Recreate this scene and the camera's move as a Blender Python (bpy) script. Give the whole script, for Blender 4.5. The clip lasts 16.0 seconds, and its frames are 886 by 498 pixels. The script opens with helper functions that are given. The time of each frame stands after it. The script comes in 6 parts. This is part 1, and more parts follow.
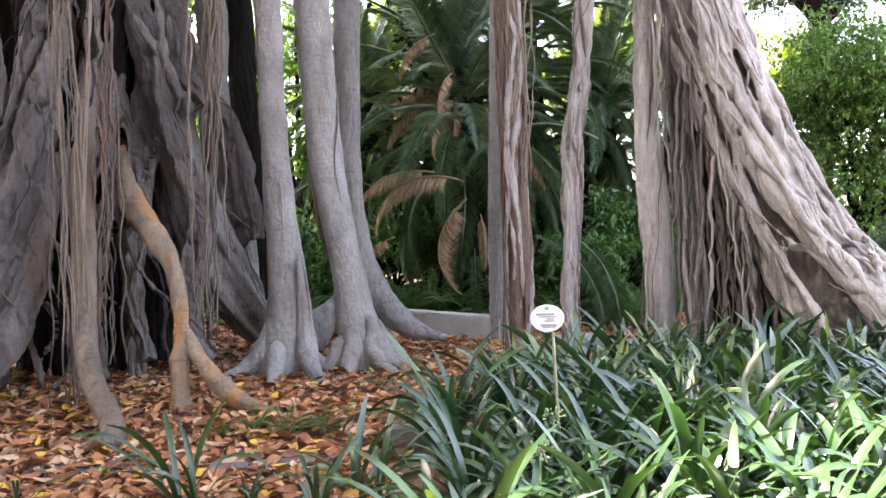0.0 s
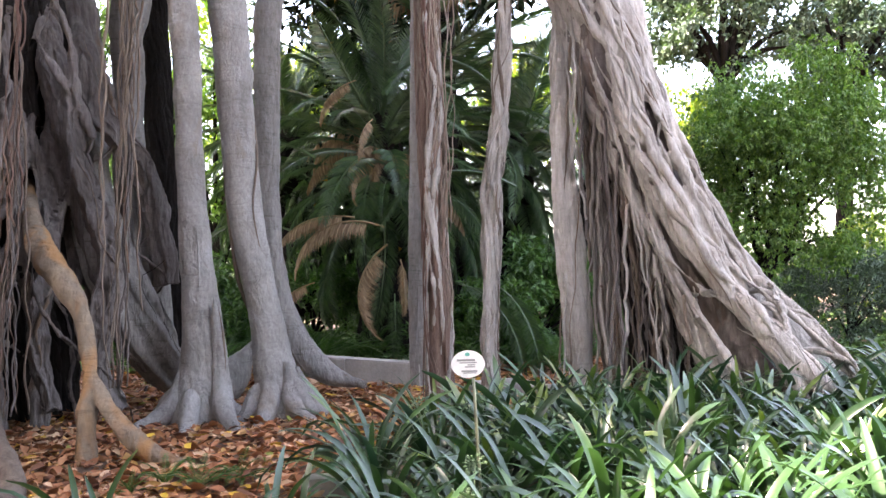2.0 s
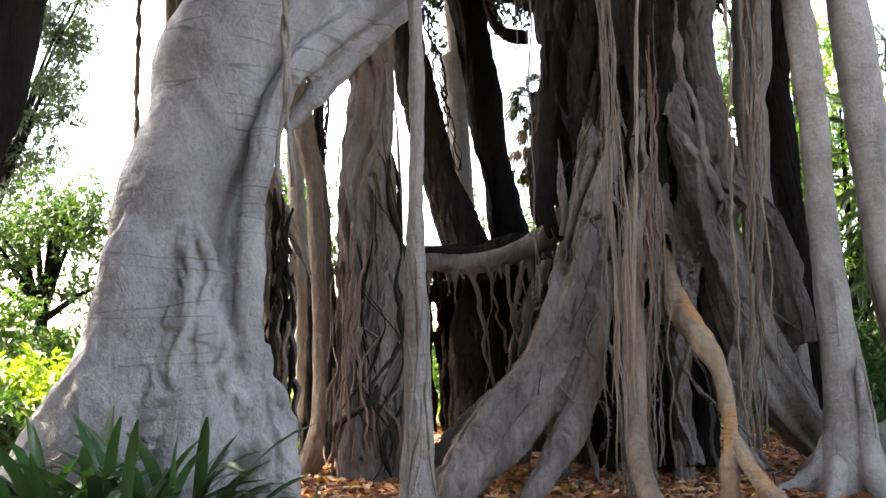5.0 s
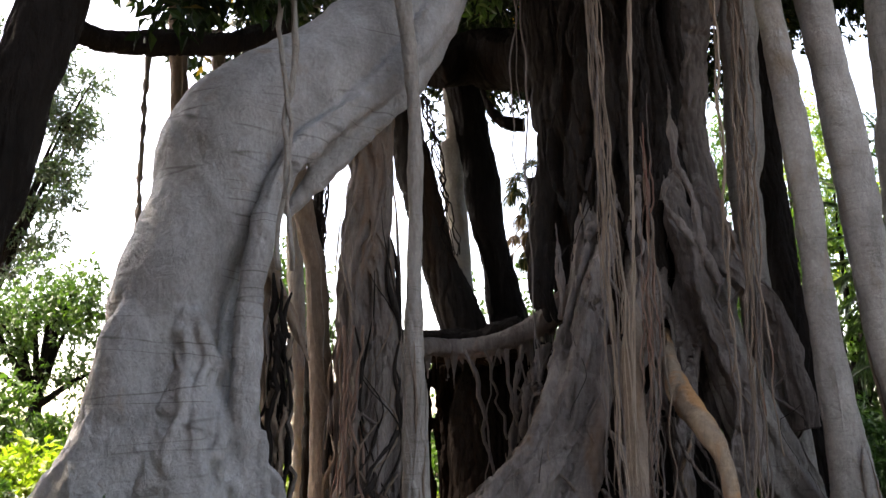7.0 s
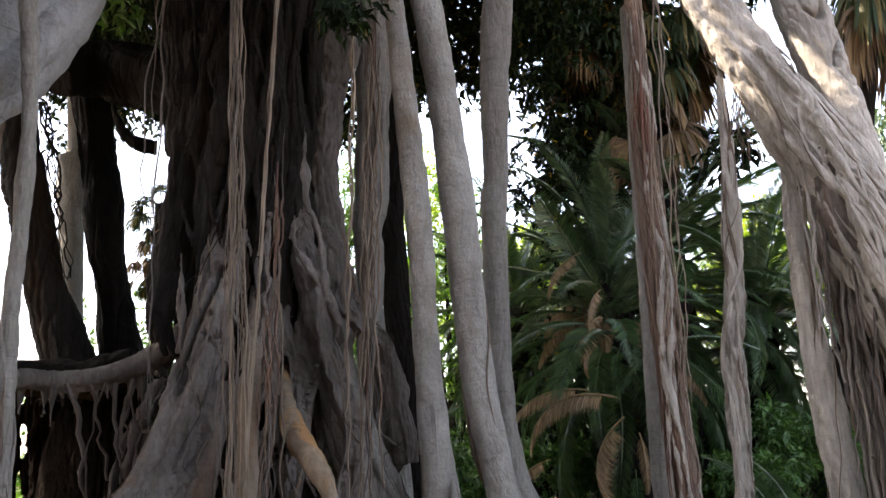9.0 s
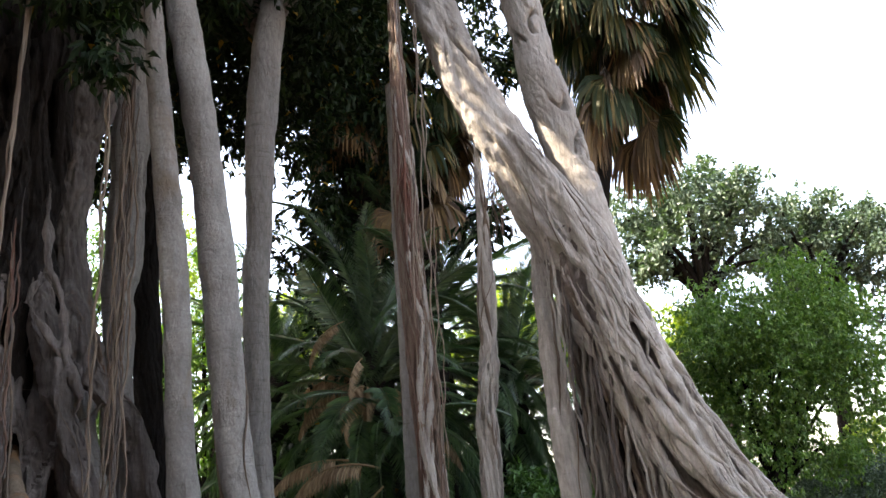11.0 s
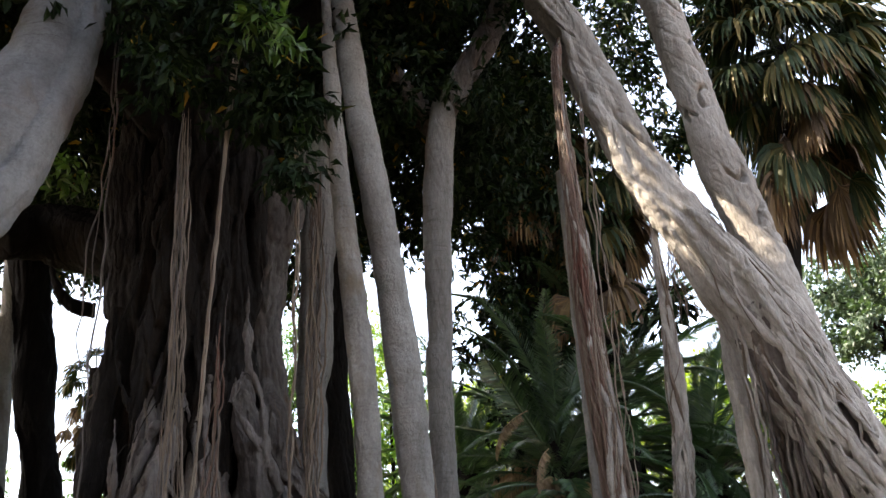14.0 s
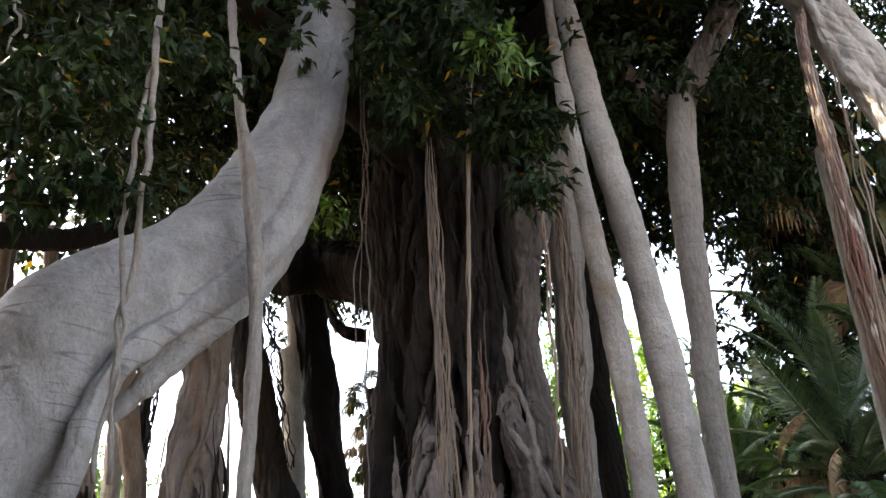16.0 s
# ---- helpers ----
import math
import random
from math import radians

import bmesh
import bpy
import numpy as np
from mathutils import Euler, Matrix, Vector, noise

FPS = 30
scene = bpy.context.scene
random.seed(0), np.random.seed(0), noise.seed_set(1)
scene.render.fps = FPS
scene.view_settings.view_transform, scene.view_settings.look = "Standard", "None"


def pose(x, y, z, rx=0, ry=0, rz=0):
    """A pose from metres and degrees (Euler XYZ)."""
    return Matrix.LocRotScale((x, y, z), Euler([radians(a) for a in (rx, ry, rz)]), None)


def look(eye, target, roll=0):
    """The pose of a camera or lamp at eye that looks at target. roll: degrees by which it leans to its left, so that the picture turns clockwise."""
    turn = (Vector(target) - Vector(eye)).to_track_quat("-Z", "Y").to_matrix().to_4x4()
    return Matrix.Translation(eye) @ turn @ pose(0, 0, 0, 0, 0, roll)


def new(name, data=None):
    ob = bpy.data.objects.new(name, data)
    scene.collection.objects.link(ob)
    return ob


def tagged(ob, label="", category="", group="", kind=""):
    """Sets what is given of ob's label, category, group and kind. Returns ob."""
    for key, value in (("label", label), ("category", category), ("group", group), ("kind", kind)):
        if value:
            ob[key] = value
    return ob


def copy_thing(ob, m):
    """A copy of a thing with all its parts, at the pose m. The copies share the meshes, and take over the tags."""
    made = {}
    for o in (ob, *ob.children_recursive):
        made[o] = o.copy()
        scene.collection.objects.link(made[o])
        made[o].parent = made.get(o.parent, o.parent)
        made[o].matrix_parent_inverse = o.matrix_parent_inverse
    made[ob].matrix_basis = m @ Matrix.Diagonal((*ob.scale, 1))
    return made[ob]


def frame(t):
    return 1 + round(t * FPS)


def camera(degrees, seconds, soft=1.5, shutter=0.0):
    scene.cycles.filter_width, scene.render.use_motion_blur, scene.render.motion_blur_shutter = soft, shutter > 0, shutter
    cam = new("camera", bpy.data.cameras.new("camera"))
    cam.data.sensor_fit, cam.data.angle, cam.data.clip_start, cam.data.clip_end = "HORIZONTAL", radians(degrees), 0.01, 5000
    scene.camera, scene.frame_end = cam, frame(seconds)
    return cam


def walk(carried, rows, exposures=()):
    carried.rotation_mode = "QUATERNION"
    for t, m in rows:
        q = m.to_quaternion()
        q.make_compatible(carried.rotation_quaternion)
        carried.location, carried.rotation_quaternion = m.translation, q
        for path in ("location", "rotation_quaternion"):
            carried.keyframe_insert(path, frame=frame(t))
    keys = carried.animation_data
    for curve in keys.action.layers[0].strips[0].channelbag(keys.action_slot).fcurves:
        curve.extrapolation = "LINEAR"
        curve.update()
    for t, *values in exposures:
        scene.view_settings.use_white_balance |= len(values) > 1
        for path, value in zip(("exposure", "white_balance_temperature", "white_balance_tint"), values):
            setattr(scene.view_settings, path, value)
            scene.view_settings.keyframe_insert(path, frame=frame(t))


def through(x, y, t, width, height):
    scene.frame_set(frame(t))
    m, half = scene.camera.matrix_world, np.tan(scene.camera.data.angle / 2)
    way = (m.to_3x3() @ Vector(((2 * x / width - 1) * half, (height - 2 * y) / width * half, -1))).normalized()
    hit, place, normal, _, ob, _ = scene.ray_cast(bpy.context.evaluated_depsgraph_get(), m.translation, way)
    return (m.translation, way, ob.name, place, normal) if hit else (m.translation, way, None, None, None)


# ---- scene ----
cam = camera(54.84, 16.0)
PATH = [
    (0.0, pose(0.026, 0.003, 1.554, 88.24, 1.27, 0.00)),
    (0.5, pose(0.030, 0.007, 1.555, 89.45, 1.52, -1.27)),
    (1.0, pose(0.035, 0.009, 1.554, 89.83, 0.75, -4.05)),
    (1.5, pose(0.033, 0.008, 1.559, 90.36, 0.56, -7.05)),
    (2.0, pose(0.017, 0.003, 1.557, 91.17, 1.07, -5.40)),
    (2.5, pose(-0.000, 0.006, 1.554, 91.42, 1.42, -0.15)),
    (3.0, pose(-0.018, 0.005, 1.552, 92.01, 1.60, 5.78)),
    (3.5, pose(-0.036, 0.008, 1.551, 92.36, 1.44, 12.39)),
    (4.0, pose(-0.038, 0.006, 1.542, 93.03, 1.53, 19.69)),
    (4.5, pose(-0.029, 0.008, 1.545, 93.94, 1.65, 27.97)),
    (5.0, pose(-0.025, 0.003, 1.547, 96.00, 1.29, 35.04)),
    (5.2, pose(-0.024, 0.003, 1.547, 96.89, 1.40, 37.42)),
    (5.6, pose(-0.023, 0.003, 1.547, 98.54, 1.56, 40.83)),
    (6.0, pose(-0.019, 0.001, 1.545, 99.90, 1.62, 41.74)),
    (6.4, pose(-0.016, -0.000, 1.544, 100.92, 1.58, 40.46)),
    (6.8, pose(-0.012, -0.001, 1.543, 101.53, 1.45, 37.26)),
    (7.3, pose(-0.010, -0.002, 1.542, 101.65, 1.20, 31.05)),
    (7.5, pose(-0.009, -0.002, 1.542, 101.54, 1.08, 28.14)),
    (8.0, pose(-0.007, -0.004, 1.544, 101.29, 1.19, 20.41)),
    (8.5, pose(-0.002, -0.002, 1.547, 102.04, 1.74, 14.73)),
    (9.0, pose(0.004, 0.000, 1.550, 103.22, 2.25, 10.08)),
    (9.5, pose(0.005, 0.003, 1.551, 103.67, 2.63, 6.03)),
    (10.0, pose(0.006, 0.010, 1.553, 103.94, 3.59, 0.30)),
    (10.2, pose(0.006, 0.011, 1.553, 104.46, 4.00, -1.11)),
    (10.7, pose(0.006, 0.012, 1.552, 105.87, 4.87, -4.12)),
    (11.3, pose(0.005, 0.014, 1.550, 107.76, 5.53, -6.16)),
    (11.8, pose(0.005, 0.015, 1.549, 109.40, 5.77, -6.31)),
    (12.3, pose(0.005, 0.016, 1.548, 111.00, 5.75, -4.84)),
    (12.5, pose(0.005, 0.017, 1.548, 111.62, 5.69, -3.90)),
    (13.0, pose(0.002, 0.005, 1.547, 112.49, 4.99, 0.35)),
    (13.5, pose(-0.002, -0.001, 1.543, 112.96, 4.88, 3.91)),
    (14.0, pose(-0.003, -0.002, 1.546, 113.67, 4.19, 6.79)),
    (14.5, pose(-0.001, -0.006, 1.550, 114.03, 4.79, 9.89)),
    (15.0, pose(0.003, -0.016, 1.553, 114.50, 4.46, 14.56)),
    (15.5, pose(0.002, -0.031, 1.553, 114.67, 3.50, 19.48)),
    (16.0, pose(0.001, -0.034, 1.553, 115.24, 2.69, 24.29)),
]
walk(cam, PATH, [(0.0, 3.85, 7100, 21), (1.5, 3.72, 7100, 21), (3.5, 3.55, 7150, 17), (5.0, 3.32, 7300, 14), (7.5, 2.6, 7450, 15), (10.0, 3.05, 7300, 14), (12.5, 2.3, 7250, 12), (14.5, 2.75, 7350, 12), (16.0, 3.27, 7450, 13)])

# ---- light ----
SUN_TO = Vector((-0.60, -0.10, 0.79)).normalized()
# where the sun slips through the crown to the leaning trunk: spot, radius
BEAMS = [(Vector((1.85, 9.32, 5.39)), 0.44), (Vector((2.88, 9.31, 5.27)), 0.46)]
sun = new("sun", bpy.data.lights.new("sun", "SUN"))
sun.data.energy, sun.data.angle, sun.data.color = 5.0, radians(0.6), (1.0, 0.94, 0.84)
sun.matrix_world = look(SUN_TO * 40, (0, 0, 0))
world = bpy.data.worlds.new("sky")
scene.world = world
world.use_nodes = True
sky = world.node_tree.nodes.new("ShaderNodeTexSky")
sky.sky_type, sky.sun_disc = "NISHITA", False
sky.sun_elevation, sky.sun_rotation = math.asin(SUN_TO.z), math.atan2(SUN_TO.x, SUN_TO.y)
sky.air_density, sky.dust_density, sky.ozone_density = 1.0, 2.6, 1.0
haze = world.node_tree.nodes.new("ShaderNodeMix")
haze.data_type, haze.blend_type = "RGBA", "ADD"
haze.inputs[0].default_value, haze.inputs[7].default_value = 1.0, (0.75, 0.70, 0.62, 1)
world.node_tree.links.new(sky.outputs[0], haze.inputs[6])
world.node_tree.links.new(haze.outputs[2], world.node_tree.nodes["Background"].inputs[0])
world.node_tree.nodes["Background"].inputs[1].default_value = 0.15

# ---- materials ----


def material(name, rough=0.7):
    m = bpy.data.materials.new(name)
    m.use_nodes = True
    b = m.node_tree.nodes["Principled BSDF"]
    b.inputs["Roughness"].default_value = rough
    return m, m.node_tree, b


def add(tree, kind, **inputs):
    n = tree.nodes.new(kind)
    for k, v in inputs.items():
        n.inputs[k.replace("_", " ")].default_value = v
    return n


def coords(tree, scale):
    """World position, stretched by scale."""
    g, m = tree.nodes.new("ShaderNodeNewGeometry"), tree.nodes.new("ShaderNodeMapping")
    m.inputs["Scale"].default_value = scale
    tree.links.new(g.outputs["Position"], m.inputs["Vector"])
    return m.outputs["Vector"]


def noise_of(tree, vec, scale, detail=5.0, rough=0.6, warp=0.0):
    n = add(tree, "ShaderNodeTexNoise", Scale=scale, Detail=detail, Roughness=rough, Distortion=warp)
    tree.links.new(vec, n.inputs["Vector"])
    return n.outputs["Fac"]


def ramp(tree, fac, stops, mode="LINEAR"):
    r = tree.nodes.new("ShaderNodeValToRGB")
    r.color_ramp.interpolation = mode
    e = r.color_ramp.elements
    while len(e) < len(stops):
        e.new(0.5)
    for el, (p, c) in zip(e, stops):
        el.position, el.color = p, (*c, 1)
    tree.links.new(fac, r.inputs["Fac"])
    return r.outputs["Color"]


def mix(tree, fac, a, b, mode="MIX"):
    n = tree.nodes.new("ShaderNodeMix")
    n.data_type, n.blend_type = "RGBA", mode
    for sock, v in ((n.inputs[0], fac), (n.inputs[6], a), (n.inputs[7], b)):
        if isinstance(v, (int, float)):
            sock.default_value = v
        elif isinstance(v, tuple):
            sock.default_value = (*v, 1)
        else:
            tree.links.new(v, sock)
    return n.outputs[2]


def bump(tree, height, strength, distance, chain=None):
    n = add(tree, "ShaderNodeBump", Strength=strength, Distance=distance)
    tree.links.new(height, n.inputs["Height"])
    if chain:
        tree.links.new(chain, n.inputs["Normal"])
    return n.outputs["Normal"]


def bark(name, pale, dark, stain, stain_at=0.58, streak=0.25, rings=0.5, rough=0.85, fine=26.0, cracks=0.0, veins=0.2, grain=0.5, sheen=0.3):
    """Fig bark: blotches and streaks along the stem, fine cross wrinkles, brown stains and pale lenticels."""
    pale, dark, stain = (tuple(0.82 * q for q in c) for c in (pale, dark, stain))
    m, t, b = material(name, rough)
    along = coords(t, (1, 1, streak))
    across = coords(t, (1, 1, 9))
    plain = coords(t, (1, 1, 1))
    big = noise_of(t, along, 2.2, 6, 0.65, 0.3)
    col = ramp(t, big, [(0.32, dark), (0.68, pale)])
    small = noise_of(t, along, fine, 5, 0.7)
    col = mix(t, grain, col, ramp(t, small, [(0.3, (0.38, 0.36, 0.34)), (0.7, (1.18, 1.16, 1.14))]), "MULTIPLY")
    vein = noise_of(t, coords(t, (1, 1, streak * 0.45)), 9.0, 6, 0.72, 0.7)
    col = mix(t, veins, col, ramp(t, vein, [(0.34, (0.30, 0.27, 0.25)), (0.45, (0.95, 0.94, 0.93)), (0.62, (1.0, 1.0, 1.0)), (0.72, (1.35, 1.33, 1.31))]), "MULTIPLY")
    patch = ramp(t, noise_of(t, along, 1.5, 4, 0.6, 0.6), [(stain_at, (0, 0, 0)), (stain_at + 0.12, (1, 1, 1))])
    col = mix(t, patch, col, stain)
    spots = add(t, "ShaderNodeTexVoronoi", Scale=38.0)
    t.links.new(plain, spots.inputs["Vector"])
    dots = ramp(t, spots.outputs["Distance"], [(0.10, (1, 1, 1)), (0.2, (0, 0, 0))])
    col = mix(t, mix(t, 0.4, (0, 0, 0), dots), col, mix(t, 1.0, col, (1.7, 1.65, 1.6), "MULTIPLY"))
    wrinkle = noise_of(t, across, 3.0, 6, 0.7, 0.8)
    lines = ramp(t, wrinkle, [(0.36, (0.5, 0.47, 0.45)), (0.44, (1, 1, 1))])
    col = mix(t, rings, col, lines, "MULTIPLY")
    if cracks:
        field = noise_of(t, coords(t, (0.16, 0.16, 1.9)), 1.3, 2, 0.4, 0.2)
        where = ramp(t, noise_of(t, coords(t, (1, 1, 0.6)), 1.1, 3), [(0.50, (0, 0, 0)), (0.60, (1, 1, 1))])
        slit = ramp(t, field, [(0.0, (0, 0, 0)), (0.425, (0, 0, 0)), (0.432, (1, 1, 1)), (0.44, (0, 0, 0)), (0.535, (0, 0, 0)), (0.545, (1, 1, 1)), (0.555, (0, 0, 0))])
        slit = mix(t, 1.0, slit, where, "MULTIPLY")
        col = mix(t, mix(t, cracks, (0, 0, 0), slit), col, (0.05, 0.04, 0.035))
    t.links.new(col, b.inputs["Base Color"])
    ridge = noise_of(t, along, 7.0, 7, 0.68, 0.5)
    n = bump(t, ridge, 0.8, 0.07)
    n = bump(t, vein, 0.15 + 0.5 * veins, 0.05, n)
    n = bump(t, small, 0.6, 0.03, n)
    n = bump(t, wrinkle, 0.3 * rings + 0.1, 0.03, n)
    t.links.new(n, b.inputs["Normal"])
    b.inputs["Specular IOR Level"].default_value = sheen
    return m


def leafy(name, stops, rough=0.45, through=0.25, tint=(1.0, 1.25, 0.4), grain=18.0, mode="LINEAR"):
    """Leaves: a colour of its own for each leaf, some light let through."""
    stops = [(p, tuple(0.86 * q for q in c)) for p, c in stops]
    m, t, b = material(name, rough)
    g = t.nodes.new("ShaderNodeNewGeometry")
    col = ramp(t, g.outputs["Random Per Island"], stops, mode)
    col = mix(t, 0.4, col, ramp(t, noise_of(t, coords(t, (1, 1, 1)), grain, 4), [(0.3, (0.6, 0.62, 0.55)), (0.7, (1.15, 1.12, 1.05))]), "MULTIPLY")
    t.links.new(col, b.inputs["Base Color"])
    if through:
        tr = t.nodes.new("ShaderNodeBsdfTranslucent")
        t.links.new(mix(t, 1.0, col, tint, "MULTIPLY"), tr.inputs["Color"])
        ms = add(t, "ShaderNodeMixShader", Fac=through)
        t.links.new(b.outputs[0], ms.inputs[1])
        t.links.new(tr.outputs[0], ms.inputs[2])
        t.links.new(ms.outputs[0], t.nodes["Material Output"].inputs["Surface"])
    return m


def plain(name, a, c, scale=6.0, rough=0.8, bumps=0.3, metal=0.0):
    m, t, b = material(name, rough)
    f = noise_of(t, coords(t, (1, 1, 1)), scale, 7, 0.65, 0.3)
    col = ramp(t, f, [(0.3, a), (0.7, c)])
    g = noise_of(t, coords(t, (1, 1, 1)), scale * 14, 4, 0.6)
    col = mix(t, 0.4, col, ramp(t, g, [(0.3, (0.6, 0.6, 0.6)), (0.7, (1.1, 1.1, 1.1))]), "MULTIPLY")
    t.links.new(col, b.inputs["Base Color"])
    b.inputs["Metallic"].default_value = metal
    t.links.new(bump(t, g, bumps, 0.01), b.inputs["Normal"])
    return m


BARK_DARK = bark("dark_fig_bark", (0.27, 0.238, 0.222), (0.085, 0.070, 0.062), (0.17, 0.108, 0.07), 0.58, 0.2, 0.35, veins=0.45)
# Near-black bark: the shade of crown and root gaps is put into the colour.
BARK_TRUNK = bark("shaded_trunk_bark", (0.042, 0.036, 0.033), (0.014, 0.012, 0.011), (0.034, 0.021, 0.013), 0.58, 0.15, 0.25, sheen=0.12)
BARK_GREY = bark("grey_fig_bark", (0.36, 0.34, 0.315), (0.22, 0.205, 0.185), (0.21, 0.16, 0.12), 0.62, 0.35, 0.55, fine=34.0, veins=0.12)
BARK_SMOOTH = bark("smooth_grey_bark", (0.41, 0.39, 0.365), (0.235, 0.22, 0.20), (0.24, 0.195, 0.15), 0.60, 0.6, 0.35, fine=40.0, veins=0.06, grain=0.4)
BARK_ARCH = bark("ringed_grey_bark", (0.40, 0.40, 0.405), (0.24, 0.235, 0.235), (0.25, 0.205, 0.17), 0.60, 0.8, 0.15, fine=30.0, rough=0.58, cracks=0.85, veins=0.05, grain=0.4)
BARK_PALE = bark("pale_root_bark", (0.57, 0.525, 0.475), (0.29, 0.26, 0.23), (0.26, 0.20, 0.15), 0.64, 0.2, 0.25, veins=0.3)
BARK_RED = bark("reddish_root_bark", (0.33, 0.235, 0.185), (0.12, 0.066, 0.050), (0.16, 0.068, 0.048), 0.53, 0.15, 0.15, veins=0.4)
BARK_ORANGE = bark("orange_root_bark", (0.33, 0.25, 0.17), (0.21, 0.165, 0.125), (0.36, 0.19, 0.08), 0.45, 0.4, 0.6)
BARK_BROWN = bark("brown_stem_bark", (0.25, 0.195, 0.15), (0.14, 0.105, 0.08), (0.15, 0.09, 0.05), 0.58, 0.4, 0.3)
# Brown bark taken down to black, so shade and silhouette sit in the colour.
BARK_BLACK = bark("shade_black_bark", (0.024, 0.020, 0.018), (0.009, 0.008, 0.007), (0.020, 0.013, 0.009), 0.6, 0.3, 0.3, sheen=0.06)
# Almost no colour: the shade inside the hollow is painted into this bark.
BARK_HOLLOW_SHADE = bark("hollow_shade_bark", (0.012, 0.010, 0.009), (0.005, 0.004, 0.004), (0.010, 0.007, 0.005), 0.6, 0.3, 0.2, sheen=0.0)
STRANDS = bark("aerial_root_bark", (0.37, 0.30, 0.235), (0.18, 0.135, 0.105), (0.20, 0.115, 0.075), 0.56, 0.1, 0.1)
# Dark green with colour and gloss lowered further to hold the crown's shade.
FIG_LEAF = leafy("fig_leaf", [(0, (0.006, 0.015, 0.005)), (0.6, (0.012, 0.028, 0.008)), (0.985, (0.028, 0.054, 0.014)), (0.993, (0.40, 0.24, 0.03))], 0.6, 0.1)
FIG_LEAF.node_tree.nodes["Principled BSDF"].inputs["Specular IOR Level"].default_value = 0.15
FIG_LIGHT = leafy("young_fig_leaf", [(0, (0.05, 0.11, 0.02)), (1, (0.11, 0.20, 0.04))], 0.4, 0.3)
LIGHT_LEAF = leafy("light_green_leaf", [(0, (0.055, 0.125, 0.022)), (0.6, (0.095, 0.19, 0.032)), (1, (0.17, 0.275, 0.05))], 0.45, 0.4)
MID_LEAF = leafy("mid_green_leaf", [(0, (0.045, 0.10, 0.03)), (1, (0.11, 0.19, 0.05))], 0.5, 0.3)
BLUE_LEAF = leafy("grey_green_leaf", [(0, (0.036, 0.068, 0.045)), (1, (0.09, 0.135, 0.085))], 0.5, 0.25)
SUN_LEAF = leafy("yellow_green_leaf", [(0, (0.16, 0.26, 0.03)), (1, (0.36, 0.42, 0.07))], 0.5, 0.45)
PALM_LEAF = leafy("palm_leaflet", [(0, (0.032, 0.074, 0.036)), (1, (0.115, 0.185, 0.085))], 0.32, 0.25)
FAN_LEAF = leafy("fan_palm_leaf", [(0, (0.014, 0.032, 0.010)), (0.55, (0.028, 0.043, 0.013)), (0.8, (0.10, 0.088, 0.028)), (1, (0.25, 0.18, 0.075))], 0.6, 0.15)
FAN_LEAF.node_tree.nodes["Principled BSDF"].inputs["Specular IOR Level"].default_value = 0.25
DEAD_LEAF = leafy("dead_palm_leaflet", [(0, (0.20, 0.125, 0.065)), (1, (0.46, 0.33, 0.19))], 0.7, 0.2, (1.0, 0.9, 0.6))
DEAD_FAN = leafy("dead_fan_leaf", [(0, (0.06, 0.034, 0.017)), (1, (0.24, 0.15, 0.06))], 0.7, 0.12, (1.0, 0.9, 0.6))
def waxy(m, coat):
    """A glossy skin over a leaf."""
    p = m.node_tree.nodes["Principled BSDF"]
    p.inputs["Coat Weight"].default_value, p.inputs["Coat Roughness"].default_value = coat, 0.18
    return m


STRAP_LEAF = leafy("strap_leaf", [(0, (0.012, 0.040, 0.019)), (0.55, (0.030, 0.074, 0.029)), (0.85, (0.055, 0.112, 0.032)), (1, (0.13, 0.18, 0.045))], 0.34, 0.2, grain=9.0)
waxy(STRAP_LEAF, 0.3)
waxy(PALM_LEAF, 0.25)
FERN_LEAF = leafy("fern_leaf", [(0, (0.032, 0.095, 0.022)), (1, (0.10, 0.21, 0.045))], 0.4, 0.3)
LITTER = leafy("fallen_leaf", [(0, (0.17, 0.065, 0.030)), (0.16, (0.33, 0.13, 0.055)), (0.36, (0.47, 0.22, 0.10)), (0.56, (0.60, 0.39, 0.24)), (0.76, (0.40, 0.16, 0.065)), (0.90, (0.62, 0.36, 0.12)), (0.94, (0.55, 0.27, 0.05)), (0.968, (0.68, 0.42, 0.04)), (0.992, (0.26, 0.30, 0.06))], 0.7, 0.12, (1.0, 0.8, 0.5), 22.0, "CONSTANT")
YELLOW = leafy("yellow_fallen_leaf", [(0, (0.66, 0.36, 0.03)), (1, (0.74, 0.50, 0.06))], 0.6, 0.2, (1.0, 0.9, 0.4))
SOIL = plain("leaf_mould_soil", (0.055, 0.034, 0.022), (0.17, 0.10, 0.06), 3.0, 0.95, 0.8)
CONCRETE = plain("weathered_concrete", (0.27, 0.255, 0.23), (0.42, 0.40, 0.37), 2.5, 0.9, 0.35)
KERB = plain("dark_stone_edging", (0.06, 0.055, 0.05), (0.15, 0.135, 0.115), 5.0, 0.9, 0.5)
WHITE = plain("white_enamel", (0.80, 0.80, 0.78), (0.84, 0.84, 0.82), 3.0, 0.35, 0.02)
GREEN_DOT = plain("green_print", (0.10, 0.42, 0.33), (0.14, 0.48, 0.38), 4.0, 0.4, 0.02)
GREY_INK = plain("grey_print", (0.24, 0.25, 0.25), (0.30, 0.31, 0.31), 4.0, 0.5, 0.02)
STEEL = plain("painted_metal_stake", (0.20, 0.20, 0.13), (0.32, 0.31, 0.21), 8.0, 0.45, 0.1, 0.5)
SEED = plain("green_seed_heads", (0.09, 0.15, 0.06), (0.20, 0.27, 0.14), 20.0, 0.6, 0.1)

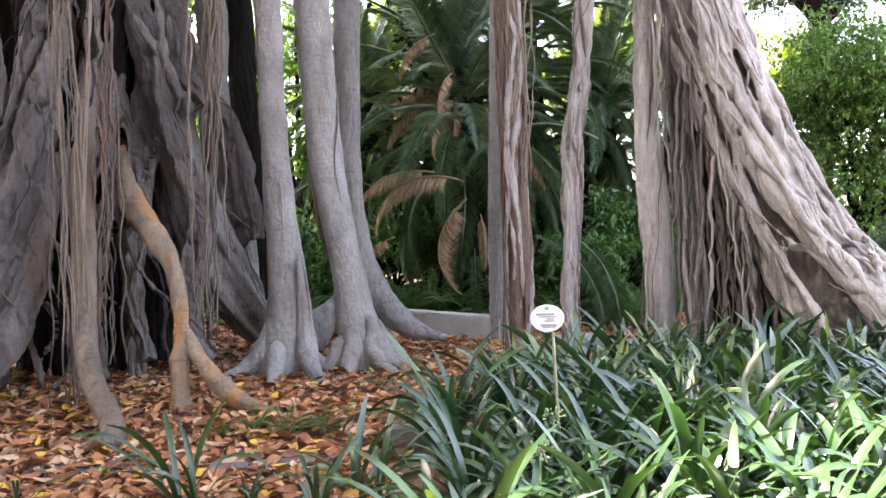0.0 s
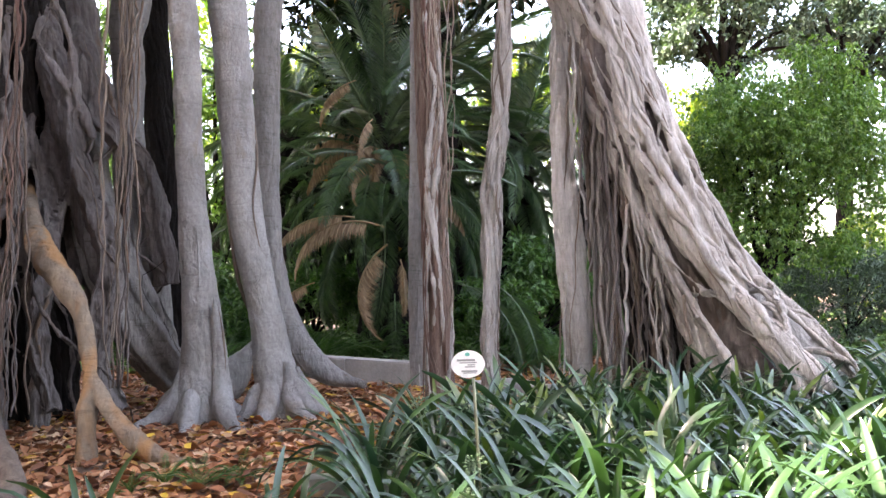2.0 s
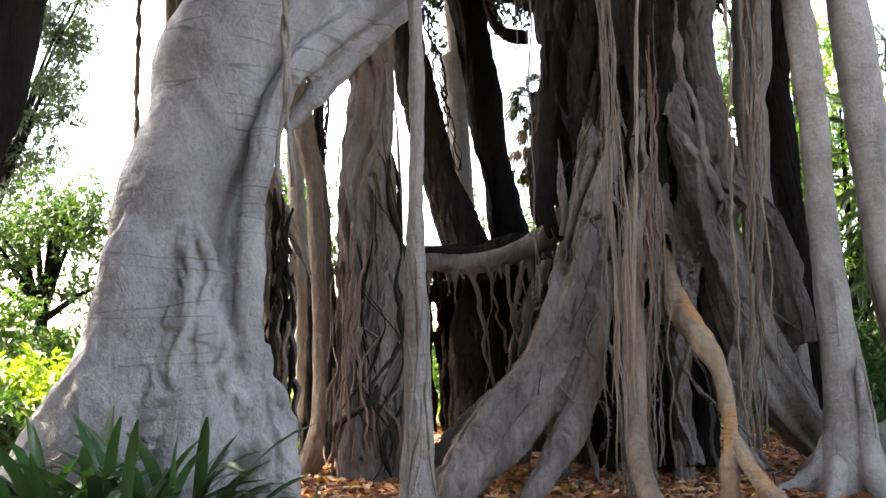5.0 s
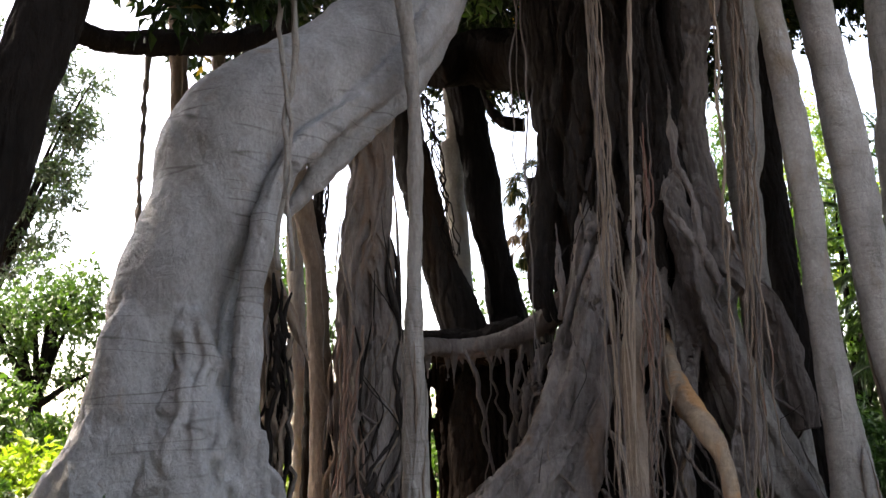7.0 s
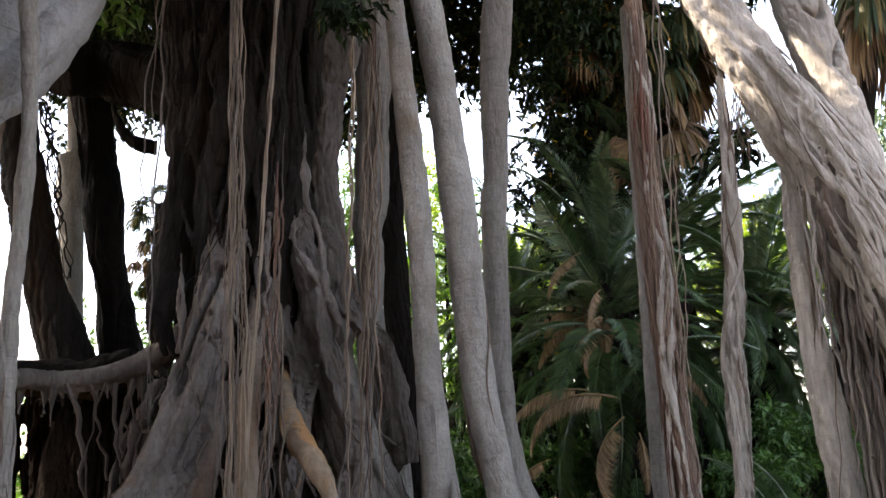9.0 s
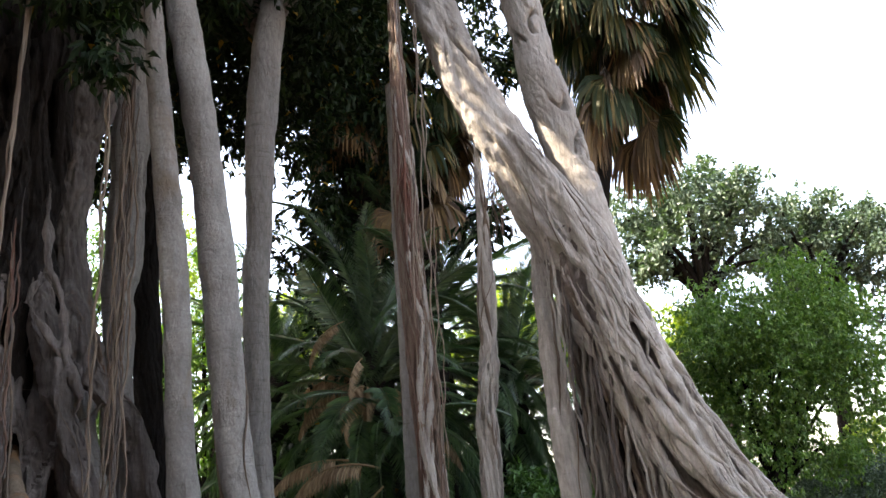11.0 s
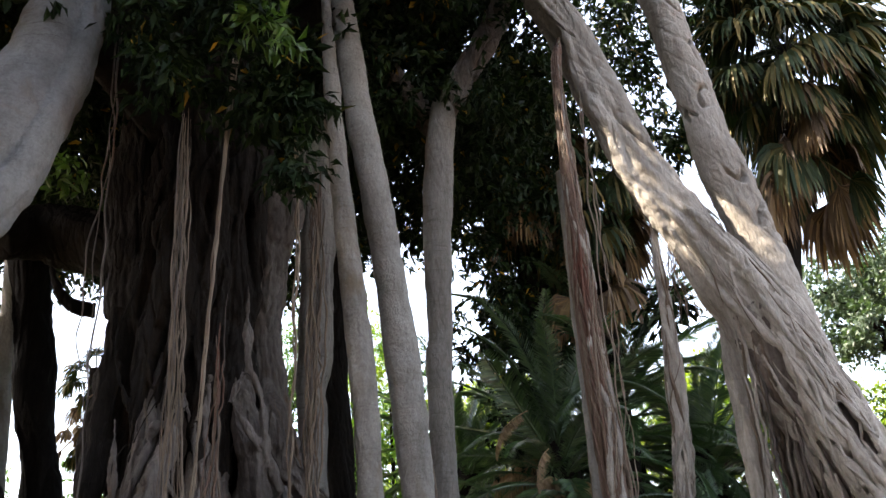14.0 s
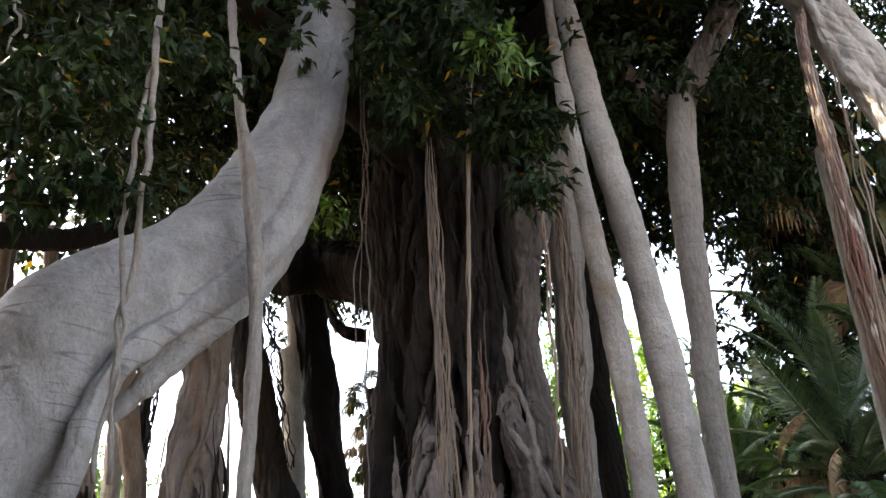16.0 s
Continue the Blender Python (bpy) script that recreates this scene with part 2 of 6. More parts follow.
# ---- geometry helpers ----


class Geo:
    """Collects vertices and faces, and makes one mesh of them."""

    def __init__(self):
        self.v, self.f, self.n = [], [], 0

    def put(self, verts, faces):
        faces = np.asarray(faces, dtype=np.int64)
        self.v.append(np.asarray(verts, dtype=float))
        self.f.append(faces + self.n)
        self.n += len(verts)

    def mesh(self, name, mat, smooth=True, origin=(0, 0, 0)):
        me = bpy.data.meshes.new(name)
        v = np.concatenate(self.v) - np.array(origin)
        sizes = np.concatenate([np.full(len(f), f.shape[1]) for f in self.f])
        loops = np.concatenate([f.ravel() for f in self.f])
        me.vertices.add(len(v))
        me.vertices.foreach_set("co", v.ravel())
        me.loops.add(len(loops))
        me.loops.foreach_set("vertex_index", loops)
        me.polygons.add(len(sizes))
        me.polygons.foreach_set("loop_start", np.concatenate([[0], np.cumsum(sizes)[:-1]]))
        me.polygons.foreach_set("use_smooth", np.full(len(sizes), smooth))
        me.update(calc_edges=True)
        me.validate()
        me.materials.append(mat)
        return me


def thing(name, at, label, category, group="", kind=""):
    ob = new(name)
    ob.location = at
    ob.empty_display_size = 0.1
    return tagged(ob, label, category, group, kind)


RELIEF = {"ringed_grey_bark": (0.006, 0.009, 0.007), "shaded_trunk_bark": (0.034, 0.010, 0.003), "dark_fig_bark": (0.034, 0.013, 0.005), "grey_fig_bark": (0.007, 0.005, 0.003), "smooth_grey_bark": (0.006, 0.006, 0.005), "pale_root_bark": (0.014, 0.007, 0.004),
          "reddish_root_bark": (0.015, 0.008, 0.002), "orange_root_bark": (0.004, 0.005, 0.005), "brown_stem_bark": (0.008, 0.005, 0.003), "shade_black_bark": (0.02, 0.008, 0.003), "aerial_root_bark": (0.004, 0.003, 0.001), "hollow_shade_bark": (0.02, 0.008, 0.003)}


def weather(me, base, crack, knob, ring, slit=0.0, along=(0, 0, 1)):
    """Presses furrows along the stem, knobs, cross wrinkles and long slits into a skin."""
    n = len(me.vertices)
    p, nr = np.empty(n * 3), np.empty(n * 3)
    me.vertices.foreach_get("co", p)
    me.vertex_normals.foreach_get("vector", nr)
    p, nr = p.reshape(-1, 3), nr.reshape(-1, 3)
    q = p + np.array(base)
    rng = np.random.default_rng(n)
    warp = np.stack([ripple(rng, q, 2.0, 5), ripple(rng, q, 2.0, 5), ripple(rng, q, 1.2, 5)], 1)
    w = q + 0.10 * warp
    grain = np.array(along, float) / np.linalg.norm(along)
    far = (w @ grain)[:, None] * grain
    f1 = ripple(rng, w - 0.84 * far, 15.0, 11)
    f2 = ripple(rng, w - 0.78 * far, 34.0, 11)
    d = -crack * np.exp(-(f1 / 0.28) ** 2) - 0.4 * crack * np.exp(-(f2 / 0.3) ** 2)
    d += knob * ripple(rng, w, 9.0, 9) + 0.5 * knob * ripple(rng, w, 24.0, 9)
    patch = np.clip(ripple(rng, q, 1.6, 6), 0, 1)
    d -= ring * patch * np.exp(-(ripple(rng, w * [0.25, 0.25, 3.2], 9.0, 9) / 0.16) ** 2)
    if slit:
        line = np.exp(-(ripple(rng, w - 0.70 * far, 8.0, 9) / 0.17) ** 2)
        d -= slit * line * np.clip(2.4 * ripple(rng, w - 0.35 * far, 5.0, 7) - 0.9, 0, 1)
    me.vertices.foreach_set("co", (p + nr * d[:, None]).ravel())
    me.update()


def part(name, geo, mat, parent, label="", smooth=True, fuse=0.0, relax=2, slit=0.0, along=(0, 0, 1), relief=1.0):
    """One mesh under a thing or a part; fuse: melts its stems into one skin of that grain."""
    base = Vector((0, 0, 0))
    p = parent
    while p:
        base += p.location
        p = p.parent
    ob = new(name, geo.mesh(name, mat, smooth, tuple(base)))
    ob.parent = parent
    if fuse:
        r = ob.modifiers.new("fuse", "REMESH")
        r.mode, r.voxel_size, r.use_smooth_shade = "VOXEL", fuse, True
        s = ob.modifiers.new("relax", "SMOOTH")
        s.factor, s.iterations = 0.5, relax
        old = ob.data
        me = bpy.data.meshes.new_from_object(ob.evaluated_get(bpy.context.evaluated_depsgraph_get()))
        ob.modifiers.clear()
        ob.data = me
        me.name = name
        bpy.data.meshes.remove(old)
        weather(me, base, *(relief * q for q in RELIEF[mat.name]), slit, along)
    return tagged(ob, label)


def spline(pts, step=0.12):
    """A smooth line through (x, y, z, radius) points."""
    p = np.array(pts, dtype=float)
    e = np.vstack([2 * p[0] - p[1], p, 2 * p[-1] - p[-2]])
    e[0, 3], e[-1, 3] = p[0, 3], p[-1, 3]
    out = []
    for i in range(1, len(e) - 2):
        a, b, c, d = e[i - 1:i + 3]
        n = max(2, int(np.linalg.norm(c[:3] - b[:3]) / step))
        for u in np.arange(n) / n:
            out.append(0.5 * (2 * b + (c - a) * u + (2 * a - 5 * b + 4 * c - d) * u * u + (3 * b - a - 3 * c + d) * u ** 3))
    out.append(p[-1])
    out = np.array(out)
    out[:, 3] = np.maximum(out[:, 3], 0.004)
    return out


def taper(p):
    """Lets a root grow out of its stem from nothing."""
    p = p.copy()
    k = min(8, len(p) // 2)
    p[:k, 3] *= np.linspace(0.25, 1.0, k)
    return p


def ripple(rng, p, freq, n=7):
    """Smooth random field over points, about -1 to 1."""
    s = np.zeros(len(p))
    for _ in range(n):
        s += np.sin(p @ (rng.normal(size=3) * freq) + rng.uniform(0, 6.28))
    return s / math.sqrt(n)


def frames(c):
    """Two cross axes along a line, turned as little as possible."""
    t = np.gradient(c, axis=0)
    t /= np.linalg.norm(t, axis=1)[:, None] + 1e-9
    u = np.cross(t[0], [0.31, 0.93, 0.2])
    us = []
    for d in t:
        u = u - d * (u @ d)
        u /= np.linalg.norm(u) + 1e-9
        us.append(u)
    us = np.array(us)
    return us, np.cross(t, us)


def tube(geo, path, sides=12, lump=0.06, flutes=0, depth=0.0, seed=0, freq=3.0):
    """A closed stem along path (x, y, z, radius), lumpy and fluted."""
    rng = np.random.default_rng(seed)
    c, r = path[:, :3], path[:, 3]
    u, v = frames(c)
    n = len(c)
    a = np.linspace(0, 2 * np.pi, sides, endpoint=False)
    ring = c[:, None] + (np.cos(a)[None, :, None] * u[:, None] + np.sin(a)[None, :, None] * v[:, None]) * r[:, None, None]
    flat = ring.reshape(-1, 3)
    k = 1 + lump * ripple(rng, flat, freq) + 0.5 * lump * ripple(rng, flat, freq * 3)
    if flutes:
        tw = np.cumsum(rng.normal(0, 0.02, n))[:, None] + 0.15 * np.sin(np.linspace(0, 5, n))[:, None]
        fl = np.abs(np.sin((a[None] + tw) * flutes / 2 + rng.uniform(0, 3))) ** 0.7 - 0.7
        k = k * (1 + depth * fl.reshape(-1) * (1 + 0.5 * ripple(rng, flat, 1.2)))
    ring = c[:, None] + (ring - c[:, None]) * k.reshape(n, sides, 1)
    i, j = np.meshgrid(np.arange(n - 1), np.arange(sides), indexing="ij")
    q = np.stack([i * sides + j, i * sides + (j + 1) % sides, (i + 1) * sides + (j + 1) % sides, (i + 1) * sides + j], -1).reshape(-1, 4)
    base = geo.n
    geo.put(np.vstack([ring.reshape(-1, 3), c[:1], c[-1:]]), q)
    jj = np.arange(sides)
    caps = np.vstack([np.stack([np.full(sides, n * sides), (jj + 1) % sides, jj], -1),
                      np.stack([np.full(sides, n * sides + 1), (n - 1) * sides + jj, (n - 1) * sides + (jj + 1) % sides], -1)])
    geo.f.append(caps + base)


def strands(geo, path, count, thick, seed, wander=0.7, out=1.0, sides=6, arc=(0.0, 6.283), partial=0.35, lump=0.12, grow=0.0, trim=None, deep=0.86):
    """Roots that creep along the skin of a stem, cross and part again."""
    rng = np.random.default_rng(seed)
    c, r = path[:, :3], path[:, 3]
    u, v = frames(c)
    n = len(c)
    s = np.linspace(0, 1, n)
    for _ in range(count):
        i0, i1 = 0, n
        if rng.random() < partial and n > 14:
            i0 = int(rng.uniform(0, 0.5) * n)
            i1 = min(n, i0 + max(8, int(rng.uniform(0.3, 0.7) * n)))
        a = rng.uniform(*arc) + wander * (np.sin(s * rng.uniform(3, 9) + rng.uniform(0, 6)) + 0.6 * np.sin(s * rng.uniform(9, 22) + rng.uniform(0, 6)))
        q = c + (np.cos(a)[:, None] * u + np.sin(a)[:, None] * v) * (r * out * rng.uniform(deep, 1.06))[:, None]
        w = thick * rng.uniform(0.55, 1.5) * (0.8 + 0.3 * np.sin(s * rng.uniform(4, 10) + rng.uniform(0, 6)))
        w = w * np.clip(r / (r.mean() + 1e-6), 0.6, 1.7) ** grow
        p = np.column_stack([q, w])[i0:i1]
        mid = c[i0:i1]
        if trim:
            ok = trim(p)
            p, mid = p[ok], mid[ok]
        if len(p) > 5:
            k = np.arange(len(p))
            e = np.clip(np.minimum(k + 1, 1.5 * (len(p) - k)) / min(9.0, len(p) / 2.5), 0, 1)
            p[:, 3] *= 0.3 + 0.7 * e
            p[:, :3] += (mid - p[:, :3]) * (0.22 * (1 - e) ** 2)[:, None]
            tube(geo, p, sides, lump, seed=int(rng.integers(1e6)), freq=9.0)


def drape(parent, name, mats, targets, path, count, thick, seed, arc, wander=0.35, run=(1.0, 2.6), lean=0.0, sink=0.25, reach=2.6, sides=6, label="", fuzz=0.015):
    """Thin roots that creep down over finished skins, following every fold."""
    bpy.context.view_layer.update()
    rng = np.random.default_rng(seed)
    c = path[:, :3]
    u, v = frames(c)
    gone = np.concatenate([[0], np.cumsum(np.linalg.norm(np.diff(c, axis=0), axis=1))])
    bases = []
    for ob in targets:
        b, p = np.zeros(3), ob.parent
        while p:
            b, p = b + np.array(p.location), p.parent
        bases.append(b)
    for k in range(count):
        length = rng.uniform(*run)
        start = rng.uniform(0, max(0.05, gone[-1] - 0.6 * length))
        n = int(min(length, gone[-1] - start) / 0.05)
        if n < 8:
            continue
        s = start + np.arange(n) * 0.05
        along = np.arange(n) * 0.05
        a = rng.uniform(*arc) + lean * rng.normal() * along + wander * (0.6 * np.sin(along * rng.uniform(1.0, 2.6) + rng.uniform(0, 6)) + 0.25 * np.sin(along * rng.uniform(4, 9) + rng.uniform(0, 6)))
        pts = np.column_stack([np.interp(s, gone, c[:, i]) for i in range(3)])
        uu = np.column_stack([np.interp(s, gone, u[:, i]) for i in range(3)])
        vv = np.column_stack([np.interp(s, gone, v[:, i]) for i in range(3)])
        d = unit(np.cos(a)[:, None] * uu + np.sin(a)[:, None] * vv)
        r = np.full(n, np.nan)
        for i in range(n):
            o = pts[i] + d[i] * reach
            for ob, b in zip(targets, bases):
                ok, loc, nor, _ = ob.ray_cast(Vector(o - b), Vector(-d[i]), distance=reach)
                if ok:
                    q = reach - np.linalg.norm(np.array(loc) + b - o)
                    r[i] = q if np.isnan(r[i]) else max(r[i], q)
        good = ~np.isnan(r)
        if good.sum() < 8:
            continue
        last = int(np.argmin(good)) if good[0] and not good.all() else n
        if not good[0]:
            first = int(np.argmax(good))
            last = first + (int(np.argmin(good[first:])) if not good[first:].all() else n - first)
        else:
            first = 0
        if last - first < 8:
            continue
        r, pts, d = r[first:last], pts[first:last], d[first:last]
        m = len(r)
        e = np.pad(r, 2, mode="edge")
        r = np.max([e[i:i + m] for i in range(5)], axis=0) * 0.35 + np.mean([e[i:i + m] for i in range(5)], axis=0) * 0.65
        w = thick * rng.uniform(0.5, 1.6) * (0.85 + 0.25 * np.sin(np.arange(m) * rng.uniform(0.1, 0.4) + rng.uniform(0, 6)))
        w *= np.clip(np.minimum(np.arange(m) + 1, m - np.arange(m)) / 7.0, 0.25, 1)
        q = pts + d * (r - sink * w + fuzz * np.clip(np.sin(np.arange(m) * rng.uniform(0.1, 0.3) + rng.uniform(0, 6)), 0, 1))[:, None]
        g = Geo()
        tube(g, np.column_stack([q, w]), sides, 0.16, seed=int(rng.integers(1e6)), freq=9.0)
        part(name, g, mats[k % len(mats)], parent, label)


def hanging(geo, top, foot, count, spread, thick, seed, sway=0.04, step=0.16, fray=1.0, stagger=0.0):
    """Thin aerial roots that hang from top to foot, side by side."""
    rng = np.random.default_rng(seed)
    top, foot = np.array(top, float), np.array(foot, float)
    n = max(6, int(np.linalg.norm(top - foot) / step))
    s = np.linspace(0, 1, n)
    thin = np.minimum(1, 0.3 + s * 6) if stagger else 1.0
    for _ in range(count):
        o, o2 = rng.normal(0, spread, 2), rng.normal(0, spread * fray, 2)
        e = 1.0 if rng.random() < 0.6 else rng.uniform(0.5, 1.0)
        b = rng.uniform(0, stagger)
        k = b + s * (e - b)
        q = top + (foot - top) * k[:, None]
        q[:, :2] += o * (1 - k)[:, None] + o2 * k[:, None]
        for ax in (0, 1):
            q[:, ax] += sway * (np.sin(s * rng.uniform(3, 8) + rng.uniform(0, 6)) + 0.45 * np.sin(s * rng.uniform(14, 34) + rng.uniform(0, 6)) + 0.28 * np.sin(s * rng.uniform(40, 80) + rng.uniform(0, 6))) * np.sin(np.minimum(k * 6, 1.57))
        tube(geo, np.column_stack([q, thick * rng.uniform(0.5, 1.4) * (1 - 0.35 * s) * thin]), 5, 0.15, seed=int(rng.integers(1e6)), freq=8.0)


def hang_roots(parent, name, mat, label, top, foot, count, spread, thick, seed, sway=0.04, fray=1.0, stagger=0.0):
    """A curtain of aerial roots, each a part of its own."""
    for k in range(count):
        g = Geo()
        hanging(g, top, foot, 1, spread, thick, seed * 1000 + k, sway, 0.12, fray, stagger)
        part(name, g, (mat, mat, BARK_BROWN, BARK_DARK)[k % 4] if count > 10 else mat, parent, label)


LEAF_V = np.array([(0, 0, 0), (-0.5, 0.42, 0.10), (0, 1, -0.12), (0.5, 0.42, 0.10), (0, 0.5, 0)])
LEAF_F = np.array([(0, 4, 1), (1, 4, 2), (4, 3, 2), (0, 3, 4)])


def unit(a):
    return a / (np.linalg.norm(a, axis=-1, keepdims=True) + 1e-9)


def leaves(geo, at, axis, up, length, width, curl=1.0):
    """Many leaves: at each place one along axis, its face towards up."""
    axis = unit(axis)
    side = unit(np.cross(axis, up))
    nrm = np.cross(side, axis)
    length = np.broadcast_to(length, len(at))
    width = np.broadcast_to(width, len(at))
    v = at[:, None] + side[:, None] * (LEAF_V[None, :, 0:1] * width[:, None, None]) + axis[:, None] * (LEAF_V[None, :, 1:2] * length[:, None, None]) \
        + nrm[:, None] * (LEAF_V[None, :, 2:3] * length[:, None, None] * np.broadcast_to(curl, len(at))[:, None, None])
    f = LEAF_F[None] + (np.arange(len(at)) * 5)[:, None, None]
    geo.put(v.reshape(-1, 3), f.reshape(-1, 3))


OVAL_T = np.array([0.0, 0.22, 0.5, 0.78, 1.0])
OVAL_W = np.array([0.10, 0.72, 1.0, 0.72, 0.04])
OVAL_F = np.array([(3 * i + j, 3 * i + j + 1, 3 * i + j + 4, 3 * i + j + 3) for i in range(4) for j in range(2)])


def oval_leaves(geo, at, axis, up, length, width, curl, fold, twist):
    """Oval leaves with a midrib, each curled along its length, folded and twisted."""
    axis = unit(axis)
    side = unit(np.cross(axis, up))
    nrm = np.cross(side, axis)
    n = len(at)
    t = OVAL_T[None]
    rise = curl[:, None] * (4 * (t - 0.5) ** 2 - 0.5) * length[:, None]
    mid = at[:, None] + axis[:, None] * (t * length[:, None])[..., None] + nrm[:, None] * rise[..., None]
    half = 0.5 * width[:, None] * OVAL_W[None]
    roll = fold[:, None] * half
    turn = twist[:, None] * (t - 0.5) * half
    sd = side[:, None] * half[..., None]
    v = np.stack([mid - sd + nrm[:, None] * (roll - turn)[..., None], mid, mid + sd + nrm[:, None] * (roll + turn)[..., None]], 2)
    f = OVAL_F[None] + (np.arange(n) * 15)[:, None, None]
    geo.put(v.reshape(-1, 3), f.reshape(-1, 4))


def clump(geo, rng, centre, radius, rosettes, per, length, width, droop=0.3, shell=0.55):
    """A spray of leaves: rosettes spread over an uneven blob."""
    d = unit(rng.normal(size=(rosettes, 3)))
    k = rng.uniform(shell, 1.0, (rosettes, 1)) * (1 + 0.25 * ripple(rng, d, 2.5)[:, None])
    at = np.array(centre) + d * k * np.array(radius)
    out = unit(d + rng.normal(0, 0.5, d.shape) + [0, 0, -droop])
    for spot, wide in BEAMS:
        w = at - np.array(spot)
        clear = np.linalg.norm(np.cross(w, np.array(SUN_TO)), axis=1) > wide * rng.uniform(0.75, 1.2, len(at))
        at, out = at[clear | (w @ np.array(SUN_TO) < 1.0)], out[clear | (w @ np.array(SUN_TO) < 1.0)]
    n = len(at) * per
    o = np.repeat(out, per, 0)
    p = np.repeat(at, per, 0) + rng.normal(0, 0.25 * length, (n, 3))
    ax = unit(o * 0.6 + rng.normal(0, 0.7, (n, 3)) + [0, 0, -droop])
    leaves(geo, p, ax, rng.normal(0, 0.6, (n, 3)) + [0, 0, 1.0], length * rng.uniform(0.6, 1.2, n), width * rng.uniform(0.7, 1.2, n), rng.uniform(0.3, 1.8, n))


def box(geo, lo, hi, rng=None, wobble=0.0):
    x0, y0, z0 = lo
    x1, y1, z1 = hi
    v = np.array([(x, y, z) for z in (z0, z1) for y in (y0, y1) for x in (x0, x1)], float)
    if rng is not None:
        v = v + rng.normal(0, wobble, v.shape)
    geo.put(v, [(0, 2, 3, 1), (4, 5, 7, 6), (0, 1, 5, 4), (1, 3, 7, 5), (3, 2, 6, 7), (2, 0, 4, 6)])


# ---- stems: x, y, z, radius ----
CORE = [(-3.9, 9.82, 9.27, 0.81), (-3.98, 9.79, 7.52, 1.04), (-4.07, 9.77, 5.56, 1.12), (-4.12, 9.77, 4.69, 1.1), (-4.12, 9.79, 3.11, 1.33), (-4.09, 9.8, 1.7, 1.56), (-4.05, 9.82, 0.45, 1.79), (-4.01, 9.84, -0.38, 1.92)]
TOP_ARM_R = [(-2.67, 9.91, 7.58, 0.19), (-2.92, 9.84, 6.82, 0.32), (-3.09, 9.79, 6, 0.24), (-3.15, 9.77, 4.92, 0.23), (-3.09, 9.79, 4.06, 0.24), (-2.91, 9.85, 3.24, 0.23), (-2.99, 9.67, 2.81, 0.23), (-2.85, 9.6, 2, 0.2)]
TOP_ARM_L = [(-4.55, 9.32, 9.17, 0.21), (-4.69, 9.25, 8.09, 0.28), (-4.71, 9.24, 6.83, 0.31), (-4.67, 9.26, 5.2, 0.29)]
BUTT_A = [(-4.09, 9.04, 4.62, 0.17), (-4.06, 8.83, 3.31, 0.24), (-4.01, 8.53, 2.63, 0.26), (-4.03, 8.19, 1.99, 0.28), (-4.14, 7.68, 1.19, 0.29), (-4.34, 7.22, 0.73, 0.31), (-4.43, 6.69, 0.35, 0.26), (-4.52, 6.39, 0.06, 0.17), (-4.63, 6.25, -0.03, 0.06)]
BUTT_A_RIB = [(-3.75, 8.31, 2.29, 0.14), (-3.74, 7.88, 1.34, 0.14), (-3.82, 7.51, 0.65, 0.15), (-3.92, 7.23, 0.31, 0.14), (-4.01, 7.02, 0.1, 0.1), (-4.08, 6.85, -0.04, 0.05)]
BUTT_B = [(-4.52, 8.95, 1.71, 0.2), (-4.88, 8.64, 1.08, 0.21), (-5.21, 8.33, 0.66, 0.22), (-5.57, 8.1, 0.34, 0.18), (-5.77, 7.96, 0.17, 0.12)]
BUTT_C = [(-3.02, 9.74, 3.76, 0.18), (-2.93, 9.56, 2.84, 0.23), (-2.75, 9.4, 2.02, 0.24), (-2.54, 9.36, 1.39, 0.25), (-2.29, 9.53, 0.81, 0.26), (-2.11, 9.98, 0.37, 0.23), (-1.95, 10.31, 0.09, 0.1)]
BUTT_D = [(-2.64, 10.06, 3.43, 0.16), (-2.49, 9.89, 2.55, 0.22), (-2.37, 9.82, 1.7, 0.24), (-2.32, 9.93, 0.91, 0.22), (-2.23, 10.36, 0.33, 0.17)]
ROOT_ORANGE = [(-3.43, 9.28, 2.52, 0.06), (-3.2, 8.73, 2.11, 0.12), (-2.94, 8.23, 1.78, 0.16), (-2.63, 7.87, 1.48, 0.15), (-2.43, 7.72, 1.2, 0.1), (-2.31, 7.55, 0.78, 0.09), (-2.27, 7.35, 0.41, 0.1), (-2.25, 7.25, 0.13, 0.11), (-2.23, 7.16, -0.03, 0.12)]
ROOT_FORK = [(-2.28, 7.51, 0.68, 0.07), (-2.1, 7.3, 0.46, 0.09), (-1.9, 7.15, 0.26, 0.1), (-1.67, 7.05, 0.11, 0.09), (-1.45, 7, 0.02, 0.06), (-1.33, 6.97, -0.02, 0.02)]
ROOT_FRONT = [(-3.84, 9.44, 3.96, 0.03), (-3.6, 8.78, 3.11, 0.07), (-3.29, 7.94, 2.12, 0.1), (-3.19, 7.65, 1.35, 0.11), (-3.09, 7.37, 0.67, 0.1), (-2.82, 6.84, 0.32, 0.09), (-2.54, 6.41, 0.18, 0.09), (-2.41, 6.19, 0.06, 0.1), (-2.5, 5.99, 0.01, 0.08), (-2.7, 5.85, 0, 0.02)]
ROOT_BACK_L = [(-4.07, 8.68, 3.21, 0.16), (-3.97, 8.51, 2.29, 0.2), (-3.95, 8.3, 1.5, 0.17), (-3.95, 8.08, 0.97, 0.17), (-4.02, 7.93, 0.56, 0.16), (-4.15, 7.86, 0.26, 0.14)]
